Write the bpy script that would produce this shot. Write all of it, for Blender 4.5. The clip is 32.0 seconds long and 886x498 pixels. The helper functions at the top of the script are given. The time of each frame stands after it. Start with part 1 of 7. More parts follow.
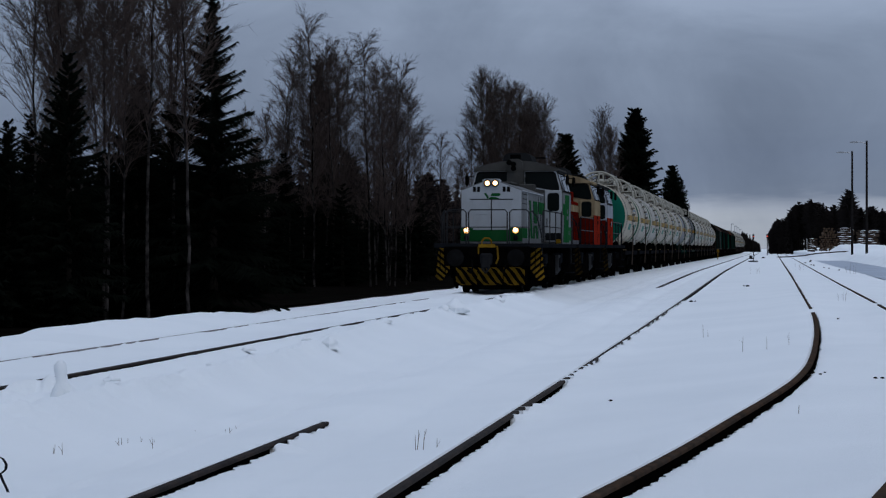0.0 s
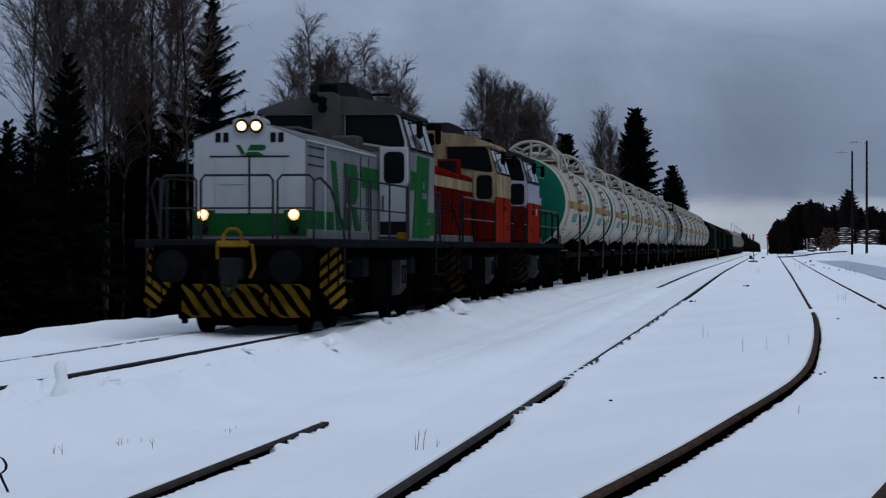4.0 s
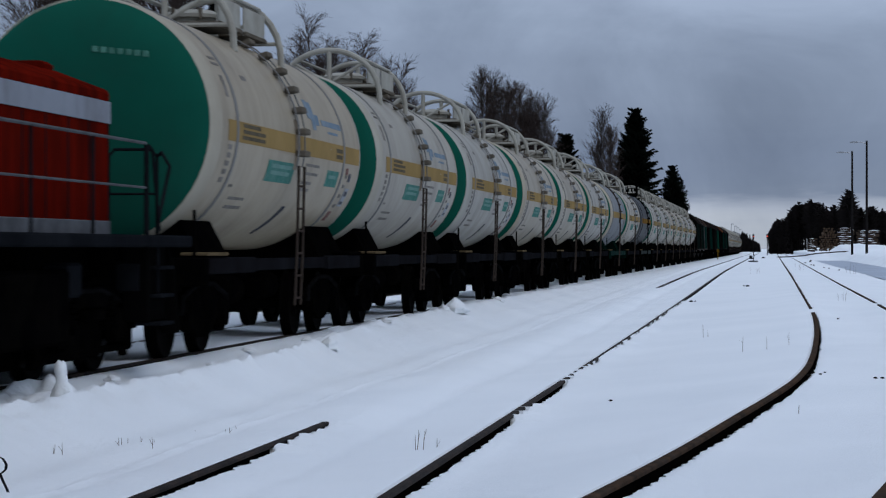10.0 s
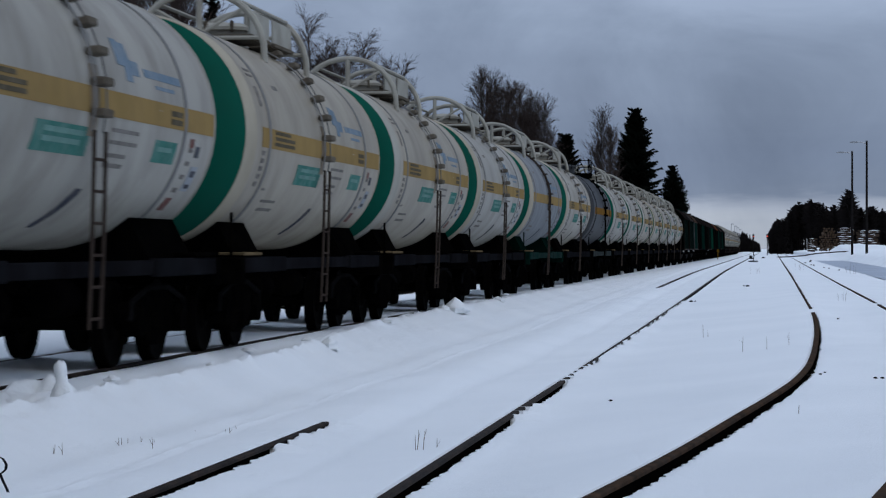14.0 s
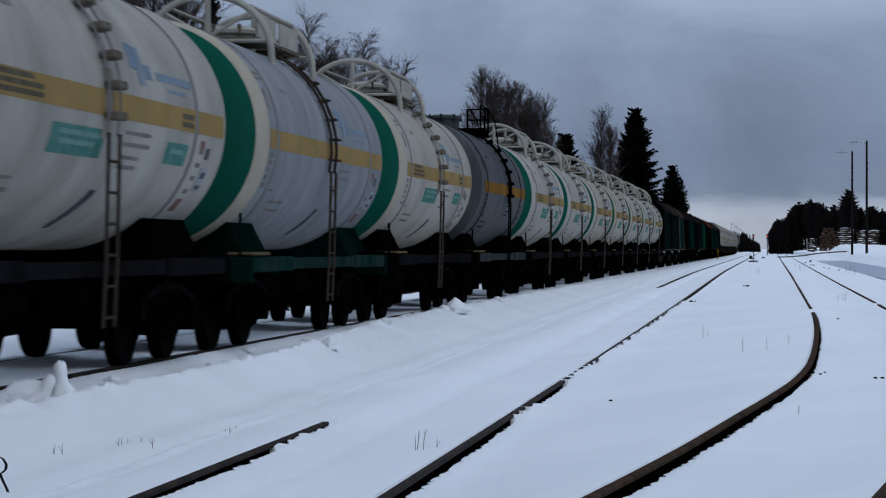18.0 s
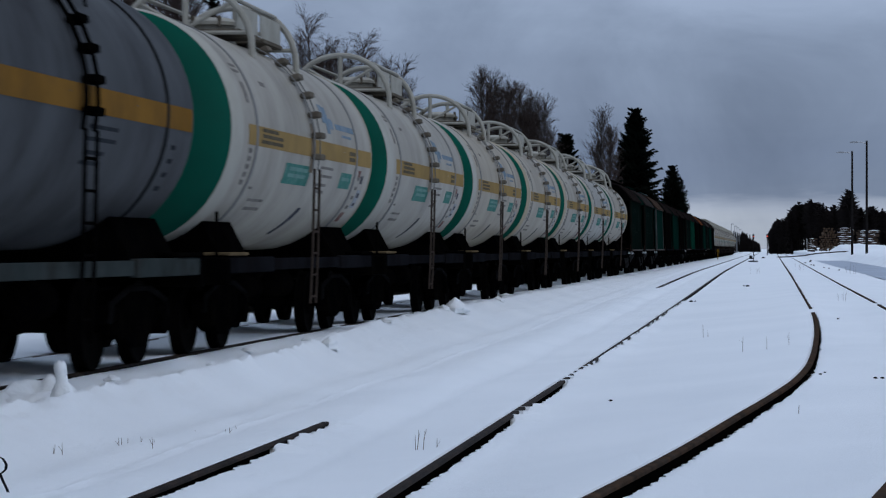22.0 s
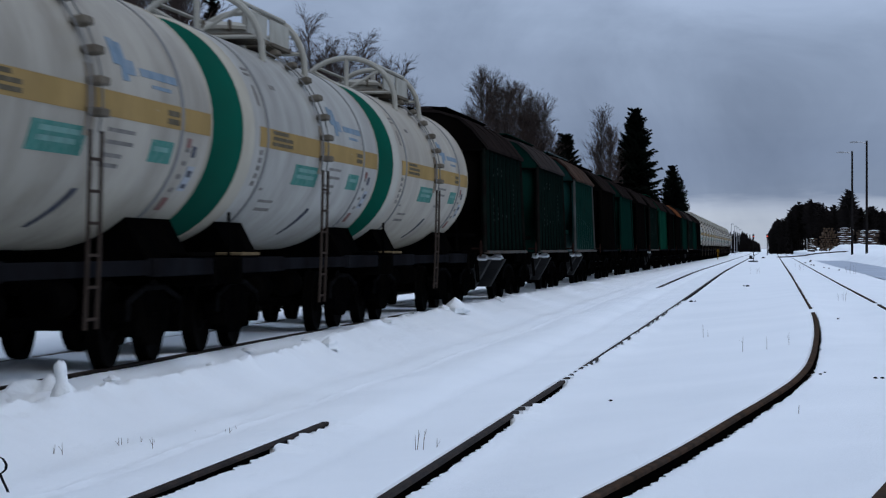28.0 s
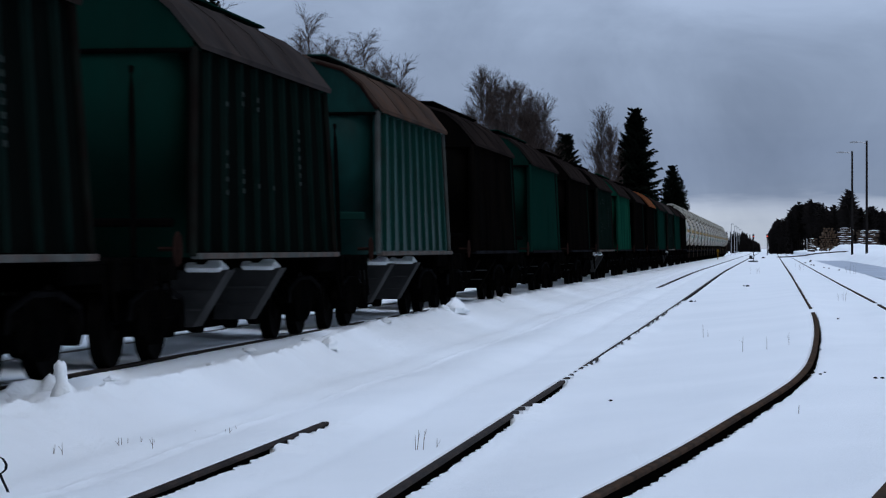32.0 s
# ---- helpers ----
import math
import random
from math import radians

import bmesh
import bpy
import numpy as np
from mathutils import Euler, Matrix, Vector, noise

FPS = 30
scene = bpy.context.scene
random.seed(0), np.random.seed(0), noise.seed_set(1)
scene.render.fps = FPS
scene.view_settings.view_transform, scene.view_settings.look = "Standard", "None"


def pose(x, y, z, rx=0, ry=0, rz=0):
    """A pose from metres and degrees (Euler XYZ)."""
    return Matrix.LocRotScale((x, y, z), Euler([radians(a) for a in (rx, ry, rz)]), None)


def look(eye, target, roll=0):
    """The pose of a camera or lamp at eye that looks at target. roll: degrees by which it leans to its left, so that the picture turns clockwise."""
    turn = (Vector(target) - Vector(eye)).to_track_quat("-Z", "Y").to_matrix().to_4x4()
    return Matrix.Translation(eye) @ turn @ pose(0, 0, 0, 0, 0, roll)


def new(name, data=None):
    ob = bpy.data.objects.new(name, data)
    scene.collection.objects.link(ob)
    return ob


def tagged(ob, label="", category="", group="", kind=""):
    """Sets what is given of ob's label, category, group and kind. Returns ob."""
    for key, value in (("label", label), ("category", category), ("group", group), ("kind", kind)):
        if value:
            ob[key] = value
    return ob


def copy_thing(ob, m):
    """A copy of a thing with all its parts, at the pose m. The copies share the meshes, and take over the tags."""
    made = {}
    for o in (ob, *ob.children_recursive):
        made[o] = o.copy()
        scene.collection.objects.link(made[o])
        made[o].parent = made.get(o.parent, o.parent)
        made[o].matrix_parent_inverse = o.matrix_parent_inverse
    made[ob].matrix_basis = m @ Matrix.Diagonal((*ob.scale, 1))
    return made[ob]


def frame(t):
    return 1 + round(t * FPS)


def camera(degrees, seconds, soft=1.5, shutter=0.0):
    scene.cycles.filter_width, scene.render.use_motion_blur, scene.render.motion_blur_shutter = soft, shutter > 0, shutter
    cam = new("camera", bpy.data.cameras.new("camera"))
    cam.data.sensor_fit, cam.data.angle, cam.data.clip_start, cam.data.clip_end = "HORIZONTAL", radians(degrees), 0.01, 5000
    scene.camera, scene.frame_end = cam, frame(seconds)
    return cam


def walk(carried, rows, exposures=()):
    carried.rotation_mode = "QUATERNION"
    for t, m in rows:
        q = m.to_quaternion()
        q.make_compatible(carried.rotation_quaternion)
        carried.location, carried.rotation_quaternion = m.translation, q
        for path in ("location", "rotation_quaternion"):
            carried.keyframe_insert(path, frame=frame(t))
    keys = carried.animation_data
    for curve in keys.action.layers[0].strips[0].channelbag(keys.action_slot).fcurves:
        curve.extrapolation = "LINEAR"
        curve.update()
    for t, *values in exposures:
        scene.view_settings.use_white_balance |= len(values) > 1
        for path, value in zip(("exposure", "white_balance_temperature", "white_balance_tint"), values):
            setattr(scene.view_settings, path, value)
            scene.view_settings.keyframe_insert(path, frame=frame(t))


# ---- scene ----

# ---------------- camera ----------------
cam = camera(21.13, 32.0, soft=1.2, shutter=0.5)
EYE = (0.0, 0.0, 1.308)
AIM = (-13.548, 99.078, 1.281)
walk(cam, [(0.0, look(EYE, AIM)), (32.0, look(EYE, AIM))], exposures=[(0.0, 0.13, 6590, 10), (3.5, 0.20, 6590, 10), (5.5, 0.38, 6620, 10), (10.0, 0.37, 6610, 10), (15.0, 0.32, 6530, 10), (22.0, 0.28, 6440, 10), (25.5, 0.31, 6440, 10), (27.5, 0.45, 6440, 10), (32.0, 0.52, 6440, 10)])

# ---------------- world, sun ----------------
world = bpy.data.worlds.new("overcast_sky")
scene.world = world
world.use_nodes = True
wn, wl = world.node_tree.nodes, world.node_tree.links
wn.clear()
w_out = wn.new("ShaderNodeOutputWorld")
w_bg = wn.new("ShaderNodeBackground")
w_sky = wn.new("ShaderNodeTexSky")
w_sky.sky_type = "NISHITA"
w_sky.sun_disc = False
w_sky.sun_elevation = radians(54)
w_sky.sun_rotation = radians(145)
w_sky.air_density, w_sky.dust_density, w_sky.ozone_density = 1.0, 3.0, 2.0
w_co = wn.new("ShaderNodeTexCoord")
w_sep = wn.new("ShaderNodeSeparateXYZ")
w_map = wn.new("ShaderNodeMapping")
w_map.inputs["Scale"].default_value = (7.0, 7.0, 8.5)
w_map.inputs["Location"].default_value = (0.6, 0.2, 0.35)
w_noise = wn.new("ShaderNodeTexNoise")
w_noise.inputs["Scale"].default_value = 1.25
w_noise.inputs["Detail"].default_value = 6.0
w_noise.inputs["Roughness"].default_value = 0.57
w_noise.inputs["Distortion"].default_value = 0.7
w_cloud = wn.new("ShaderNodeValToRGB")          # dark and light parts of the cloud deck
w_cloud.color_ramp.elements[0].position = 0.32
w_cloud.color_ramp.elements[0].color = (0.134, 0.176, 0.264, 1)
w_cloud.color_ramp.elements[1].position = 0.70
w_cloud.color_ramp.elements[1].color = (0.232, 0.296, 0.424, 1)
w_elev = wn.new("ShaderNodeValToRGB")           # the deck is thin near the horizon and bright overhead
w_elev.color_ramp.interpolation = "EASE"
els = w_elev.color_ramp.elements
els[0].position, els[0].color = 0.0, (2.7, 2.35, 1.9, 1)
els[1].position, els[1].color = 1.0, (3.45, 3.3, 3.1, 1)
for pos, col in ((0.008, (2.7, 2.35, 1.9, 1)), (0.0165, (2.3, 2.05, 1.75, 1)), (0.0245, (1.12, 1.12, 1.1, 1)), (0.04, (1.06, 1.07, 1.08, 1)), (0.07, (1.27, 1.26, 1.24, 1)), (0.12, (1.66, 1.62, 1.55, 1)), (0.35, (1.62, 1.58, 1.5, 1))):
    e = els.new(pos)
    e.color = col
w_mul = wn.new("ShaderNodeMix")
w_mul.data_type, w_mul.blend_type = "RGBA", "MULTIPLY"
w_mul.inputs["Factor"].default_value = 1.0
w_mix = wn.new("ShaderNodeMix")
w_mix.data_type = "RGBA"
w_mix.inputs["Factor"].default_value = 0.93
w_dim = wn.new("ShaderNodeMix")
w_dim.data_type, w_dim.blend_type = "RGBA", "MULTIPLY"
w_dim.inputs["Factor"].default_value = 1.0
w_dim.inputs["B"].default_value = (0.1, 0.1, 0.1, 1)
wl.new(w_co.outputs["Generated"], w_sep.inputs[0])
wl.new(w_co.outputs["Generated"], w_map.inputs["Vector"])
wl.new(w_map.outputs[0], w_noise.inputs["Vector"])
wl.new(w_noise.outputs["Fac"], w_cloud.inputs[0])
w_edge_map = wn.new("ShaderNodeMapping")           # the deck's lower edge is ragged
w_edge_map.inputs["Scale"].default_value = (9.0, 9.0, 70.0)
w_edge = wn.new("ShaderNodeTexNoise")
w_edge.inputs["Scale"].default_value, w_edge.inputs["Detail"].default_value = 1.6, 4.0
w_lift = wn.new("ShaderNodeMath")
w_lift.operation = "MULTIPLY_ADD"
w_lift.inputs[1].default_value = 0.022
w_drop = wn.new("ShaderNodeMath")
w_drop.operation = "SUBTRACT"
w_drop.inputs[1].default_value = 0.011
wl.new(w_co.outputs["Generated"], w_edge_map.inputs["Vector"])
wl.new(w_edge_map.outputs[0], w_edge.inputs["Vector"])
wl.new(w_edge.outputs["Fac"], w_lift.inputs[0])
wl.new(w_sep.outputs["Z"], w_lift.inputs[2])
wl.new(w_lift.outputs[0], w_drop.inputs[0])
wl.new(w_drop.outputs[0], w_elev.inputs[0])
wl.new(w_cloud.outputs[0], w_mul.inputs["A"])
wl.new(w_elev.outputs[0], w_mul.inputs["B"])
wl.new(w_sky.outputs[0], w_dim.inputs["A"])
wl.new(w_dim.outputs["Result"], w_mix.inputs["A"])
wl.new(w_mul.outputs["Result"], w_mix.inputs["B"])
w_east = wn.new("ShaderNodeMapRange")             # the sky lightens towards the sun's side
w_east.inputs["From Min"].default_value, w_east.inputs["From Max"].default_value = -0.4, 0.2
w_east.inputs["To Min"].default_value, w_east.inputs["To Max"].default_value = 1.17, 1.26
w_side = wn.new("ShaderNodeMix")
w_side.data_type, w_side.blend_type = "RGBA", "MULTIPLY"
w_side.inputs["Factor"].default_value = 1.0
wl.new(w_sep.outputs["X"], w_east.inputs["Value"])
wl.new(w_mix.outputs["Result"], w_side.inputs["A"])
wl.new(w_east.outputs[0], w_side.inputs["B"])
wl.new(w_side.outputs["Result"], w_bg.inputs["Color"])
w_bg.inputs["Strength"].default_value = 0.62
wl.new(w_bg.outputs[0], w_out.inputs["Surface"])

sun = new("sun", bpy.data.lights.new("sun", "SUN"))
sun.data.energy, sun.data.angle, sun.data.color = 0.42, radians(40), (1.0, 0.97, 0.94)
sun.matrix_world = look((45, -60, 105), (0, 0, 0))

# ---------------- mesh tools ----------------


class MB:
    """Collects points and faces of one mesh."""

    def __init__(self):
        self.v, self.f = [], []

    def add(self, vs, fs):
        n = len(self.v)
        self.v.extend(vs)
        self.f.extend([tuple(i + n for i in q) for q in fs])

    def box(self, cx, cy, cz, sx, sy, sz, ch=0.0, rx=0.0, rz=0.0, ry=0.0):
        hx, hy, hz = sx / 2, sy / 2, sz / 2
        ch = min(ch, hx * 0.9, hy * 0.9, hz * 0.9)
        if ch <= 0:
            vs = [(x, y, z) for x in (-hx, hx) for y in (-hy, hy) for z in (-hz, hz)]
            fs = [(0, 1, 3, 2), (4, 6, 7, 5), (0, 4, 5, 1), (2, 3, 7, 6), (0, 2, 6, 4), (1, 5, 7, 3)]
        else:
            vs, fs, ids = [], [], {}
            for a in (-1, 1):
                for b in (-1, 1):
                    for c in (-1, 1):
                        for k, (dx, dy, dz) in enumerate(((0, ch, ch), (ch, 0, ch), (ch, ch, 0))):
                            ids[a, b, c, k] = len(vs)
                            vs.append((a * (hx - dx), b * (hy - dy), c * (hz - dz)))
            for a in (-1, 1):
                q = [ids[a, b, c, 0] for b, c in ((-1, -1), (1, -1), (1, 1), (-1, 1))]
                fs.append(q if a > 0 else q[::-1])
                q = [ids[b, a, c, 1] for b, c in ((-1, -1), (1, -1), (1, 1), (-1, 1))]
                fs.append(q[::-1] if a > 0 else q)
                q = [ids[b, c, a, 2] for b, c in ((-1, -1), (1, -1), (1, 1), (-1, 1))]
                fs.append(q if a > 0 else q[::-1])
                for b in (-1, 1):
                    fs.append([ids[a, b, -1, 0], ids[a, b, 1, 0], ids[a, b, 1, 1], ids[a, b, -1, 1]])
                    fs.append([ids[a, -1, b, 0], ids[a, 1, b, 0], ids[a, 1, b, 2], ids[a, -1, b, 2]])
                    fs.append([ids[-1, a, b, 1], ids[1, a, b, 1], ids[1, a, b, 2], ids[-1, a, b, 2]])
                    for c in (-1, 1):
                        fs.append([ids[a, b, c, 0], ids[a, b, c, 1], ids[a, b, c, 2]])
        m = Matrix.Translation((cx, cy, cz)) @ Euler((radians(rx), radians(ry), radians(rz))).to_matrix().to_4x4()
        self.add([tuple(m @ Vector(p)) for p in vs], fs)
        return self

    def prism(self, poly, axis, a, b):
        """A polygon drawn out from a to b along an axis; poly holds the two other coordinates in x, y, z order."""
        n = len(poly)

        def put(p, w):
            return {"x": (w, p[0], p[1]), "y": (p[0], w, p[1]), "z": (p[0], p[1], w)}[axis]
        vs = [put(p, a) for p in poly] + [put(p, b) for p in poly]
        fs = [(i, (i + 1) % n, n + (i + 1) % n, n + i) for i in range(n)]
        fs += [tuple(range(n))[::-1], tuple(range(n, 2 * n))]
        self.add(vs, fs)
        return self

    def tube(self, pts, r, n=8, cap=True, closed=False):
        pts = [Vector(p) for p in pts]
        rs = r if isinstance(r, (list, tuple)) else [r] * len(pts)
        base = len(self.v)
        up = None
        for i, p in enumerate(pts):
            if closed:
                d = pts[(i + 1) % len(pts)] - pts[i - 1]
            else:
                d = pts[min(i + 1, len(pts) - 1)] - pts[max(i - 1, 0)]
            d.normalize()
            if up is None:
                up = Vector((0, 0, 1)) if abs(d.z) < 0.9 else Vector((1, 0, 0))
            side = d.cross(up).normalized()
            up = side.cross(d).normalized()
            for k in range(n):
                t = 2 * math.pi * k / n
                self.v.append(tuple(p + (side * math.cos(t) + up * math.sin(t)) * rs[i]))
        m = len(pts)
        for i in range(m if closed else m - 1):
            j = (i + 1) % m
            for k in range(n):
                k2 = (k + 1) % n
                self.f.append((base + i * n + k, base + i * n + k2, base + j * n + k2, base + j * n + k))
        if cap and not closed:
            self.f.append(tuple(base + k for k in range(n))[::-1])
            self.f.append(tuple(base + (m - 1) * n + k for k in range(n)))
        return self

    def cyl(self, p0, p1, r, n=12, r1=None):
        return self.tube([p0, p1], [r, r if r1 is None else r1], n)

    def lathe(self, prof, axis="y", n=32, c=(0, 0, 0)):
        """prof: (radius, along). Turned round an axis through c."""
        base = len(self.v)
        for r, w in prof:
            for k in range(n):
                t = 2 * math.pi * k / n
                a, b = r * math.cos(t), r * math.sin(t)
                p = {"y": (a, w, b), "x": (w, a, b), "z": (a, b, w)}[axis]
                self.v.append((p[0] + c[0], p[1] + c[1], p[2] + c[2]))
        for i in range(len(prof) - 1):
            for k in range(n):
                k2 = (k + 1) % n
                self.f.append((base + i * n + k, base + i * n + k2, base + (i + 1) * n + k2, base + (i + 1) * n + k))
        if prof[0][0] > 1e-4:
            self.f.append(tuple(base + k for k in range(n))[::-1])
        if prof[-1][0] > 1e-4:
            self.f.append(tuple(base + (len(prof) - 1) * n + k for k in range(n)))
        return self

    def spike(self, p, q, r):
        """A thin three-sided thorn from p to q."""
        d = q - p
        a = d.cross(Vector((0.3, 0.2, 1))).normalized() * r
        b = d.cross(a).normalized() * r
        n = len(self.v)
        self.v.extend([tuple(p + a), tuple(p - a * 0.5 + b * 0.87), tuple(p - a * 0.5 - b * 0.87), tuple(q)])
        self.f.extend([(n, n + 1, n + 3), (n + 1, n + 2, n + 3), (n + 2, n, n + 3)])

    def arc(self, R, cz, y0, y1, a0, a1, ny=2, na=8, th=0.006):
        """A curved plate on a lying cylinder of radius R round (0, cz); angles in degrees from +x upwards."""
        base = len(self.v)
        for w in (R, R + th):
            for i in range(ny):
                y = y0 + (y1 - y0) * i / (ny - 1)
                for k in range(na):
                    t = radians(a0 + (a1 - a0) * k / (na - 1))
                    self.v.append((w * math.cos(t), y, cz + w * math.sin(t)))
        o = ny * na
        for i in range(ny - 1):
            for k in range(na - 1):
                q = (base + i * na + k, base + (i + 1) * na + k, base + (i + 1) * na + k + 1, base + i * na + k + 1)
                self.f.append(q)
                self.f.append(tuple(x + o for x in q)[::-1])
        for k in range(na - 1):
            for i in (0, ny - 1):
                p = base + i * na + k
                self.f.append((p, p + 1, p + 1 + o, p + o))
        for i in range(ny - 1):
            for k in (0, na - 1):
                p = base + i * na + k
                self.f.append((p, p + na, p + na + o, p + o))
        return self

    def mesh(self, name, mat, smooth=True, angle=35):
        me = bpy.data.meshes.new(name)
        me.from_pydata(self.v, [], self.f)
        me.materials.append(mat)
        if smooth:
            me.polygons.foreach_set("use_smooth", [True] * len(me.polygons))
            me.set_sharp_from_angle(angle=radians(angle))
        me.update()
        return me


def part(name, mb, mat, parent, label="", smooth=True):
    ob = new(name, mb.mesh(name, mat, smooth) if isinstance(mb, MB) else mb)
    ob.parent = parent
    if label:
        ob["label"] = label
    return ob


def thing(name, label, category, group="", kind="", at=None):
    ob = tagged(new(name), label, category, group, kind)
    ob.empty_display_size = 0.2
    if at is not None:
        ob.matrix_basis = at
    return ob


# ---------------- materials ----------------


def mat(name, base, rough=0.6, metal=0.0, var=0.18, scale=2.0, bump=0.0, bscale=40.0, dirt=None, amount=0.5, dscale=1.1, streak=1.0, emit=None, vary=0.0, spec=0.0):
    m = bpy.data.materials.new(name)
    m.use_nodes = True
    nt = m.node_tree
    n, l = nt.nodes, nt.links
    bsdf = n["Principled BSDF"]
    co = n.new("ShaderNodeTexCoord")
    mp = n.new("ShaderNodeMapping")
    mp.inputs["Scale"].default_value = (1, 1, streak)
    l.new(co.outputs["Object"], mp.inputs["Vector"])
    info = n.new("ShaderNodeObjectInfo")
    shift = n.new("ShaderNodeVectorMath")
    shift.operation = "MULTIPLY_ADD"
    shift.inputs[0].default_value = (1, 1, 1)
    comb = n.new("ShaderNodeCombineXYZ")
    k = n.new("ShaderNodeMath")
    k.operation = "MULTIPLY"
    k.inputs[1].default_value = 57.0
    l.new(info.outputs["Random"], k.inputs[0])
    for i in range(3):
        l.new(k.outputs[0], comb.inputs[i])
    l.new(mp.outputs[0], shift.inputs[0])
    shift.inputs[1].default_value = (1, 1, 1)
    l.new(comb.outputs[0], shift.inputs[2])
    n1 = n.new("ShaderNodeTexNoise")
    n1.inputs["Scale"].default_value = scale
    n1.inputs["Detail"].default_value = 5
    l.new(shift.outputs[0], n1.inputs["Vector"])
    rp = n.new("ShaderNodeValToRGB")
    rp.color_ramp.elements[0].position, rp.color_ramp.elements[1].position = 0.3, 0.7
    rp.color_ramp.elements[0].color = (*[min(1, c * (1 - var)) for c in base], 1)
    rp.color_ramp.elements[1].color = (*[min(1, c * (1 + var)) for c in base], 1)
    l.new(n1.outputs["Fac"], rp.inputs[0])
    col = rp.outputs[0]
    if dirt:
        n2 = n.new("ShaderNodeTexNoise")
        n2.inputs["Scale"].default_value = dscale
        n2.inputs["Detail"].default_value = 8
        n2.inputs["Roughness"].default_value = 0.65
        l.new(shift.outputs[0], n2.inputs["Vector"])
        r2 = n.new("ShaderNodeValToRGB")
        r2.color_ramp.elements[0].position, r2.color_ramp.elements[1].position = 0.42, 0.75
        r2.color_ramp.elements[0].color = (0, 0, 0, 1)
        r2.color_ramp.elements[1].color = (amount, amount, amount, 1)
        l.new(n2.outputs["Fac"], r2.inputs[0])
        mx = n.new("ShaderNodeMix")
        mx.data_type = "RGBA"
        l.new(r2.outputs[0], mx.inputs["Factor"])
        l.new(col, mx.inputs["A"])
        mx.inputs["B"].default_value = (*dirt, 1)
        col = mx.outputs["Result"]
    if vary:
        hs = n.new("ShaderNodeHueSaturation")
        mr = n.new("ShaderNodeMapRange")
        mr.inputs["To Min"].default_value, mr.inputs["To Max"].default_value = 1 - vary, 1 + vary
        l.new(info.outputs["Random"], mr.inputs["Value"])
        l.new(mr.outputs[0], hs.inputs["Value"])
        l.new(col, hs.inputs["Color"])
        tint = n.new("ShaderNodeMix")
        tint.data_type = "RGBA"
        tint.inputs["A"].default_value = (1.05, 1.0, 0.89, 1)
        tint.inputs["B"].default_value = (0.90, 0.98, 1.08, 1)
        l.new(info.outputs["Random"], tint.inputs["Factor"])
        mul = n.new("ShaderNodeMix")
        mul.data_type, mul.blend_type = "RGBA", "MULTIPLY"
        mul.inputs["Factor"].default_value = 1.0
        l.new(hs.outputs[0], mul.inputs["A"])
        l.new(tint.outputs["Result"], mul.inputs["B"])
        col = mul.outputs["Result"]
    l.new(col, bsdf.inputs["Base Color"])
    bsdf.inputs["Roughness"].default_value = rough
    bsdf.inputs["Metallic"].default_value = metal
    bsdf.inputs["Specular IOR Level"].default_value = spec
    if bump:
        n3 = n.new("ShaderNodeTexNoise")
        n3.inputs["Scale"].default_value = bscale
        n3.inputs["Detail"].default_value = 4
        l.new(co.outputs["Object"], n3.inputs["Vector"])
        b = n.new("ShaderNodeBump")
        b.inputs["Strength"].default_value = 1.0
        b.inputs["Distance"].default_value = bump
        l.new(n3.outputs["Fac"], b.inputs["Height"])
        l.new(b.outputs[0], bsdf.inputs["Normal"])
    if emit:
        bsdf.inputs["Emission Color"].default_value = (*emit[0], 1)
        bsdf.inputs["Emission Strength"].default_value = emit[1]
    return m


def snow_material():
    m = bpy.data.materials.new("snow")
    m.use_nodes = True
    n, l = m.node_tree.nodes, m.node_tree.links
    bsdf = n["Principled BSDF"]
    co = n.new("ShaderNodeTexCoord")
    big = n.new("ShaderNodeTexNoise")
    big.inputs["Scale"].default_value, big.inputs["Detail"].default_value = 0.35, 5
    fine = n.new("ShaderNodeTexNoise")
    fine.inputs["Scale"].default_value, fine.inputs["Detail"].default_value = 19.0, 9
    fine.inputs["Roughness"].default_value = 0.68
    ramp = n.new("ShaderNodeValToRGB")
    ramp.color_ramp.elements[0].position, ramp.color_ramp.elements[1].position = 0.3, 0.75
    ramp.color_ramp.elements[0].color = (0.83, 0.865, 0.885, 1)
    ramp.color_ramp.elements[1].color = (0.89, 0.92, 0.935, 1)
    add = n.new("ShaderNodeMath")
    add.operation = "MULTIPLY_ADD"
    add.inputs[1].default_value = 0.42
    l.new(co.outputs["Object"], big.inputs["Vector"])
    l.new(co.outputs["Object"], fine.inputs["Vector"])
    l.new(big.outputs["Fac"], ramp.inputs[0])
    l.new(ramp.outputs[0], bsdf.inputs["Base Color"])
    l.new(fine.outputs["Fac"], add.inputs[0])
    l.new(big.outputs["Fac"], add.inputs[2])
    bp = n.new("ShaderNodeBump")
    bp.inputs["Distance"].default_value = 0.05
    bp.inputs["Strength"].default_value = 0.95
    l.new(add.outputs[0], bp.inputs["Height"])
    l.new(bp.outputs[0], bsdf.inputs["Normal"])
    bsdf.inputs["Roughness"].default_value = 0.85
    bsdf.inputs["Specular IOR Level"].default_value = 0.1
    return m


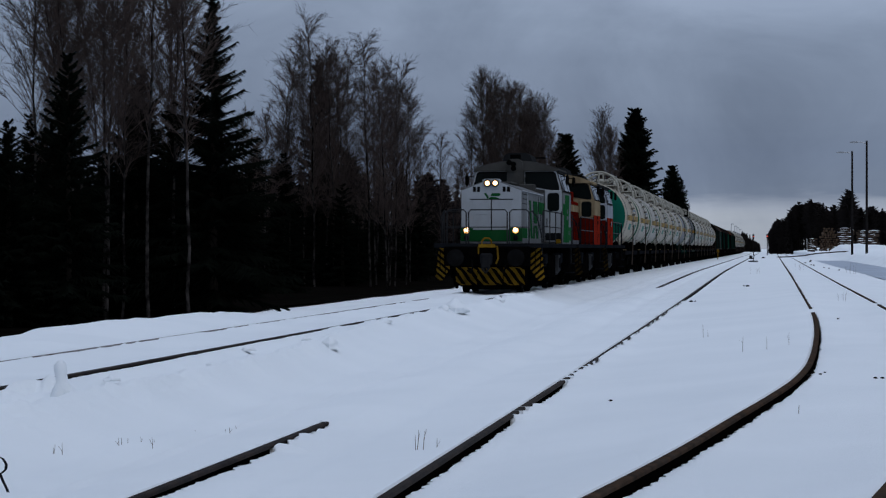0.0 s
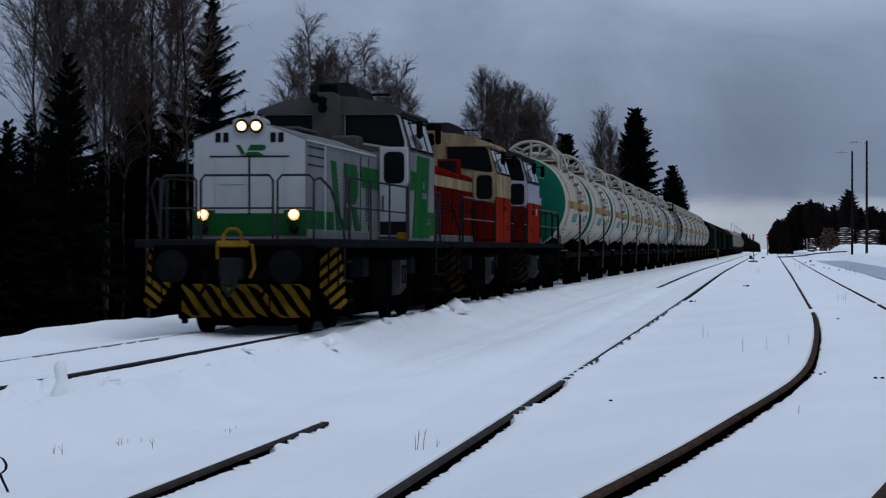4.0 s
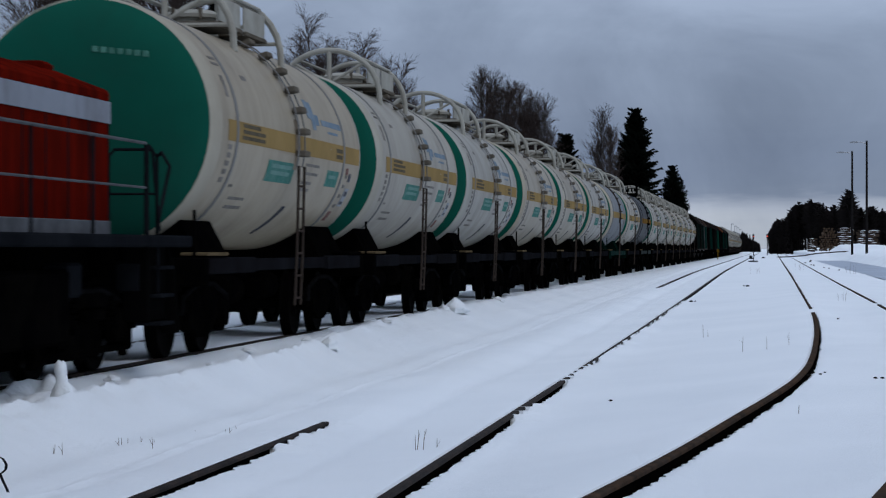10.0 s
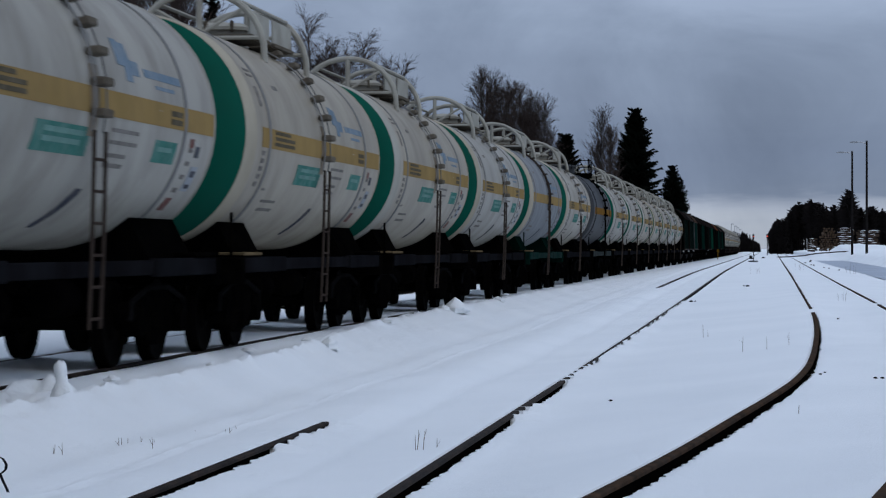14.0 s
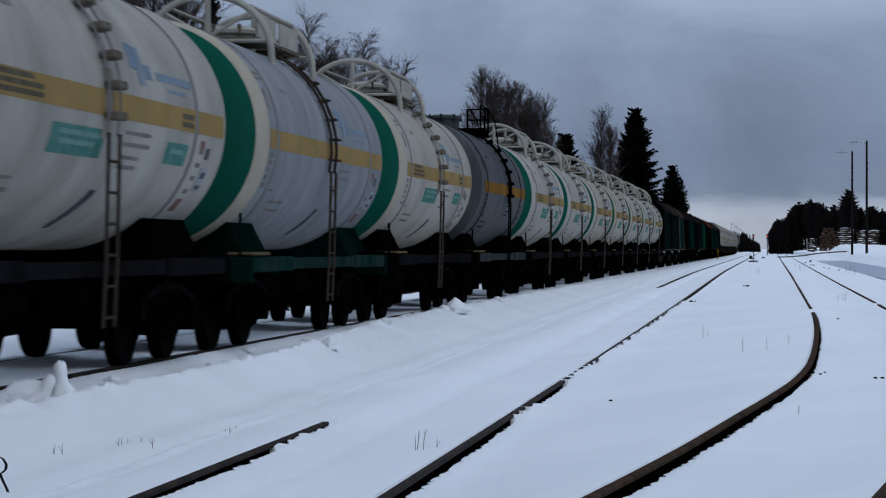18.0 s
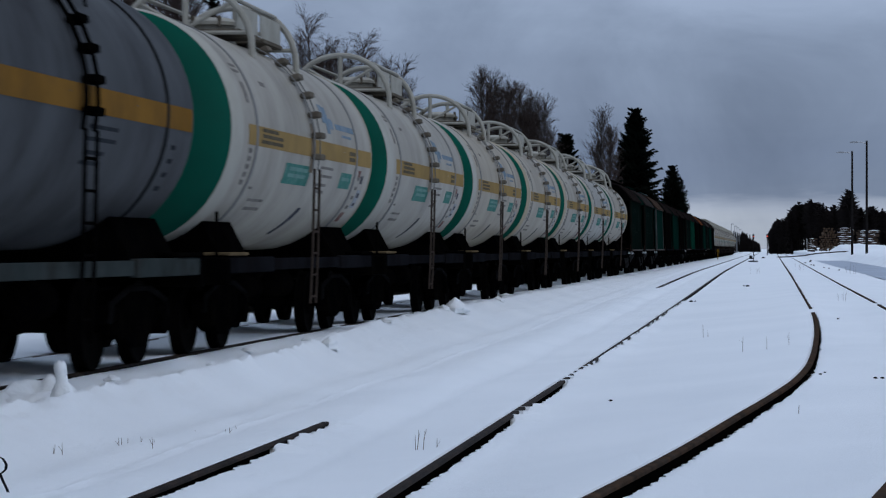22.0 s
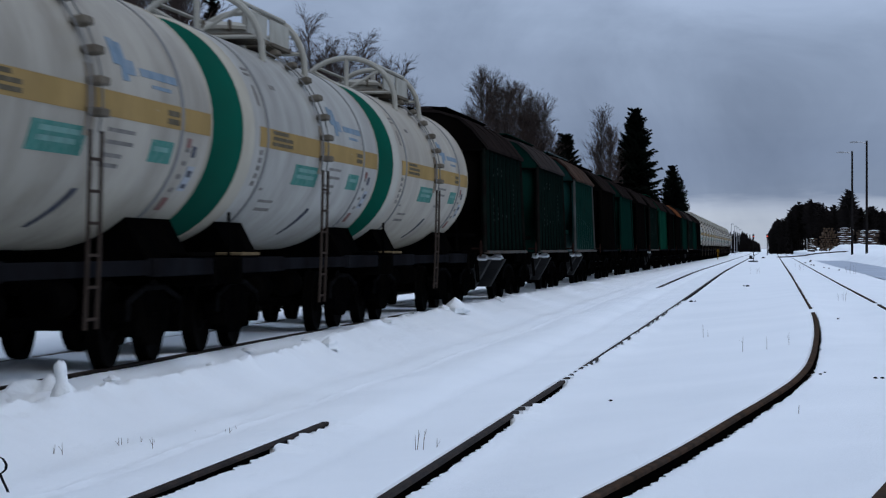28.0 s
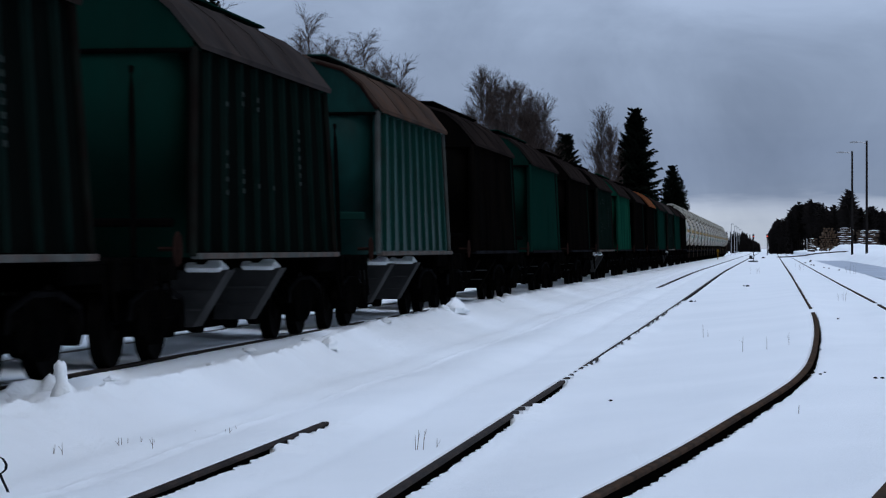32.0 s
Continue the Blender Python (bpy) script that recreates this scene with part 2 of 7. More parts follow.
SNOW = snow_material()
RAIL_S = mat("rail_snow_dusted", (0.10, 0.075, 0.06), 0.7, 0, 0.4, 6, 0.002, 60, (0.45, 0.46, 0.48), 0.8, 3)
# near-black web: the shadow under the railhead put into its colour
RAIL_WEB = mat("rail_web_shade", (0.003, 0.0026, 0.0024), 0.9)
RAIL_D = mat("rail_dark_steel", (0.013, 0.0105, 0.0092), 0.6, 0.0, 0.35, 6, 0.004, 45, (0.055, 0.033, 0.022), 0.85, 7, spec=0.03)
RAIL = mat("rail_steel", (0.040, 0.031, 0.025), 0.55, 0.0, 0.3, 6, 0.002, 60, (0.11, 0.06, 0.034), 0.7, 5)
ICE = mat("road_ice", (0.30, 0.35, 0.43), 0.3, 0, 0.2, 0.3, 0.01, 6, (0.6, 0.66, 0.75), 0.7, 0.25, spec=0.3)
BARK_BIRCH = mat("birch_bark", (0.005, 0.0044, 0.0042), 0.85, 0, 0.4, 5, 0.004, 30, (0.085, 0.075, 0.07), 0.9, 3.2, 0.8, spec=0.0)
TWIG = mat("birch_twigs", (0.052, 0.039, 0.0345), 0.9, 0, 0.3, 1.0, spec=0.0)
BARK_DARK = mat("spruce_bark", (0.02, 0.016, 0.013), 0.9, 0, 0.3, 5, 0.005, 30, spec=0.0)
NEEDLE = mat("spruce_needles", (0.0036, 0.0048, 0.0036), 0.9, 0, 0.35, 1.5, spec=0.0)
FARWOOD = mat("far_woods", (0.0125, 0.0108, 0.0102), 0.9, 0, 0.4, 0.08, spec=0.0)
# near-black that stands for the shade under the trees
FLOOR_SHADE = mat("forest_floor", (0.004, 0.0035, 0.003), 0.95, 0, 0.3, 0.8, spec=0.0)
WOODPOLE = mat("tarred_pole", (0.014, 0.0125, 0.012), 0.8, 0, 0.25, 3)
GREYMETAL = mat("galvanised_steel", (0.32, 0.33, 0.34), 0.5, 0.6, 0.15, 4)
LOGBARK = mat("log_bark", (0.05, 0.036, 0.027), 0.9, 0, 0.4, 2)
LOGEND = mat("log_end", (0.085, 0.055, 0.036), 0.8, 0, 0.35, 2, vary=0.25)
REDLAMP = mat("red_lamp", (0.5, 0.02, 0.02), 0.4, 0, 0.0, 1, emit=((1.0, 0.13, 0.09), 0.9))
STEM = mat("dry_grass", (0.16, 0.12, 0.09), 0.9, 0, 0.3, 9)
STRAP = mat("black_webbing", (0.012, 0.012, 0.014), 0.7, 0, 0.3, 20)

# ---------------- ground, rails ----------------
XC = -7.99                                       # the main line's middle


def smooth(x):
    x = min(1.0, max(0.0, x))
    return x * x * (3 - 2 * x)


def lerp_table(tab, y):
    if y <= tab[0][0]:
        return tab[0][1]
    for (a, va), (b, vb) in zip(tab, tab[1:]):
        if y <= b:
            return va + (vb - va) * (y - a) / (b - a)
    return tab[-1][1]


def spline_table(tab, y):
    """Smooth curve through the rows (Catmull-Rom on uneven steps)."""
    if y <= tab[0][0]:
        (a, va), (b, vb) = tab[0], tab[1]
        return va + (vb - va) * (y - a) / (b - a)
    if y >= tab[-1][0]:
        (a, va), (b, vb) = tab[-2], tab[-1]
        return vb + (vb - va) * (y - b) / (b - a)
    for i in range(len(tab) - 1):
        (a, va), (b, vb) = tab[i], tab[i + 1]
        if y <= b:
            def slope(j):
                j0, j1 = max(0, j - 1), min(len(tab) - 1, j + 1)
                return (tab[j1][1] - tab[j0][1]) / (tab[j1][0] - tab[j0][0])
            h = b - a
            t = (y - a) / h
            m0, m1 = slope(i) * h, slope(i + 1) * h
            return (2 * t**3 - 3 * t**2 + 1) * va + (t**3 - 2 * t**2 + t) * m0 + (-2 * t**3 + 3 * t**2) * vb + (t**3 - t**2) * m1


def z_main(y):
    return 0.0


def z_second(y):
    return -0.31 + 0.31 * smooth((y - 22) / 130)


def z_third(y):
    return -0.10 + 0.10 * smooth((y - 14) / 45)


RIGHT_L = [(6, -1.95), (13.4, -1.02), (16.4, -0.65), (19.7, -0.30), (25.0, 0.24), (29.3, 0.51), (37.2, 0.75), (43.6, 0.87), (49.6, 0.93), (64, 0.98), (101, 1.09), (220, 1.35), (500, 2.0), (700, 2.6)]
RIGHT_R = [(6, -0.35), (13.7, 0.62), (16.4, 0.98), (19.7, 1.33), (25.0, 1.84), (29.3, 2.14), (37.2, 2.42), (43.6, 2.52), (49.6, 2.56), (64, 2.59), (101, 2.66), (220, 3.0), (500, 3.7), (700, 4.2)]
# rail: its way across, its height, and the stretches that snow covers
RAILS = [
    (lambda y: XC - 0.80, z_main, [(61, 300)], 0.006, (10, 20, 0.010, 500, 600)),
    (lambda y: XC + 0.80, z_main, [(50.5, 60), (64, 300)], 0.02, (24, 44, 0.010, 48, 60)),
    (lambda y: -4.09, z_second, [(19.24, 19.38), (19.82, 19.9), (20.38, 20.48), (20.95, 21.03), (21.75, 88)], 0.012, (19.2, 19.6, 0.008, 86, 96)),
    (lambda y: -2.49, z_second, [(22.95, 23.12), (23.5, 23.66), (24.1, 24.3), (24.75, 24.9), (28.9, 29.1), (29.7, 29.95), (30.5, 30.7), (31.2, 31.5), (32.2, 32.4)], 0.007, (28.6, 31, 0.012, 55, 85)),
    (lambda y: spline_table(RIGHT_L, y), z_third, [(49.6, 51.6)], 0.02, (47, 52, 0.016, 90, 120)),
    (lambda y: spline_table(RIGHT_R, y), z_third, [(56.4, 57.2)], 0.02, (40, 70, 0.004, 90, 99)),
]
BANK = [(0, -0.05), (30, -0.05), (33, -0.02), (37, 0.04), (47, 0.0), (53, -0.19), (70, -0.30), (88, -0.38), (300, -0.4)]
EDGE_LINE = [(0, -6.3), (20, -6.3), (24, -6.2), (28, -6.15), (34, -6.4), (40, -6.7), (300, -6.7)]
BERM = [(0, -0.05), (20, -0.035), (26, -0.03), (34, -0.015), (40, 0.015), (50, 0.03), (64, 0.02), (85, 0.0), (130, -0.08), (300, -0.08)]


def covered(rail, y):
    k = 0.0
    for a, b in rail[2]:
        e = 0.05 + 0.004 * y
        k = max(k, smooth((y - a) / e + 0.5) * smooth((b - y) / e + 0.5))
    return k


def ground_row(y):
    """Points across the land at y."""
    z2, z3 = z_second(y), z_third(y)
    bank, berm = lerp_table(BANK, y), lerp_table(BERM, y)
    cols = [(-2500, 0.0), (-600, -0.2), (-160, -0.4), (-60, -0.5), (-26, -0.6), (-17, -0.6), (-14, -0.62), (-12.6, min(bank, -0.15) - 0.22), (-11.7, bank - 0.07), (-11.2, bank), (-10.7, bank * 0.9 - 0.01),
            (-10.1, bank * 0.6 - 0.05), (-9.6, -0.09), (-9.2, -0.085)]

    def rail_cols(r, left, right, trench, depth):
        k = 1 / (1 + max(0.0, y - 16) / 40)
        trench, depth, right, left = trench * (0.4 + 0.6 * k), depth, right * (0.35 + 0.65 * k), left * (0.35 + 0.65 * k)
        x, z = r[0](max(y, 6.0)), r[1](y)
        c = covered(r, y)
        up = r[3]
        n1 = noise.noise((x * 1.7, y * 3.1, 1.7))
        n2 = noise.noise((x * 2.3, y * 7.9, 5.3))
        tooth = abs(((y * 3.3 + 1.4 * n1) % 1.0) - 0.4)
        jag = (0.085 * (tooth - 0.28) + 0.022 * n2) * k + 0.006 * n1
        # further off the snow lies over part of the railhead
        lap0, lap1, width, end0, end1 = r[4]
        lap = width * smooth((y - lap0) / (lap1 - lap0)) * (1 - smooth((y - end0) / (end1 - end0))) * (1 + 1.3 * noise.noise((x, y * 0.8, 9.1)) + 0.7 * n1)
        out = []
        foot = 0.036 - lap
        drop = (depth + 0.16) * (1 - smooth(lap / 0.012))
        trench += 0.022 * smooth((y - 50) / 30)
        edge = max(foot + 0.004, (0.05 + trench + jag) * (1 - smooth(lap / 0.02)) + (foot + 0.02) * smooth(lap / 0.02))
        top = right * (1 - smooth(lap / 0.02)) + 0.005 * smooth(lap / 0.02)
        for dx, dz in ((-0.34, left - 0.01), (-0.16, left), (-0.07, left + 0.004), (-0.044, -0.03), (min(-0.036, foot - 0.004), -0.05 - drop * 0.8), (foot, -drop + (0.002 if lap > 0.012 else 0)), (max(foot + 0.002, edge - 0.005), -drop + 0.012 if lap < 0.012 else 0.004), (edge, top - 0.003), (edge + 0.03, top), (max(edge + 0.07, 0.2), (top + right) / 2), (0.36, right - 0.004)):
            cov = up * max(0.0, 1 - abs(dx) / 0.42) ** 0.6
            out.append((x + dx, z + dz * (1 - c) + (cov if abs(dx) < 0.3 else dz * 0.8) * c))
        return out
    cols += rail_cols(RAILS[0], -0.002, -0.008, 0.006, 0.04)
    cols += [(XC - 0.3, -0.03), (XC, -0.035), (XC + 0.3, -0.03)]
    cols += rail_cols(RAILS[1], -0.008, -0.026, 0.02, 0.07)[:-1]
    # a flat ploughed shelf beside the rail, then its broken edge and the slope down to the siding
    shoulder = [(-6.15, 0), (-6.0, 0), (-5.9, 0), (-5.66, z2 * 0.9 - 0.07), (-5.5, z2 * 0.95 - 0.10), (-5.3, z2 - 0.05), (-5.12, z2 - 0.055), (-5.0, z2 - 0.082), (-4.92, z2 - 0.08), (-4.86, z2 - 0.054), (-4.8, z2 - 0.075), (-4.68, z2 - 0.045)]
    edge = lerp_table(EDGE_LINE, y) + 0.09 * noise.noise((1.5, y * 0.45, 3.1)) + 0.06 * noise.noise((2.5, y * 1.6, 6.1))
    low = z2 * 0.9 - 0.07
    for i in range(22):
        x = -6.86 + 0.054 * i
        f = max(0.0, (x - edge) / (-5.66 - edge))
        rough = 0.046 * noise.noise((x * 4.5, y * 3.1, 1.1)) + 0.03 * noise.noise((x * 9, y * 7.0, 4.4))
        near = max(0.0, 1 - abs(x - edge) / 0.3)
        hollow = 0.075 * smooth((x + 7.0) / 0.2) * smooth((edge - 0.03 - x) / 0.3)
        cols.append((x, berm - hollow + (low - berm) * f ** 0.8 + 0.02 * near + rough * (0.3 + 0.9 * near) * min(1.0, (21 - i) / 4)))
    cols += shoulder[3:]
    cols += rail_cols(RAILS[2], -0.012, -0.052, 0.02, 0.11)
    cols += [(-3.62, z2 - 0.06), (-3.54, z2 - 0.075), (-3.46, z2 - 0.07), (-3.36, z2 - 0.05), (-3.22, z2 - 0.045), (-3.05, z2 - 0.04)]
    cols += rail_cols(RAILS[3], -0.008, -0.066, 0.025, 0.12)
    xl, xr = RAILS[4][0](max(y, 6.0)), RAILS[5][0](max(y, 6.0))
    a, b = -2.49 + 0.38, xl - 0.38
    cols += [(a + (b - a) * k, (z2 - 0.05) * (1 - k) + (z3 - 0.05) * k) for k in (0.2, 0.4, 0.6, 0.8)]
    cols += rail_cols(RAILS[4], -0.010, -0.075, 0.03, 0.13)
    cols += [(xl + (xr - xl) * k, z3 - 0.06) for k in (0.4, 0.5, 0.6)]
    cols += rail_cols(RAILS[5], -0.02, -0.06, 0.03, 0.13)
    heap = smooth((y - 150) / 60) * smooth((420 - y) / 60)
    rise = 1.15 * smooth((y - 305) / 50)
    cols += [(xr + 0.7, z3 - 0.07), (xr + 1.3, -0.1), (xr + 1.9, -0.14), (max(5.2, xr + 2.3), -0.2 + 0.3 * rise), (6.0, -0.28 + 0.8 * rise), (8.0, -0.3 + rise), (9.4, -0.28 + rise), (10.2, -0.1 + 0.35 * heap + rise), (11.4, 0.5 * heap + rise), (13, 0.75 * heap - 0.1 + rise), (16, 0.45 * heap - 0.2 + rise), (24, -0.2 + rise),
             (60, -0.2 + rise), (160, -0.1), (600, 0.0), (2500, 0.0)]
    res = []
    for x, z in cols:
        if -40 < x < 40:
            w = 0.05 * noise.noise((x * 0.35, y * 0.22, 0.3)) + 0.018 * noise.noise((x * 1.3, y * 0.9, 4.2)) + 0.006 * noise.noise((x * 5, y * 4, 2.2))
            if -9.5 < x < -6.2 or abs(x + 4.09) < 0.2 or abs(x + 2.49) < 0.2 or abs(x - xl) < 0.2 or abs(x - xr) < 0.2:
                w *= 0.25
            if x > 9.5 and y > 120:
                w += 0.4 * noise.noise((x * 0.7, y * 0.12, 5.2)) + 0.45 * abs(noise.noise((x * 1.3, y * 0.25, 1.2))) + 0.16 * noise.noise((x * 3, y * 0.6, 7.2))
            if -11.8 < x < -9.7:
                w += 0.05 * noise.noise((x * 1.1, y * 0.8, 8.2)) + 0.045 * noise.noise((x * 2.6, y * 1.9, 3.3)) + 0.025 * noise.noise((x * 6, y * 4.6, 6.1))
            z += w
        res.append((x, y, z))
    return res


def build_ground():
    ys = [-1500, -400, -120, -40, -10, 0, 5, 9]
    y = 11.0
    while y < 700:
        ys.append(y)
        y += max(0.034, y * 0.0036) if y < 40 else y * 0.0046
    ys += [720, 800, 950, 1200, 1700, 2600, 4000]
    mb = MB()
    rows = [ground_row(y) for y in ys]
    w = len(rows[0])
    for r in rows:
        mb.v.extend(r)
    for i in range(len(rows) - 1):
        for k in range(w - 1):
            mb.f.append((i * w + k, i * w + k + 1, (i + 1) * w + k + 1, (i + 1) * w + k))
    g = new("ground", mb.mesh("ground", SNOW, True, 42))
    tagged(g, "trampled bluish white snow over a railway yard", "ground", kind="structure")
    # the forest floor under the trees, their black shade put into its colour
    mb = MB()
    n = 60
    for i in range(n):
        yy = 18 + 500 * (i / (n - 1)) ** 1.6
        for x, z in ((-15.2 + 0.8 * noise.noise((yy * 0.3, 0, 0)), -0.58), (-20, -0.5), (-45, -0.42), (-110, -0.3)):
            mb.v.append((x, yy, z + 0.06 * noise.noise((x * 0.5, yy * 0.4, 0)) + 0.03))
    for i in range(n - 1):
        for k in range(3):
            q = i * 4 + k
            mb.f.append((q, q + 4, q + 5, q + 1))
    tagged(new("forest_floor", mb.mesh("forest_floor", FLOOR_SHADE)), "forest floor with black tree shade in its colour", "ground", kind="structure")


def rail_profile():
    h = [(-0.036, 0.0), (0.036, 0.0), (0.036, -0.03), (0.010, -0.042), (0.009, -0.12), (0.07, -0.145), (0.07, -0.16), (-0.07, -0.16), (-0.07, -0.145), (-0.009, -0.12), (-0.010, -0.042), (-0.036, -0.03)]
    return [(-0.026, 0.0), (0.026, 0.0), (0.036, -0.008)] + h[2:] + [(-0.036, -0.008)]


def build_rails():
    tracks = [thing("railway_track", "snowy main line track with dark steel rails", "track", kind="structure"),
              thing("railway_track", "siding half buried in snow with rusty steel rails", "track", kind="structure"),
              thing("railway_track", "curving siding with bare rusty steel rails in snow", "track", kind="structure")]
    prof = rail_profile()
    for i, r in enumerate(RAILS):
        mb = MB()
        ys = [-60.0, -20.0, 0.0, 5.0]
        y = 8.0
        while y < 690:
            ys.append(y)
            y += max(0.6, y * 0.02)
        for y in ys:
            x, z = r[0](max(y, 6.0)), r[1](y)
            wob = 0.004 * noise.noise((y * 0.4, i, 0))
            mb.v.extend([(x + px + wob, y, z + pz) for px, pz in prof])
        m = len(prof)
        for j in range(len(ys) - 1):
            for k in range(m):
                k2 = (k + 1) % m
                mb.f.append((j * m + k, j * m + k2, (j + 1) * m + k2, (j + 1) * m + k))
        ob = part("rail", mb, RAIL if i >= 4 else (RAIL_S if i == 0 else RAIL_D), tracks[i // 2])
        # faces below the railhead take the shade-coloured web
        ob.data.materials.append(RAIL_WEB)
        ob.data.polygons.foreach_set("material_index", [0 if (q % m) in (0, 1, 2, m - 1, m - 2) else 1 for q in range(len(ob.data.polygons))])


build_ground()
build_rails()

mb = MB()
for i in range(40):
    y = 70 + 235 * (i / 39) ** 1.2
    a = 5.7 + 0.25 * noise.noise((y * 0.06, 0, 0)) + max(0, (y - 300) * 0.004)
    b = 9.9 + 0.3 * noise.noise((y * 0.05, 3, 0))
    mb.v.extend([(a, y, -0.235), (a + (b - a) * 0.5, y, -0.255), (b, y, -0.22)])
for i in range(39):
    for k in range(2):
        mb.f.append((i * 3 + k, i * 3 + k + 1, i * 3 + k + 4, i * 3 + k + 3))
tagged(new("road", mb.mesh("road", ICE)), "icy grey ploughed yard road", "road", kind="structure")

# ---------------- trees ----------------


def birch_meshes(seed, H, nb0=62, tw=13, rad=0.0105, rise=(1.2, 2.5), low=0.30, weep=0.0):
    rng = random.Random(seed)
    tr, br = MB(), MB()
    lean = Vector((rng.uniform(-0.06, 0.06), rng.uniform(-0.06, 0.06), 0))
    pts = []
    for i in range(11):
        t = i / 10
        pts.append(Vector((0, 0, -0.3)) + lean * (H * t * t) + Vector((rng.uniform(-1, 1) * 0.05 * H * 0.1, rng.uniform(-1, 1) * 0.05 * H * 0.1, H * t)))
    r0 = 0.0040 * H
    tr.tube(pts, [r0 * (1 - 0.93 * i / 10) + 0.008 for i in range(11)], 7)

    def at(t):
        a = min(9, int(t * 10))
        return pts[a].lerp(pts[a + 1], t * 10 - a)

    def twigs(path, n, ln, rad):
        # long fine shoots that follow the limb upwards and hang over a little at their tips
        for _ in range(n):
            k = rng.uniform(0.2, 1.0)
            a = min(len(path) - 2, int(k * (len(path) - 1)))
            p = path[a].lerp(path[a + 1], k * (len(path) - 1) - a)
            d = (path[a + 1] - path[a]).normalized()
            d = (d + Vector((rng.gauss(0, 0.42), rng.gauss(0, 0.42), rng.gauss(0.1, 0.25)))).normalized()
            L = ln * rng.uniform(0.6, 1.35)
            m = p + d * L * 0.55
            e = m + (d * (1 - 0.5 * weep) + Vector((0, 0, -0.34 - 1.1 * weep))).normalized() * L * (0.45 + 0.2 * weep)
            br.spike(p, m + (e - m) * 0.2, rad)
            br.spike(m, e, rad * 0.75)
            for _ in range(8):
                u = rng.random()
                q = p.lerp(m, u * 1.8) if u < 0.55 else m.lerp(e, (u - 0.55) * 2.2)
                d2 = (d + Vector((rng.gauss(0, 0.36), rng.gauss(0, 0.36), rng.gauss(-0.08 - 0.75 * weep, 0.26)))).normalized()
                br.spike(q, q + d2 * L * rng.uniform(0.25, 0.6), rad * 0.58)
    nb = nb0
    for i in range(nb):
        t = low + (0.98 - low) * ((i + rng.random()) / nb) ** 0.85
        p = at(t)
        az = rng.uniform(0, 2 * math.pi)
        L = (0.055 + 0.27 * (1 - t) ** 0.8 * (1 if t > 0.35 else 0.75)) * H * rng.uniform(0.5, 1.25) * (0.45 + 0.55 * smooth((t - low) / 0.22))
        up = rng.uniform(*rise)
        d = Vector((math.cos(az), math.sin(az), up)).normalized()
        path = [p]
        for k in range(4):
            d = (d + Vector((rng.gauss(0, 0.08), rng.gauss(0, 0.08), -0.03 - 0.13 * weep * k + rng.gauss(0, 0.06)))).normalized()
            path.append(path[-1] + d * L / 4)
        rb = max(0.011, r0 * 0.36 * (1 - t) + 0.007)
        br.tube(path, [rb, rb * 0.8, rb * 0.6, rb * 0.4, 0.004], 4, cap=False)
        twigs(path, tw, 0.07 * H * (0.6 + 0.5 * (1 - t)), rad)
    return tr.mesh("trunk", BARK_BIRCH), br.mesh("crown", TWIG, False)


def spruce_meshes(seed, H, R, step=0.26, n=15, blunt=0.8, fat=1.0):
    rng = random.Random(seed)
    tr, cr = MB(), MB()
    tr.tube([(0, 0, -0.3), (0, 0, H * 0.5), (0, 0, H * 0.99)], [0.014 * H + 0.03, 0.008 * H + 0.015, 0.01], 7)
    z = 0.05 * H
    while z < H * 0.985:
        t = z / H
        L0 = R * (1 - t) ** blunt * (0.75 + 0.25 * min(1, t / 0.15)) + 0.07
        for b in range(rng.randint(11, 14) if fat > 1 else rng.randint(7, 10)):
            az = rng.uniform(0, 2 * math.pi)
            L = L0 * (rng.uniform(0.55, 1.15) if fat > 1 else rng.uniform(0.5, 1.2))
            out = Vector((math.cos(az), math.sin(az), 0))
            side = Vector((-out.y, out.x, 0))
            p = Vector((0, 0, min(0.97 * H, z + rng.uniform(-0.02, 0.02) * H * (1 if fat == 1 else 3))))
            path = [p]
            slope = 0.25 + 0.5 * t - 0.35 * (1 - t) * rng.uniform(0.6, 1.4)
            for k in range(4):
                path.append(path[-1] + (out + Vector((0, 0, slope - 0.16 * k * (1 - t) + (0.28 if k == 3 else 0)))) * L / 4)
            cr.tube(path, [0.014 * H * 0.2 + 0.008, 0.02, 0.015, 0.01, 0.004], 3, cap=False)
            for j in range(n):
                k = (j + 0.6) / n
                a = min(3, int(k * 4))
                q = path[a].lerp(path[a + 1], k * 4 - a)
                w = L * 0.34 * (1.05 - k * 0.72) * rng.uniform(0.6, 1.2) + 0.05
                for sgn in (-1, 1):
                    e = q + out * w * rng.uniform(0.35, 0.8) + side * sgn * w * rng.uniform(0.5, 1.0) + Vector((0, 0, -w * rng.uniform(0.15, 0.8)))
                    cr.spike(q, e, (0.019 + 0.021 * L) * (20 / n) ** 0.6 * fat)
        z += step
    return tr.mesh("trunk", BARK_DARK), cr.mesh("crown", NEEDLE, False)


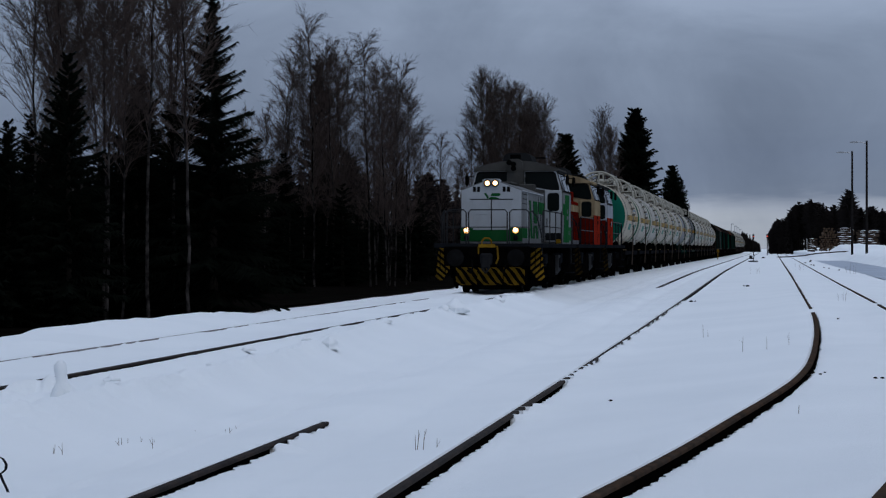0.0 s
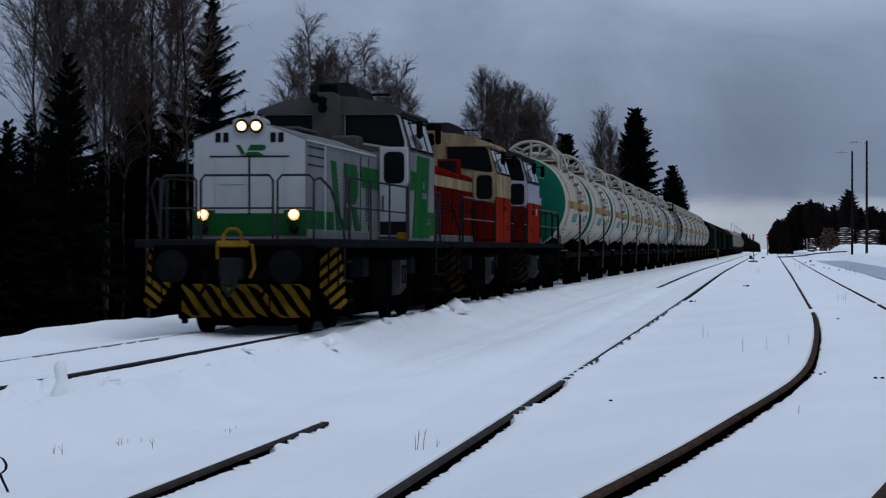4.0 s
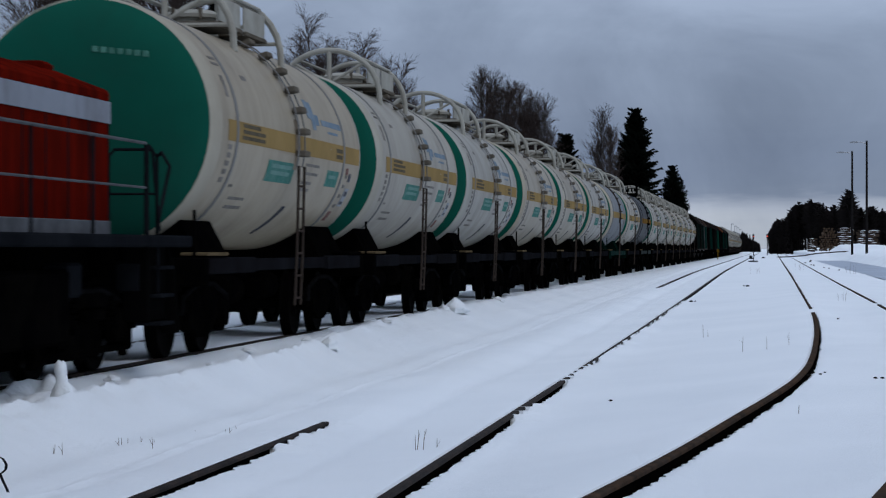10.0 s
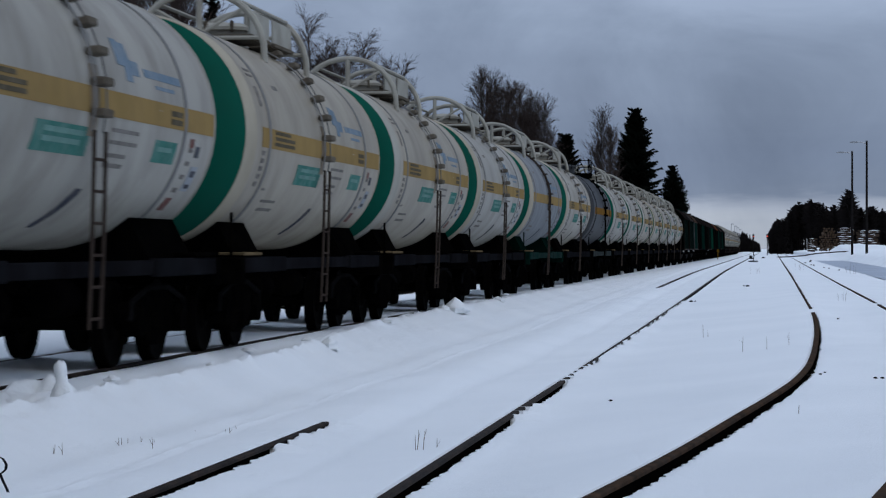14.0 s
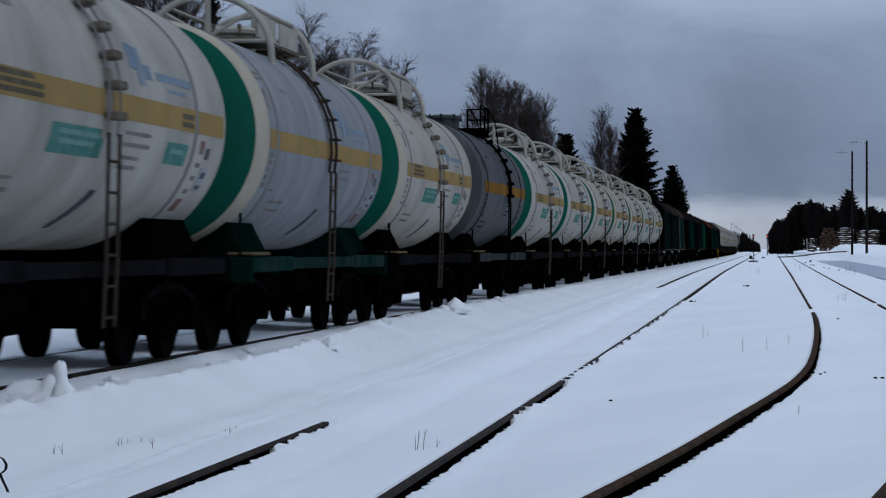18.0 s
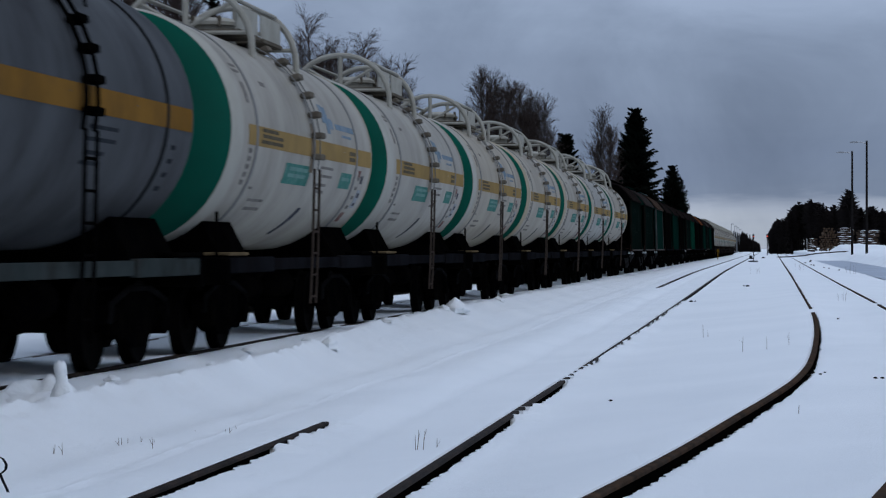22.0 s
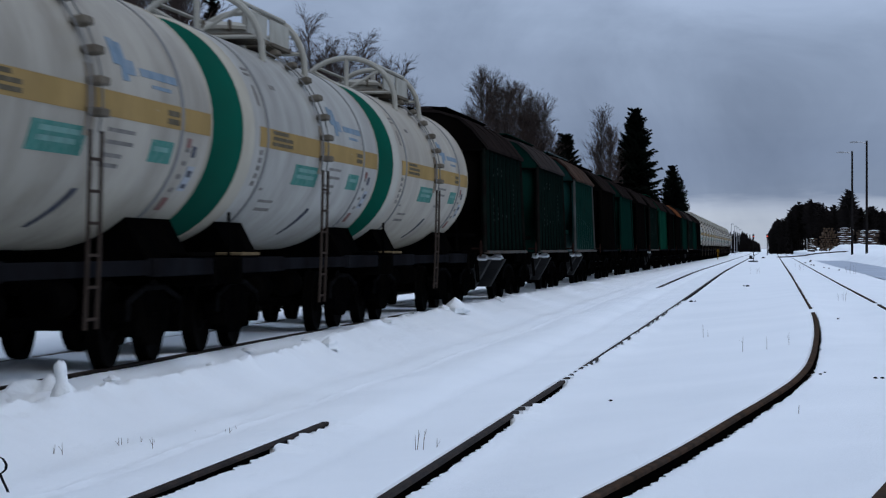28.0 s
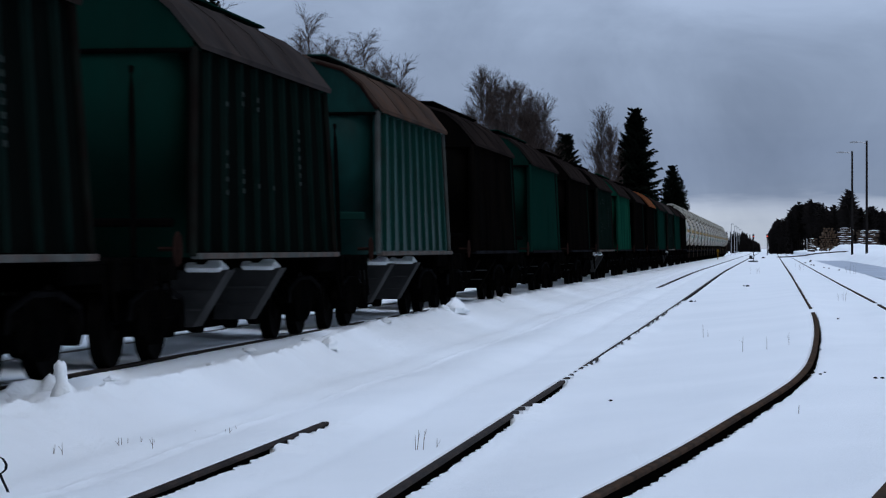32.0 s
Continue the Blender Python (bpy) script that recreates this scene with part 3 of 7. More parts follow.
BIRCHES = [birch_meshes(11 + i, 10.0, 66, 10, 0.0062, (1.0, 2.4), 0.42) for i in range(5)]
FULL_B = [birch_meshes(41 + i, 10.0, 62, 10, 0.0066, (1.2, 2.8), 0.28, (0.35, 0.1, 0.25, 0.05)[i]) for i in range(4)]
FAR_B = [birch_meshes(81 + i, 10.0, 84, 12, 0.0068, (1.6, 3.4), 0.24, 0.08) for i in range(3)]
YOUNG_B = [birch_meshes(61 + i, 10.0, 40, 9, 0.014) for i in range(3)]
YOUNG_S = [spruce_meshes(71 + i, 10.0, 2.3, 0.5, 8) for i in range(3)]
SPRUCES = [spruce_meshes(31, 10.0, 2.1, 0.24, 20), spruce_meshes(32, 10.0, 2.7, 0.27, 24, 1.02, 0.8), spruce_meshes(33, 10.0, 1.7, 0.24, 20), spruce_meshes(34, 10.0, 1.9, 0.15, 16, 0.66, 1.2)]


def plant(kind, x, y, z, H, turn, lib, i, label, group, wide=1.0):
    ob = thing(kind, label, "tree", group)
    part("trunk", lib[i][0], None, ob)
    part("crown", lib[i][1], None, ob)
    k = H / 10.0
    ob.matrix_basis = pose(x, y, z, 0, 0, turn) @ Matrix.Diagonal((k * wide, k * wide, k, 1))
    return ob


rng = random.Random(5)
BIRCH_SPOTS = [(-19.6, 61.9, 10.4), (-16.0, 56.4, 9.3), (-15.5, 58.4, 11.2), (-14.5, 58.6, 10.6), (-19.3, 64, 10.8), (-18, 70.2, 10.6), (-17.2, 60.5, 10.0), (-15.9, 62.5, 10.2), (-21.2, 70, 10.8),
               (-18.9, 66.4, 10.2), (-17.6, 63.2, 9.6), (-20.2, 68.5, 11.0), (-16.6, 60.0, 8.8), (-18.3, 61.0, 9.0), (-21.6, 72.5, 10.6), (-19.8, 72.0, 11.2), (-17.0, 66.8, 9.8), (-22.7, 109.9, 11.4), (-20.8, 108.2, 12.6), (-21.1, 116.2, 11.7), (-18.6, 110.5, 12.0), (-18.3, 114.6, 11.0), (-18.1, 118.6, 10), (-19.5, 133.6, 8.6), (-18.4, 133.7, 8.4), (-19.6, 148.7, 7.5), (-20.2, 113, 11.2), (-22, 118, 11.5),
               (-19.4, 121, 10.2), (-23.8, 114, 10.2), (-16.9, 105, 10),
               (-22.3, 188.7, 16), (-21.8, 193.8, 16.2), (-21.4, 198.9, 15.6), (-20, 199.1, 14.9), (-18.6, 194.3, 13.9), (-23.5, 188.6, 13.2), (-22.6, 196, 15), (-21, 204, 14.4), (-22.0, 112, 11.6), (-20.4, 111, 11.8), (-19.2, 116, 11.2), (-21.6, 121, 12.0), (-20.6, 124, 11.4), (-17.6, 112, 9.6), (-23.2, 121, 11.6), (-19.0, 126, 9.8), (-21.0, 190, 14.8), (-20.2, 194, 15.2), (-22.8, 201, 15.6), (-19.4, 203, 13.6), (-19.2, 192, 12.6), (-18.9, 198, 13.0), (-19.9, 196, 13.8), (-18.2, 201, 12.0), (-19.2, 285, 16.4), (-20, 279.9, 18.1), (-19.1, 290.1, 16.3), (-20.5, 295, 15)]
for i, (x, y, H) in enumerate(BIRCH_SPOTS):
    plant("birch_tree", x, y, -0.55, H, rng.uniform(0, 360), BIRCHES if y < 90 else FULL_B if y < 150 else FAR_B, i % 5 if y < 90 else i % 4 if y < 150 else i % 3, "bare leafless birch with a pale trunk and fine dark twigs", "trees beside the line")
SPRUCE_SPOTS = [(-16.25, 54.0, 6.55, 0, 1.0), (-14.35, 60.6, 8.6, 1, 1.1), (-17.4, 53.1, 4.9, 0, 1.25), (-23.0, 121.0, 11.8, 2, 0.9), (-19, 128.6, 6.0, 2, 0.9), (-22, 259.4, 14.5, 3, 1.35), (-18.2, 330.6, 21.4, 3, 1.25), (-15.1, 381.5, 15.2, 3, 1.3),
                (-17.2, 63.5, 6.4, 1, 1.2), (-17.9, 66.5, 7.2, 0, 1.2), (-16.4, 64.5, 5.6, 1, 1.3), (-21.0, 66, 5.8, 1, 1.3), (-19.6, 63, 5.2, 0, 1.3), (-24.6, 113, 7.4, 1, 1.2), (-22.4, 109, 6.4, 1, 1.2), (-14.2, 392, 13.5, 0, 1.1), (-20.5, 335, 17, 0, 1.1), (-18.5, 300, 9, 1, 1.2), (-20.5, 250, 9, 1, 1.2)]
for x, y, H, k, wide in SPRUCE_SPOTS:
    plant("spruce_tree", x, y, -0.55, H, rng.uniform(0, 360), SPRUCES, k, "dark green spruce with drooping boughs", "trees beside the line", wide)
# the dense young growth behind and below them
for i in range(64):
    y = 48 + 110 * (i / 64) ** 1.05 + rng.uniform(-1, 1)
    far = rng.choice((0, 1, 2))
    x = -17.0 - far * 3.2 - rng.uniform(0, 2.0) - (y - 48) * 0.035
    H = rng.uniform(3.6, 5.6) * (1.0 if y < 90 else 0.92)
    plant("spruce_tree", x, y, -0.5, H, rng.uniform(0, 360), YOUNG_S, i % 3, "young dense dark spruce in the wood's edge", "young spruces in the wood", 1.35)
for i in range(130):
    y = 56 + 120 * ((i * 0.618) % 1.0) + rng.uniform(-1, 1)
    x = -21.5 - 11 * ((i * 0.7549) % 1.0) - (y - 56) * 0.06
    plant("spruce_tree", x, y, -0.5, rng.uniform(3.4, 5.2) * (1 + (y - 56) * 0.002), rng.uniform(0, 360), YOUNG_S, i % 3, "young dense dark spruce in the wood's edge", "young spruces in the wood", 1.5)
for i in range(26):
    y = 90 + 200 * (i / 26) ** 1.2 + rng.uniform(-2, 2)
    x = -21.5 - rng.uniform(0, 5)
    plant("birch_tree", x, y, -0.5, rng.uniform(6.0, 8.6), rng.uniform(0, 360), YOUNG_B, i % 3, "slender bare birch in the wood's edge", "young birches in the wood")


def woods(name, spots, label, seed):
    """Far woods as one sheet of small pointed and rounded crowns."""
    rng = random.Random(seed)
    mb = MB()
    for x, y, H, pointed in spots:
        nlev = 13
        mb.tube([(x, y, -0.5), (x, y, H * 0.9)], [0.16, 0.05], 4, cap=False)
        for i in range(nlev):
            t = i / nlev
            z = H * ((0.12 if pointed else 0.35) + (0.88 if pointed else 0.62) * t)
            R = (H * 0.17 * (1 - t) + 0.2) if pointed else H * 0.17 * math.sqrt(max(0.05, 1 - (2 * t - 0.9) ** 2))
            for b in range(15):
                az = rng.uniform(0, 6.283)
                L = R * rng.uniform(0.6, 1.2)
                p = Vector((x, y, z + rng.uniform(-0.3, 0.3)))
                e = p + Vector((math.cos(az) * L, math.sin(az) * L, -L * 0.4 if pointed else L * rng.uniform(-0.1, 0.6)))
                mb.spike(p, e, 0.15 + 0.12 * R)
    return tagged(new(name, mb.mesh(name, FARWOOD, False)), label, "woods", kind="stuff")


FAR_TOPS = [(0, 5.6), (1.0, 6.2), (1.7, 8.4), (4.6, 9.4), (6, 11.4), (7, 12.9), (13, 13.0), (14.2, 11.2), (16, 12.2), (20, 11.6), (70, 12.2)]
spots = []
for i in range(330):
    u = rng.random()
    x = 0.6 + 60 * u ** 1.25
    y = 560 + rng.uniform(0, 120)
    H = lerp_table(FAR_TOPS, x) * rng.uniform(0.84, 1.04)
    spots.append((x, y, H, rng.random() < 0.35))
spots += [(18.4, 556, 15.6, False), (18.7, 558, 14.6, False), (18.2, 559, 14.0, False)]
woods("far_woods", spots, "distant dark mixed wood behind the yard", 3)
spots = [(-90 + 86.8 * (1 - rng.random() ** 1.6), 880 + rng.uniform(0, 90), rng.uniform(5.6, 8.0), True) for _ in range(330)]
spots = [(x, y, H * (1 - 0.6 * smooth((x + 9) / 6)), q) for x, y, H, q in spots]
woods("far_woods", spots, "distant dark spruce wood at the end of the line", 4)
spots = [(-24 - 50 * rng.random(), 300 + 420 * rng.random(), rng.uniform(9, 13), rng.random() < 0.5) for _ in range(170)]
woods("far_woods", spots, "distant dark wood along the line", 6)
spots = [(-33 - 55 * rng.random(), 180 + 70 * rng.random(), rng.uniform(6.5, 9.5), rng.random() < 0.6) for _ in range(190)]
woods("far_woods", spots, "dark wood standing behind the trees of the line", 8)

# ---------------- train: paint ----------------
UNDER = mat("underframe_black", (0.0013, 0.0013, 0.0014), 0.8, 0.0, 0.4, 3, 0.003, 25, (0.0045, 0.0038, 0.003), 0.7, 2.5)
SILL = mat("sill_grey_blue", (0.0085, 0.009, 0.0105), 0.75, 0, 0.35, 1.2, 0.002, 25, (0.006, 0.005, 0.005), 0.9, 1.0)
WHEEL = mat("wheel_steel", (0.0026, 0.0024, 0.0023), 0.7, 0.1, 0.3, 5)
# the hood sides' shade and their grime both sit in this darker white
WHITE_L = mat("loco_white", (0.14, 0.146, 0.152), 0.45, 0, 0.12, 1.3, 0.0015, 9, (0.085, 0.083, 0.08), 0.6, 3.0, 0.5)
# the same paint, lighter, for nose, doors and trims
WHITE_N = mat("loco_lighter_white", (0.31, 0.33, 0.35), 0.45, 0, 0.05, 1.3, 0.001, 9, (0.2, 0.2, 0.2), 0.45, 1.8, 0.5)
GREEN_L = mat("loco_green", (0.008, 0.070, 0.020), 0.45, 0, 0.15, 1.5, 0, 30, (0.03, 0.055, 0.035), 0.6, 1.5, 0.35)
RED_L = mat("loco_red", (0.106, 0.0056, 0.0026), 0.45, 0, 0.18, 1.2, 0.0015, 9, (0.009, 0.003, 0.0025), 1.0, 2.2, 0.22)
# lighter, more orange red for the cab walls than for the hoods
RED_CAB = mat("loco_lighter_red", (0.205, 0.0165, 0.0082), 0.5, 0, 0.14, 1.2, 0.0015, 9, (0.045, 0.008, 0.006), 0.85, 2.6, 0.28)
CREAM_L = mat("loco_cream", (0.245, 0.19, 0.115), 0.5, 0, 0.12, 1.5, 0.0015, 9, (0.075, 0.05, 0.03), 0.95, 2.6, 0.28)
PALE_L = mat("loco_pale_grey", (0.26, 0.28, 0.315), 0.5, 0, 0.1, 1.5, 0.0015, 9, (0.09, 0.085, 0.085), 0.75, 1.5, 0.4)
ROOF_D = mat("roof_dark_grey", (0.018, 0.019, 0.02), 0.7, 0, 0.3, 1.5)
ROOF_G = mat("roof_grey", (0.055, 0.054, 0.051), 0.7, 0, 0.25, 1.5)
DGREY = mat("footplate_grey", (0.0085, 0.0095, 0.0112), 0.6, 0, 0.3, 2)
COUPLER_G = mat("coupler_grey", (0.012, 0.0125, 0.0135), 0.7, 0, 0.3, 4)
RUBBER = mat("window_rubber", (0.008, 0.008, 0.009), 0.6)
GLASSD = mat("dark_cab_glass", (0.004, 0.006, 0.006), 0.08, 0, 0.1, 1, spec=0.06)
GLASSB = mat("side_cab_glass", (0.010, 0.013, 0.016), 0.1, 0.0, 0.1, 1, spec=0.14)
LIGHTGREY = mat("tank_box_grey", (0.044, 0.046, 0.049), 0.55, 0, 0.25, 2, 0, 30, (0.02, 0.02, 0.02), 0.9, 3)
# much darker yellow for the stripes between the locomotives
YELLOW_D = mat("dark_yellow", (0.026, 0.0165, 0.0045), 0.7, 0, 0.3, 3, 0, 30, (0.004, 0.003, 0.002), 1.0, 4)
YELLOW = mat("warning_yellow", (0.185, 0.105, 0.011), 0.55, 0, 0.25, 3, 0, 30, (0.03, 0.02, 0.007), 0.85, 4)
BLACK = mat("warning_black", (0.003, 0.003, 0.003), 0.6)
HANDRAIL = mat("handrail_steel", (0.025, 0.026, 0.028), 0.5, 0.0, 0.2, 4)
HANDRAIL_L = mat("handrail_lit_tone", (0.085, 0.088, 0.092), 0.5, 0.0, 0.2, 4)
LAMPGLOW = mat("headlamp_glow", (0.6, 0.4, 0.2), 0.3, 0, 0, 1, emit=((1.0, 0.46, 0.12), 1.25))
LAMPCORE = mat("headlamp_filament", (0.9, 0.8, 0.6), 0.3, 0, 0, 1, emit=((1.0, 0.78, 0.45), 5.0))
TANK_W = mat("tank_white", (0.330, 0.294, 0.238), 0.42, 0, 0.09, 0.7, 0.003, 2.2, (0.15, 0.125, 0.095), 0.75, 1.2, 0.32, vary=0.07, spec=0.05)
TANK_B = mat("tank_bluish_white", (0.190, 0.200, 0.208), 0.45, 0, 0.12, 0.8, 0.003, 3, (0.31, 0.325, 0.335), 0.6, 2.2, 0.25)
TANK_G = mat("tank_slate_grey", (0.060, 0.0635, 0.067), 0.5, 0, 0.25, 0.8, 0.003, 3, (0.022, 0.022, 0.024), 0.9, 1.3, 0.5, spec=0.02)
CREAM_T = mat("tank_cream_rim", (0.39, 0.352, 0.285), 0.45, 0, 0.08, 1.0, 0.001, 9, (0.28, 0.245, 0.19), 0.5, 1.2, vary=0.06)
GREEN_T = mat("tank_end_green", (0.006, 0.076, 0.051), 0.45, 0, 0.12, 0.8, 0.001, 9, (0.012, 0.056, 0.04), 0.5, 1.0)
BAND_Y = mat("tank_yellow_band", (0.28, 0.19, 0.078), 0.5, 0, 0.1, 1.2, 0, 9, (0.19, 0.13, 0.065), 0.6, 1.3)
SIGN_G = mat("tank_teal_sign", (0.055, 0.175, 0.145), 0.5, 0, 0.1, 3, 0, 9, (0.2, 0.27, 0.24), 0.5, 6)
LOGO_B = mat("tank_blue_mark", (0.14, 0.195, 0.245), 0.5, 0, 0.15, 3, 0, 9, (0.28, 0.30, 0.31), 0.7, 5)
INK = mat("stencil_ink", (0.175, 0.162, 0.148), 0.6, 0, 0.3, 8)
INK_D = mat("stencil_ink_dark", (0.085, 0.088, 0.1), 0.6, 0, 0.3, 8)
NAVY = mat("stripe_navy", (0.045, 0.05, 0.068), 0.6, 0, 0.3, 6, 0, 9, (0.13, 0.12, 0.11), 0.7, 5)
INK_G = mat("stencil_on_grey", (0.03, 0.033, 0.037), 0.6, 0, 0.3, 8)
BAND_O = mat("tank_orange_band", (0.19, 0.098, 0.024), 0.5, 0, 0.12, 1.2, 0, 9, (0.10, 0.058, 0.025), 0.7, 1.5)
INK_R = mat("lettering_on_red", (0.035, 0.008, 0.006), 0.6, 0, 0.3, 8)
INK_B = mat("band_lettering", (0.10, 0.085, 0.06), 0.6, 0, 0.3, 8)
PLACARD = mat("placard_red", (0.19, 0.095, 0.085), 0.6, 0, 0.3, 6, 0, 9, (0.2, 0.17, 0.15), 0.7, 7)
SILL_G = mat("sill_grey_green", (0.034, 0.042, 0.041), 0.7, 0, 0.3, 1.2, 0, 9, (0.02, 0.017, 0.015), 0.9, 1.5)
SILL_GR = mat("sill_worn_green", (0.006, 0.022, 0.018), 0.7, 0, 0.35, 1.2, 0, 9, (0.026, 0.040, 0.037), 0.8, 1.6)
SKIRT = mat("skirt_board_grey", (0.13, 0.135, 0.145), 0.6, 0, 0.2, 2, 0, 30, (0.05, 0.05, 0.05), 0.8, 3)
INK_E = mat("end_lettering", (0.07, 0.19, 0.145), 0.6, 0, 0.3, 8)
STRAPM = mat("tank_strap", (0.20, 0.20, 0.195), 0.55, 0, 0.15, 2, 0, 9, (0.12, 0.11, 0.10), 0.6, 2)
HOOP = mat("hoop_offwhite", (0.34, 0.33, 0.285), 0.5, 0, 0.1, 2, 0, 9, (0.2, 0.18, 0.15), 0.6, 2.5)
DECK = mat("walkway_rusty", (0.12, 0.105, 0.082), 0.7, 0, 0.25, 2, 0, 9, (0.07, 0.05, 0.04), 0.6, 2.5)
STREAK = mat("rust_run_on_white", (0.20, 0.155, 0.11), 0.6, 0, 0.3, 5, 0, 9, (0.30, 0.27, 0.225), 1.0, 3.2, 0.35)
LADDERM = mat("ladder_grimy", (0.046, 0.035, 0.029), 0.7, 0, 0.3, 3, 0, 9, (0.03, 0.024, 0.02), 0.7, 3)
FRAME_GR = mat("frame_dark_green", (0.0016, 0.009, 0.0066), 0.6, 0, 0.3, 1.5)
RUST = mat("bright_rust", (0.11, 0.04, 0.018), 0.8, 0, 0.3, 1.5)
STEP_W = mat("worn_board", (0.11, 0.08, 0.045), 0.8, 0, 0.3, 3)

# grey a little lighter than the frames: their upper edges, and the buffers
EDGE = mat("edge_grey", (0.0062, 0.0062, 0.0066), 0.7, 0, 0.4, 3, 0, 9, (0.004, 0.004, 0.004), 0.9, 4)
CARS = []
WAGON_GROUP = "vehicles of the freight train"


def wheelset_mesh(r, name="wheelset"):
    mb = MB()
    mb.cyl((-1.05, 0, 0), (1.05, 0, 0), 0.075, 10)
    for sx in (-1, 1):
        x = 0.80 * sx
        prof = [(0.09, -0.09), (0.16, -0.08), (0.2, -0.03), (r - 0.1, -0.03), (r - 0.05, -0.06), (r - 0.002, -0.065), (r, 0.05), (r + 0.028, 0.062), (r + 0.028, 0.085), (r - 0.08, 0.075), (r - 0.1, 0.03), (0.2, 0.03), (0.15, 0.09), (0.09, 0.1)]
        prof = [(a, b * -sx) for a, b in prof]
        mb.lathe([(a, b + x) for a, b in prof], "x", 28)
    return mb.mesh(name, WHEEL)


WS_WAGON = wheelset_mesh(0.475)
WS_LOCO = wheelset_mesh(0.5)


def add_wheelset(me, parent, y, r, kind):
    ob = new("wheelset", me)
    ob.parent = parent
    ob.matrix_parent_inverse = Matrix.Translation((0, y, r))
    ob["kind_of_wheel"] = kind
    return ob


def bogie(parent, y, wheels=1.85, loco=False):
    """A bogie frame with its wheelsets."""
    mb = MB()
    r = 0.5 if loco else 0.475
    h = wheels / 2
    for sx in (-1, 1):
        x = 1.03 * sx
        if loco:
            mb.box(x + 0.02 * sx, 0, 0.78, 0.16, wheels + 1.1, 0.2, 0.03)
            for yy in (-h, h):
                mb.box(x + 0.05 * sx, yy, 0.5, 0.2, 0.34, 0.36, 0.04)
                for d in (-0.34, 0.34):
                    for k in range(6):
                        mb.cyl((x + 0.07 * sx, yy + d, 0.50 + 0.055 * k), (x + 0.07 * sx, yy + d, 0.535 + 0.055 * k), 0.085 if k % 2 else 0.1, 8)
                    mb.box(x + 0.07 * sx, yy + d, 0.47, 0.2, 0.22, 0.05, 0.01)
            mb.box(x + 0.10 * sx, 0, 0.62, 0.10, 0.7, 0.12, 0.02)
            mb.box(x - 0.02 * sx, 0, 0.42, 0.08, wheels - 0.9, 0.5, 0.03)
            for d in (-1, 1):
                mb.box(x, d * (h + 0.62), 0.48, 0.10, 0.2, 0.55, 0.03)
        else:
            poly = [(-h - 0.28, 0.62), (-h - 0.2, 0.70), (-h + 0.2, 0.72), (-0.42, 0.86), (0.42, 0.86), (h - 0.2, 0.72), (h + 0.2, 0.70), (h + 0.28, 0.62), (h + 0.26, 0.5), (h - 0.14, 0.5), (0.42, 0.28), (0.2, 0.22), (-0.2, 0.22), (-0.42, 0.28), (-h + 0.14, 0.5), (-h - 0.26, 0.5)]
            mb.prism(poly, "x", x - 0.07, x + 0.07)
            for yy in (-h, h):
                mb.cyl((x - 0.05, yy, r), (x + 0.15 * sx, yy, r), 0.14, 12)
                mb.box(x + 0.03 * sx, yy, 0.60, 0.2, 0.34, 0.16, 0.03)
            for yy in (-0.2, 0, 0.2):
                for k in range(5):
                    mb.cyl((x + 0.02 * sx, yy, 0.34 + 0.07 * k), (x + 0.02 * sx, yy, 0.385 + 0.07 * k), 0.085 if k % 2 else 0.07, 8)
    mb.box(0, 0, 0.66, 2.1, 0.4, 0.2, 0.03)
    mb.box(0, 0, 0.82, 0.5, 0.5, 0.14, 0.03)
    if loco:
        # added block that fills the dark gaps between the wheels
        mb.box(0, 0, 0.45, 1.36, wheels + 1.3, 0.68, 0.04)
        for sx in (-1, 1):
            for yy in (-h - 0.58, 0, h + 0.58):
                mb.box(1.0 * sx, yy, 0.36, 0.08, 0.16, 0.44, 0.02)
            mb.tube([(1.02 * sx, -h - 0.6, 0.24), (1.02 * sx, h + 0.6, 0.24)], 0.04, 6)
    if not loco:
        for yy in (-h, h):
            for sx in (-1, 1):
                mb.box(0.8 * sx, yy + (0.53 if yy < 0 else -0.53), 0.46, 0.1, 0.08, 0.32, 0.02)
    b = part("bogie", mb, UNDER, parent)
    b.location = (0, y, 0)
    for sx in (-1, 1):
        ex = 1.115 * sx
        part("frame_edge", MB().tube([(ex, -h - 0.26, 0.52), (ex, -h - 0.2, 0.72), (ex, -0.42, 0.87), (ex, 0.42, 0.87), (ex, h + 0.2, 0.72), (ex, h + 0.26, 0.52)], 0.035, 6), EDGE, b)
    for yy in (-h, h):
        add_wheelset(WS_LOCO if loco else WS_WAGON, b, yy, r, "loco" if loco else "wagon")
    return b


def coupler_mesh(s):
    mb = MB()
    mb.box(0, s * 0.2, 1.05, 0.2, 0.6, 0.2, 0.03)
    mb.prism([(-0.2, 0.9), (0.16, 0.9), (0.2, 1.0), (0.2, 1.15), (0.1, 1.22), (-0.2, 1.22)], "y", s * 0.42, s * 0.62)
    mb.prism([(0.02, 0.92), (0.18, 0.92), (0.18, 1.2), (0.02, 1.2)], "y", s * 0.6, s * 0.72)
    return mb


def hose(x, y, s):
    pts = [(x, y, 1.0), (x + 0.03, y + 0.12 * s, 0.95), (x + 0.05, y + 0.2 * s, 0.75), (x, y + 0.3 * s, 0.6), (x - 0.06, y + 0.42 * s, 0.68)]
    return MB().tube(pts, 0.028, 6)


# ---------------- tank wagons ----------------
TR, TZ = 1.5, 2.79


def bars_on_tank(mb, y0, y1, zs, th=0.004, h=0.05):
    for z in zs:
        a0 = math.degrees(math.asin((z - TZ) / TR))
        a1 = math.degrees(math.asin((z + h - TZ) / TR))
        mb.arc(TR, TZ, y0, y1, a0, a1, 2, 3, th)


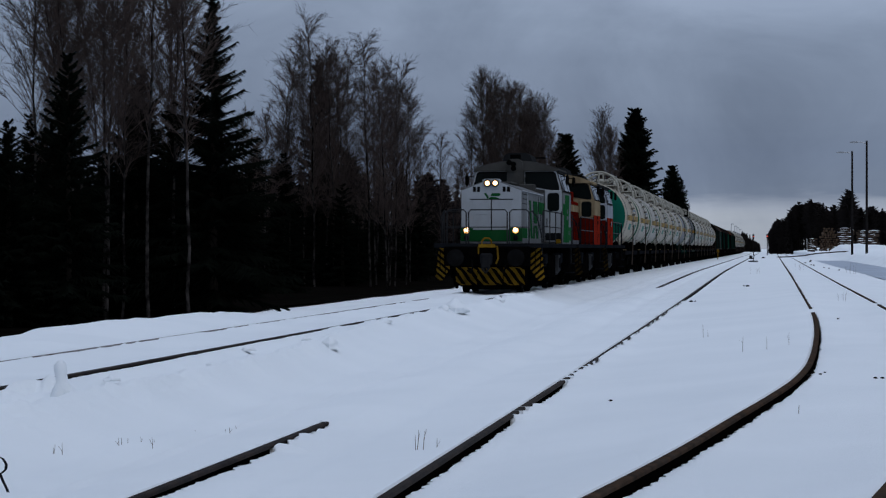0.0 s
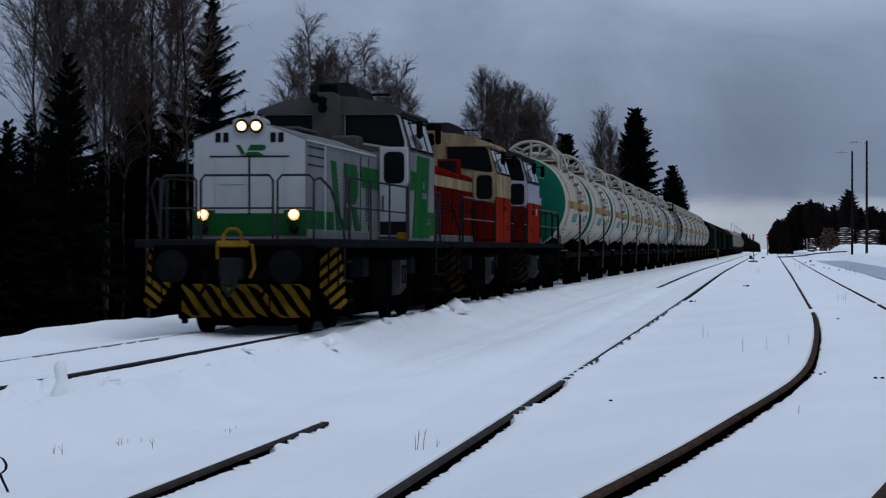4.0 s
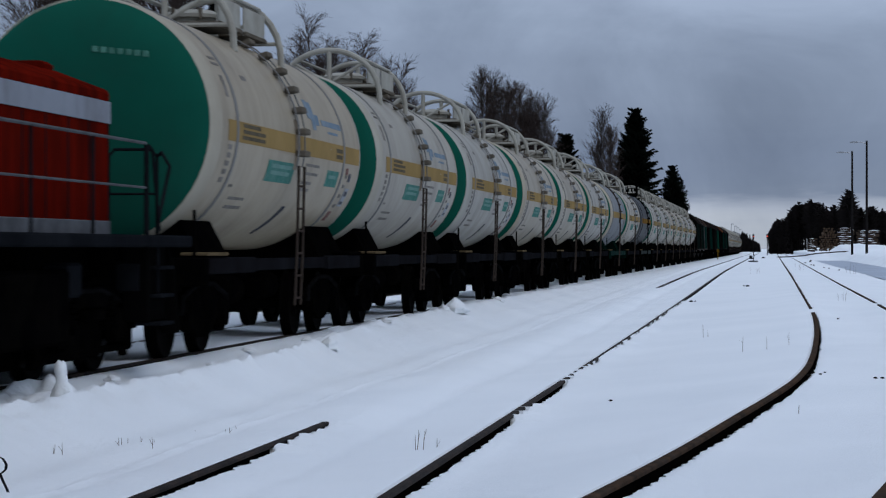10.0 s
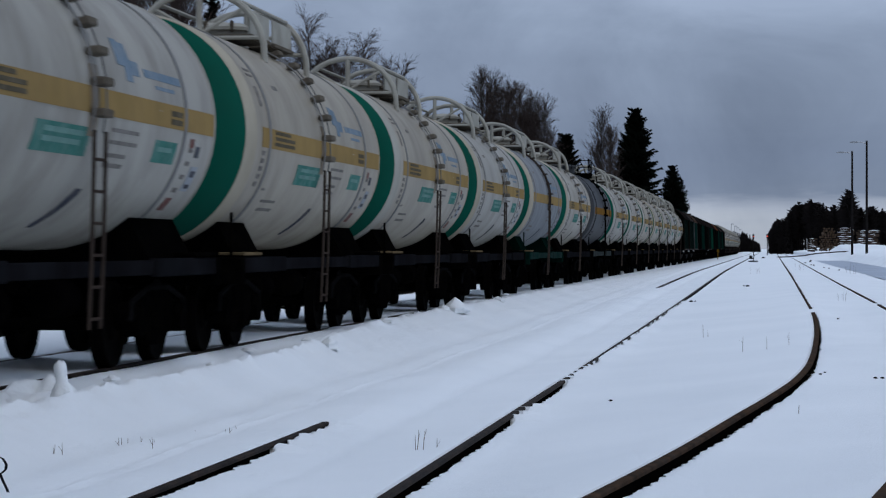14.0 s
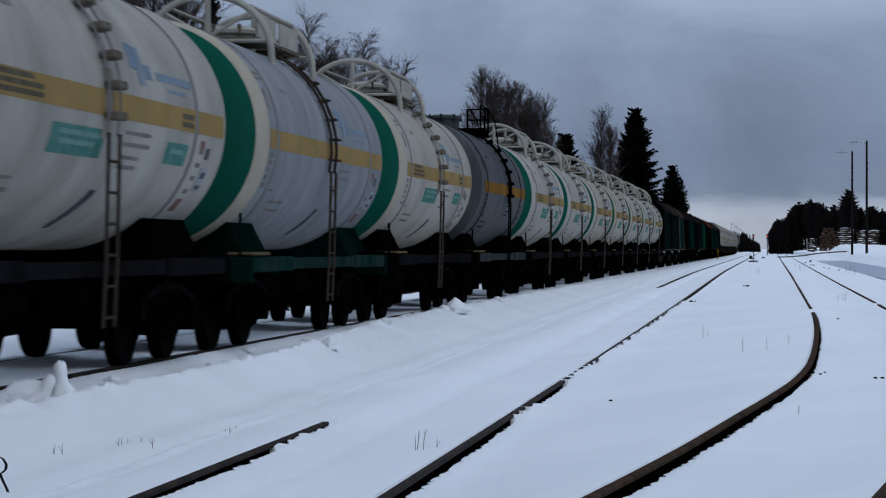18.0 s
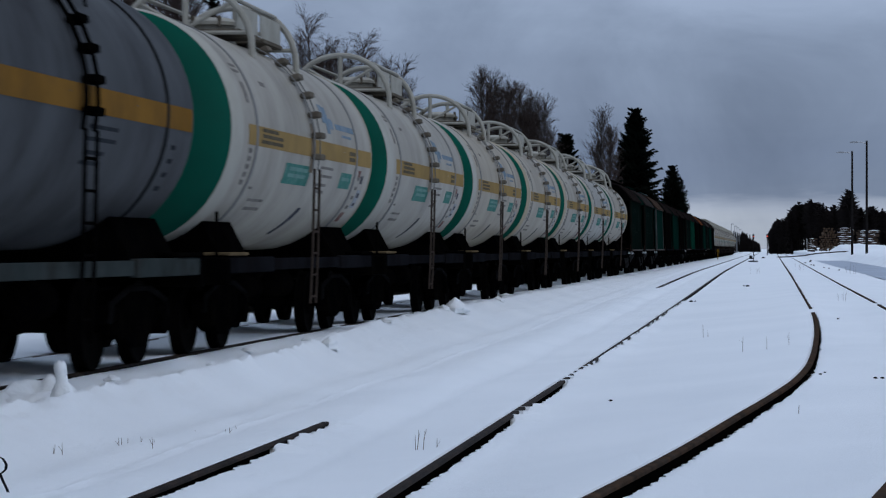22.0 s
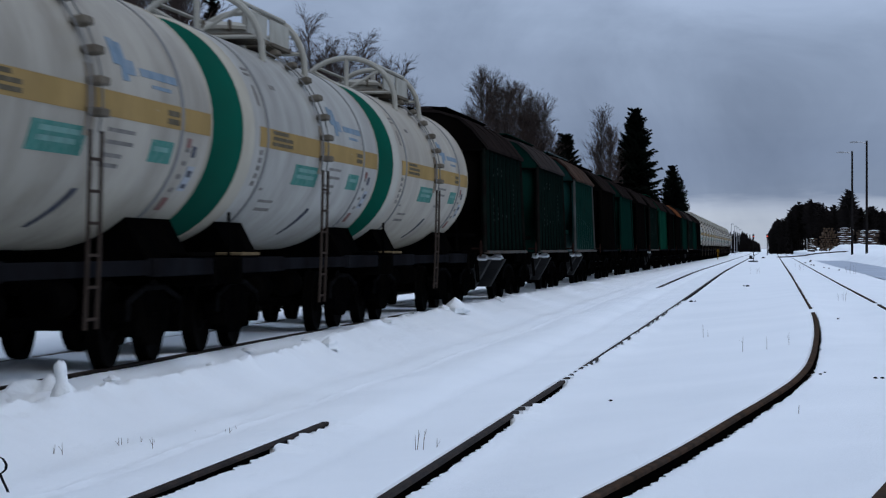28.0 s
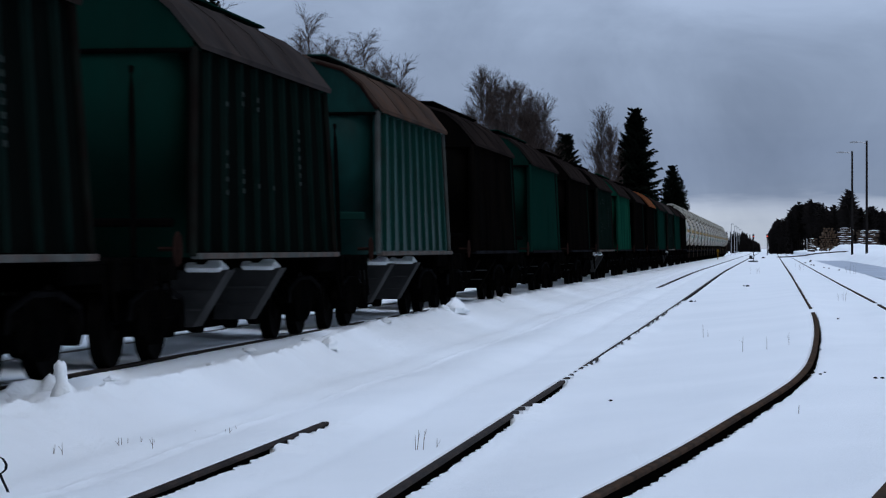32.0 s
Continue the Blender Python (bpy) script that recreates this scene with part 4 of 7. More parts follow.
def tank_wagon(style, label):
    ob = thing("tank_wagon", label, "wagon", WAGON_GROUP)
    shell_m = {"std": TANK_W, "far": TANK_W, "blue": TANK_B, "grey": TANK_G}[style]
    L = 5.08 if style in ("std", "far") else 4.82
    prof = [(TR, -L)] + [(TR + (0.006 if k in (3, 6, 9) else 0), -L + 2 * L * k / 12) for k in range(1, 12)] + [(TR, L)]
    part("shell", MB().lathe(prof, "y", 56, (0, 0, TZ)), shell_m, ob)

    def dome(s, a0, a1, n, up=0.0):
        """Profile of the domed end between two angles of its curve."""
        pr = []
        for k in range(n + 1):
            t = radians(a0 + (a1 - a0) * k / n)
            pr.append((TR * max(0.0, math.cos(t)) ** 0.55 + up if a1 < 90 or k < n else 0.0, s * (L + 0.36 * math.sin(t))))
        return pr
    paint = GREEN_T if style != "grey" else TANK_G
    edge_a = {"grey": 0, "blue": 20}.get(style, 13)
    for s in (-1, 1):
        part("end_cap", MB().lathe(dome(s, edge_a, 90, 9), "y", 56, (0, 0, TZ)), paint, ob, "green domed tank end" if style != "grey" else "")
    if style in ("std", "blue"):
        mb = MB()
        for k in range(7):
            mb.box(0.16 + 0.1 * k, -L - 0.335 + 0.0063 * k, TZ + 0.86 - 0.01 * k, 0.07, 0.03, 0.07, 0.005, rz=6)
        part("stencil", mb, INK_E, ob, "faded pale lettering as bars")
    if style != "grey":
        # the cream ring runs over the knuckle of the front end; the rear one is narrow
        for s, w, m in ((-1, 0.46, CREAM_T), (1, 0.05, shell_m)):
            pr = [(TR + 0.002, s * (L - w)), (TR + 0.012, s * (L - w + 0.01)), (TR + 0.012, s * (L - 0.02))] + dome(s, 0, edge_a, 3, 0.008)
            part("rim", MB().lathe(pr, "y", 56, (0, 0, TZ)), m, ob, "cream painted end ring" if s < 0 else "")
    for y in (-3.78, 3.66):
        pr = [(TR + 0.002, y - 0.05), (TR + 0.016, y - 0.045), (TR + 0.016, y + 0.045), (TR + 0.002, y + 0.05)]
        part("strap", MB().lathe(pr, "y", 56, (0, 0, TZ)), STRAPM if style != "grey" else ROOF_D, ob)
    y0 = -4.25 if style != "grey" else -4.4
    part("yellow_band", MB().arc(TR, TZ, y0, L - 0.06, -6.3, 3.6, 3, 5, 0.006), BAND_Y if style != "grey" else BAND_O, ob)
    part("yellow_band", MB().arc(TR, TZ, y0, L - 0.06, 176.4, 186.3, 3, 5, 0.006), BAND_Y if style != "grey" else BAND_O, ob)
    # lettering too small to read, as bars
    rows = []
    if style not in ("grey", "blue"):
        rows += [(-3.5, -2.15, 2.67, 0.045, 0.011), (-3.45, -2.15, 2.745, 0.045, 0.011), (-3.45, -2.45, 2.82, 0.045, 0.011), (3.0, 3.5, 2.67, 0.06, 0.011), (3.0, 3.5, 2.76, 0.06, 0.011)]
    rows += [(-4.2, -4.02, z, 0.06, 0.006) for z in (2.12, 2.22, 2.32, 2.42, 2.52)]
    rows += [(-4.2, -4.06, 3.16, 0.26, 0.006), (-2.9, -2.6, 3.45, 0.06, 0.006), (-4.3, -3.95, 3.55, 0.03, 0.006), (-4.3, -3.95, 3.62, 0.03, 0.006)]
    rows += [(0.75, 1.45 + 0.3 * (z > 2.3), z, 0.04, 0.006) for z in (2.13, 2.23, 2.36, 2.48)]
    rows += [(-3.2, -2.3, 1.93, 0.035, 0.006), (-3.1, -2.2, 1.82, 0.04, 0.006), (-3.55, -3.35, 2.08, 0.03, 0.006)]
    rows += [(3.98, 4.16, z, 0.05, 0.006) for z in (1.95, 2.1, 2.25, 2.4)]
    for y_a, y_b, z, h, th in rows if style != "far" else []:
        mb = MB()
        bars_on_tank(mb, y_a, y_b, [z], th, h)
        part("stencil", mb, INK_B if th > 0.01 else (INK if style != "grey" else INK_G), ob)
    if style != "grey":
        sg = MB()
        if style in ("std", "far"):
            sg.arc(TR, TZ, -1.75, 0.0, -23, -11.8, 2, 5, 0.006)
            part("sign", sg, SIGN_G, ob, "teal lettered panel")
            part("sign", MB().arc(TR, TZ, 2.45, 3.4, -21.5, -12, 2, 5, 0.006), SIGN_G, ob, "teal lettered panel")
            for y_a, y_b, z in ((-1.5, -0.3, 2.3), (-1.5, -0.2, 2.39), (2.6, 3.2, 2.36)):
                mb = MB()
                bars_on_tank(mb, y_a, y_b, [z], 0.010, 0.05)
                part("stencil", mb, SIGN_T, ob)
        lg = MB()
        lg.arc(TR, TZ, 1.25, 1.5, 9, 25, 2, 5, 0.006)
        lg.arc(TR, TZ, 1.0, 1.25, 15, 26, 2, 5, 0.006)
        lg.arc(TR, TZ, 1.5, 1.8, 12, 18, 2, 5, 0.006)
        lg.arc(TR, TZ, 2.0, 3.55, 12.5, 16, 2, 3, 0.006)
        lg.arc(TR, TZ, 2.4, 3.2, 8.5, 10, 2, 3, 0.006)
        part("mark", lg, LOGO_B, ob, "faded blue painted mark")
        mb = MB()
        for k in range(18):
            mb.arc(TR, TZ, 0.02 + 0.018 * k, 0.2 + 0.02 * k, -58 + 1.1 * k, -55.0 + 1.1 * k, 2, 2, 0.006)
        part("slanted_stripe", mb, NAVY, ob, "slanting dark blue stripe")
        part("hazard_mark", MB().arc(TR, TZ, 4.28, 4.46, -17, -12, 2, 3, 0.006), INK_D, ob)
        part("placard", MB().arc(TR, TZ, 4.30, 4.62, -33, -21, 2, 4, 0.007), WHITE_N, ob, "small white hazard placard")
        part("placard", MB().arc(TR, TZ, 3.98, 4.16, -13, -9, 2, 3, 0.007), PLACARD, ob, "small red hazard placard")
        part("placard", MB().arc(TR, TZ, 3.95, 4.2, -44, -37, 2, 3, 0.007), PLACARD, ob, "small red hazard placard")
        part("stencil", MB().arc(TR, TZ, 4.36, 4.56, -31.5, -29.5, 2, 3, 0.011).arc(TR, TZ, 4.36, 4.56, -26, -23, 2, 3, 0.011), INK_D, ob)
    # ladder
    lm = LADDERM if style != "grey" else UNDER
    lad = MB()
    full = style in ("blue", "grey")
    top = 2.45
    ly = 0.5 if style == "grey" else 0.0
    for y in (ly - 0.2, ly + 0.2):
        lad.tube([(1.50, y, 0.52), (1.53, y, 1.2), (1.56, y, top)], 0.021, 6)
        arc = []
        for k in range(9):
            a = radians(-13 + 80 * k / 8)
            arc.append(((TR + 0.07) * math.cos(a), y, TZ + (TR + 0.07) * math.sin(a)))
        if full:
            lad.tube(arc, 0.024, 6)
        else:
            part("ladder_rail", MB().tube(arc, 0.011, 6), STRAPM, ob)
    part("ladder", lad, lm, ob)
    if style == "std":
        part("rust_streak", MB().arc(TR, TZ, -0.13, 0.15, -15, 12, 2, 8, 0.009), STREAK, ob, "rust run down under the steps")
    for k in range(6):
        part("rung", MB().cyl((1.506 + 0.010 * k, ly - 0.2, 0.62 + 0.31 * k), (1.506 + 0.010 * k, ly + 0.2, 0.62 + 0.31 * k), 0.018, 6), lm, ob)
    for k in range(7):
        a = radians(-6 + 66 * k / 6)
        ca, sa = math.cos(a), math.sin(a)
        st = MB().box((TR + 0.09) * ca, ly, TZ + (TR + 0.09) * sa, 0.15, 0.32, 0.085 if style != "blue" else 0.035, 0.015, ry=-math.degrees(a) * 0.4)
        part("step", st, lm if full else DECK, ob)
    # top works
    top_z = TZ + TR
    if style != "grey":
        for y in (-1.55, 1.55):
            mb = MB()
            w, ht = 0.95, 0.66
            zb = TZ + math.sqrt(TR * TR - w * w) - 0.02
            pts = []
            for k in range(17):
                a = math.pi * k / 16
                pts.append((-w * math.cos(a), y, zb + (top_z + ht - zb) * math.sin(a) ** 0.8))
            mb.tube(pts, 0.05, 8)
            mb.tube([(-0.86, y, zb + 0.36), (0.86, y, zb + 0.36)], 0.032, 6)
            mb.tube([(0, y, top_z), (0, y, top_z + ht)], 0.045, 8)
            mb.tube([(0, y, top_z + 0.05), (-0.68, y, top_z + 0.44)], 0.03, 6)
            mb.tube([(0, y, top_z + 0.05), (0.68, y, top_z + 0.44)], 0.03, 6)
            part("guard_hoop", mb, HOOP, ob)
        for sx in (-1, 1):
            part("side_rail", MB().tube([(0.62 * sx, -1.55, top_z + 0.50), (0.62 * sx, 1.55, top_z + 0.50)], 0.03, 6), HOOP, ob)
        for y in (-0.8, 0.8):
            part("deck", MB().box(0, y, top_z + 0.03, 1.5, 1.35, 0.06, 0.01), DECK, ob)
            for sx in (-1, 1):
                part("deck_edge", MB().box(0.70 * sx, y, top_z + 0.20, 0.03, 1.35, 0.40, 0.008), HOOP, ob)
        part("hatch", MB().lathe([(0.36, top_z - 0.05), (0.36, top_z + 0.22), (0.41, top_z + 0.23), (0.41, top_z + 0.28), (0.3, top_z + 0.34), (0.0, top_z + 0.37)], "z", 20), HOOP, ob)
        for k in range(6):
            a = k * math.pi / 3
            part("hatch_bolt", MB().cyl((0.39 * math.cos(a), 0.39 * math.sin(a), top_z + 0.2), (0.39 * math.cos(a), 0.39 * math.sin(a), top_z + 0.36), 0.03, 6), DECK, ob)
        part("valve", MB().lathe([(0.1, top_z), (0.1, top_z + 0.25), (0.14, top_z + 0.26), (0.1, top_z + 0.33), (0, top_z + 0.34)], "z", 12, (0.2, 1.05, 0)), DECK, ob)
    else:
        part("hatch", MB().lathe([(0.40, top_z - 0.1), (0.40, top_z + 0.22), (0.45, top_z + 0.23), (0.45, top_z + 0.29), (0.30, top_z + 0.33), (0, top_z + 0.34)], "z", 24, (0, -0.5, 0)), TANK_G, ob, "grey filling dome with a flanged lid")
        for k in range(8):
            a = k * math.pi / 4
            part("hatch_bolt", MB().cyl((0.43 * math.cos(a), -0.5 + 0.43 * math.sin(a), top_z + 0.16), (0.43 * math.cos(a), -0.5 + 0.43 * math.sin(a), top_z + 0.34), 0.03, 6), ROOF_D, ob)
        for k in range(6):
            part("deck_slat", MB().box(0.42 + 0.11 * k, 0.15, top_z - 0.02, 0.085, 1.7, 0.04, 0.008), UNDER, ob)
        for y in (-0.5, 0.15, 0.85):
            part("deck_bracket", MB().box(0.65, y, top_z - 0.11, 0.66, 0.06, 0.14, 0.01), UNDER, ob)
        for x, y in ((0.95, -0.65), (0.95, 0.2), (0.95, 0.95), (0.42, 0.95)):
            part("rail_post", MB().cyl((x, y, top_z - 0.05), (x, y, top_z + 0.55), 0.026, 6), UNDER, ob)
        for z in (0.28, 0.55):
            part("side_rail", MB().tube([(0.95, -0.65, top_z + z), (0.95, 0.95, top_z + z), (0.42, 0.95, top_z + z)], 0.02, 6), UNDER, ob)
        for x in (0.5, 0.95):
            part("stair_rail", MB().tube([(x, 0.95, top_z + 0.53), (x + 0.12, 1.35, top_z + 0.28), (x + 0.2, 1.7, TZ + math.sqrt(TR * TR - (x + 0.2) ** 2))], 0.018, 6), UNDER, ob)
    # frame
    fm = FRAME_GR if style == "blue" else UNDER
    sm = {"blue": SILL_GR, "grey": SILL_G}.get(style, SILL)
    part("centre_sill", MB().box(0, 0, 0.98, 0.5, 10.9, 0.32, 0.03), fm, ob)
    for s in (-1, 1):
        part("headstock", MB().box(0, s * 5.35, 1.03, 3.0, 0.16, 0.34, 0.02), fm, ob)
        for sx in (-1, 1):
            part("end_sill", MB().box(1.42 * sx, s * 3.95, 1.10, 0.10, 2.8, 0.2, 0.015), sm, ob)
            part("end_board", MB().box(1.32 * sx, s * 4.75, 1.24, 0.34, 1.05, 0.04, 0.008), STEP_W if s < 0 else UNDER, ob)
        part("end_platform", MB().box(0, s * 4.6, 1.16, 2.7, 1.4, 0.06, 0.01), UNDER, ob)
        sad = MB()
        pts = [(-1.25, 1.15), (1.25, 1.15)]
        for k in range(9):
            a = radians(-49 - 82 * k / 8)
            pts.append(((TR + 0.01) * math.cos(a), TZ + (TR + 0.01) * math.sin(a)))
        sad.prism(pts, "y", s * 3.9 - 0.8, s * 3.9 + (0.8 if s < 0 else 1.15))
        part("saddle", sad, fm, ob)
        part("coupler", coupler_mesh(s).mesh("coupler", UNDER), None, ob).location = (0, s * 5.35, 0)
        part("brake_hose", hose(0.45, s * 5.4, s), BLACK, ob)
        if s < 0:
            part("upright", MB().box(1.32, -5.28, 1.46, 0.035, 0.04, 0.60, 0.008), fm, ob)
        bogie(ob, s * 3.9)
    part("side_sill", MB().box(1.4, 0, 1.1, 0.06, 5.1, 0.16, 0.01), sm, ob)
    part("side_sill", MB().box(-1.4, 0, 1.1, 0.06, 5.1, 0.16, 0.01), sm, ob)
    part("drain_valve", MB().lathe([(0.2, 0.75), (0.22, 1.0), (0.16, 1.32)], "z", 12, (0.0, 0, 0)), UNDER, ob)
    part("brake_cylinder", MB().lathe([(0.17, -0.4), (0.2, -0.38), (0.2, 0.3), (0.1, 0.36), (0.03, 0.7)], "y", 12, (0.7, 1.3, 0.78)), UNDER, ob)
    part("air_tank", MB().lathe([(0.05, -0.5), (0.2, -0.42), (0.2, 0.42), (0.05, 0.5)], "y", 12, (0.75, -1.3, 0.75)), UNDER, ob)
    return ob


SIGN_T = mat("sign_lettering", (0.14, 0.25, 0.22), 0.5, 0, 0.15, 6)

TANK0 = 122.85
STD_LABEL = "white tank wagon with cream rim, yellow band and green end"
std = tank_wagon("std", STD_LABEL)
CARS.append((std, TANK0))
for i in range(1, 16):
    y = TANK0 + 12.02 * i
    if i == 6:
        CARS.append((tank_wagon("blue", "bluish white tank wagon with a yellow band on a green frame"), y))
    elif i == 8:
        CARS.append((tank_wagon("grey", "slate grey tank wagon with a black ladder and top deck"), y))
    else:
        CARS.append((copy_thing(std, pose(XC, y, 0)), y))

# ---------------- hopper wagons ----------------


def hopper_wagon(body, roof, ribs, label, trim=None):
    ob = thing("hopper_wagon", label, "wagon", WAGON_GROUP)
    trim = trim or body
    # ribs get a lighter green for the light their edges catch
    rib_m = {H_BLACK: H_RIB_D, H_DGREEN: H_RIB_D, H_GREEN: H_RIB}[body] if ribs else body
    # a bulging tub with wide rounded corners that draws in towards the outlets
    def ring(hx, hy, r, z):
        out = []
        for cx, cy, a0 in ((hx - r, hy - r, 0), (-hx + r, hy - r, 90), (-hx + r, -hy + r, 180), (hx - r, -hy + r, 270)):
            for k in range(8):
                a = radians(a0 + 90 * k / 7)
                out.append((cx + r * math.cos(a), cy + r * math.sin(a), z))
        return out
    tub = MB()
    levels = [(1.40, 3.98, 0.55, 3.60), (1.42, 4.16, 0.62, 3.3), (1.42, 4.24, 0.66, 2.95), (1.42, 4.22, 0.68, 2.6), (1.41, 4.08, 0.68, 2.3), (1.38, 3.8, 0.66, 2.0), (1.30, 3.35, 0.6, 1.6), (1.2, 2.9, 0.5, 1.2)]
    for hx, hy, r, z in levels:
        tub.v.extend(ring(hx, hy, r, z))
    m = 32
    for i in range(len(levels) - 1):
        for k in range(m):
            k2 = (k + 1) % m
            tub.f.append((i * m + k2, i * m + k, (i + 1) * m + k, (i + 1) * m + k2))
    tub.f += [tuple(range(m)), tuple(range(7 * m, 8 * m))[::-1]]
    part("hopper_body", tub, body, ob)
    # domed ends above the eaves
    for s in (-1, 1):
        pts = [(-1.47, 3.60), (1.47, 3.60), (1.45, 3.70), (1.17, 4.07), (0.85, 4.33), (0.4, 4.46), (-0.4, 4.46), (-0.85, 4.33), (-1.17, 4.07), (-1.45, 3.70)]
        part("end_gable", MB().prism(pts, "y", s * 3.70, s * 4.02), body, ob)
        part("end_shelf", MB().box(0, s * 4.03, 3.585, 2.9, 0.10, 0.05, 0.015), trim if trim is not body else UNDER, ob)
        for sx in (-1, 1):
            part("corner_post", MB().tube([(1.55 * sx, s * 4.42, 1.22), (1.47 * sx, s * 4.02, 3.62)], 0.05, 6), (POST_G if body is H_GREEN else POST_R) if ribs else rib_m, ob)
            part("end_strut", MB().tube([(0.95 * sx, s * 4.75, 1.22), (0.75 * sx, s * 4.10, 3.4)], 0.035, 6), UNDER, ob)
        if body is H_GREEN:
            part("gable_edge", MB().tube([(1.46, s * 4.02, 3.66), (1.18, s * 4.03, 4.07), (0.86, s * 4.03, 4.33), (0.42, s * 4.03, 4.46)], 0.035, 6), RUST_D, ob, "rusty gable edge")
            part("end_beam", MB().box(0, s * 4.3, 1.85, 2.6, 0.12, 0.14, 0.02), H_RIB, ob)
        else:
            part("end_beam", MB().box(0, s * 4.3, 1.6, 2.6, 0.10, 0.10, 0.02), UNDER, ob)
    # sides
    for sx in (-1, 1):
        mb = MB()
        a, b = 1.50 * sx, 1.44 * sx
        mb.v.extend([(a + 0.03 * sx, -4.38, 1.25), (a + 0.03 * sx, 4.38, 1.25), (b, 3.95, 3.64), (b, -3.95, 3.64), (a - 0.04 * sx, -4.38, 1.25), (a - 0.04 * sx, 4.38, 1.25), (b - 0.07 * sx, 3.95, 3.64), (b - 0.07 * sx, -3.95, 3.64)])
        mb.f.extend([(0, 1, 2, 3), (4, 7, 6, 5), (0, 4, 5, 1), (2, 6, 7, 3), (0, 3, 7, 4), (1, 5, 6, 2)])
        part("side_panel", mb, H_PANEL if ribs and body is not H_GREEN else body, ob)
        if ribs:
            n = 9
            for k in range(n):
                u = -1 + 2 * (k + 0.5) / n
                w = 0.05
                rb = MB()
                for yy, xx, z in ((4.2 * u, a, 1.27), (3.85 * u, b, 3.6)):
                    rb.v.extend([(xx, yy - w * 1.5, z), (xx + 0.075 * sx, yy - w, z), (xx + 0.075 * sx, yy + w, z), (xx, yy + w * 1.5, z)])
                rb.f += [(0, 1, 5, 4), (1, 2, 6, 5), (2, 3, 7, 6), (3, 2, 1, 0), (4, 5, 6, 7), (0, 4, 7, 3)]
                part("rib", rb, rib_m, ob)
        if ribs and sx > 0 and body is not H_GREEN:
            for k, zs in ((1, (1.98, 2.14, 2.30, 2.46, 3.05)), (2, (2.02, 2.14, 2.26, 3.1, 3.22)), (3, (2.1, 3.08, 3.2)), (6, (2.2, 2.32, 2.44, 2.56, 2.68, 2.8, 2.92)), (4, (2.1,))):
                u = -1 + 2 * (k + 0.5) / 9
                for z in zs:
                    f = (z - 1.27) / 2.33
                    part("stencil", MB().box((a + (b - a) * f) + 0.078, (4.2 + (3.85 - 4.2) * f) * u, z, 0.012, 0.09, 0.06, 0.003), INK_P, ob)
        # light line down each corner, painted as a strip of lighter green
        if not ribs:
            for yy in (-4.16, 4.16):
                part("corner_strip", MB().tube([(a + 0.04 * sx, yy * 1.04, 1.27), (b + 0.02 * sx, yy * 0.945, 3.6)], 0.03, 6), H_RIB_D if body is not H_BRIGHT else body, ob)
        part("bottom_flange", MB().box(1.58 * sx, 0, 1.22, 0.12, 8.8, 0.07, 0.01), SILL_R if ribs else SILL, ob)
        # roof slope, eave to crown
        rp = [(1.56 * sx, 3.60), (1.58 * sx, 3.66), (1.22 * sx, 4.12), (0.88 * sx, 4.38), (0.4 * sx, 4.52), (0, 4.54), (0, 4.48), (0.4 * sx, 4.46), (0.86 * sx, 4.32), (1.18 * sx, 4.06)]
        part("roof_slope", MB().prism(rp, "y", -4.05, 4.05), roof, ob)
        for k in range(3):
            y = -2.0 + 2.0 * k
            part("roof_seam", MB().tube([(1.57 * sx, y, 3.68), (1.22 * sx, y, 4.13), (0.88 * sx, y, 4.39), (0.42 * sx, y, 4.53)], 0.008, 5), roof, ob)
        part("roof_walkway", MB().box(0.42 * sx, 0, 4.585, 0.34, 7.9, 0.035, 0.01), body, ob)
        for k in range(5):
            part("walkway_bracket", MB().box(0.42 * sx, -3.6 + 1.8 * k, 4.54, 0.30, 0.06, 0.08, 0.01), UNDER, ob)
    for k in range(4):
        part("roof_hatch", MB().lathe([(0.3, 4.5), (0.3, 4.62), (0.2, 4.68), (0, 4.69)], "z", 14, (0, -2.7 + 1.8 * k, 0)), roof, ob)
    # chutes under the body
    for y in (-1.75, 1.45):
        for sx in (-1, 1):
            mb = MB()
            mb.add([(sx * x, yy, z) for x, yy, z in ((0.72, y - 0.12, 1.04), (1.36, y - 0.12, 1.04), (1.36, y + 0.34, 1.04), (0.72, y + 0.34, 1.04), (0.36, y - 0.42, 0.34), (1.0, y - 0.42, 0.34), (1.0, y + 0.04, 0.34), (0.36, y + 0.04, 0.34))],
                   [(0, 1, 2, 3), (4, 7, 6, 5), (0, 4, 5, 1), (1, 5, 6, 2), (2, 6, 7, 3), (3, 7, 4, 0)])
            c = part("chute", mb, CHUTE if ribs else UNDER, ob)
            for f in (0.3, 0.62):
                part("chute_rib", MB().box(sx * (0.68 + 0.36 * f), y - 0.42 + 0.30 * f - 0.012, 0.34 + 0.7 * f, 0.58, 0.03, 0.03), CHUTE, c)
            if ribs:
                cap = MB().box(1.06 * sx, y + 0.02, 1.06, 0.50, 0.40, 0.10, 0.05)
                cap.box(1.16 * sx, y + 0.05, 1.10, 0.26, 0.30, 0.12, 0.055, rz=12).box(0.88 * sx, y - 0.02, 1.09, 0.14, 0.26, 0.09, 0.04)
                part("snow_cap", cap, SNOW, c, "snow lying on the chute")
    part("discharge_pan", MB().prism([(-2.6, 0.95), (2.6, 0.95), (2.2, 0.24), (-2.2, 0.24)], "x", -0.5, 0.5), UNDER, ob)
    part("centre_sill", MB().box(0, 0, 0.98, 0.5, 11.4, 0.3, 0.03), UNDER, ob)
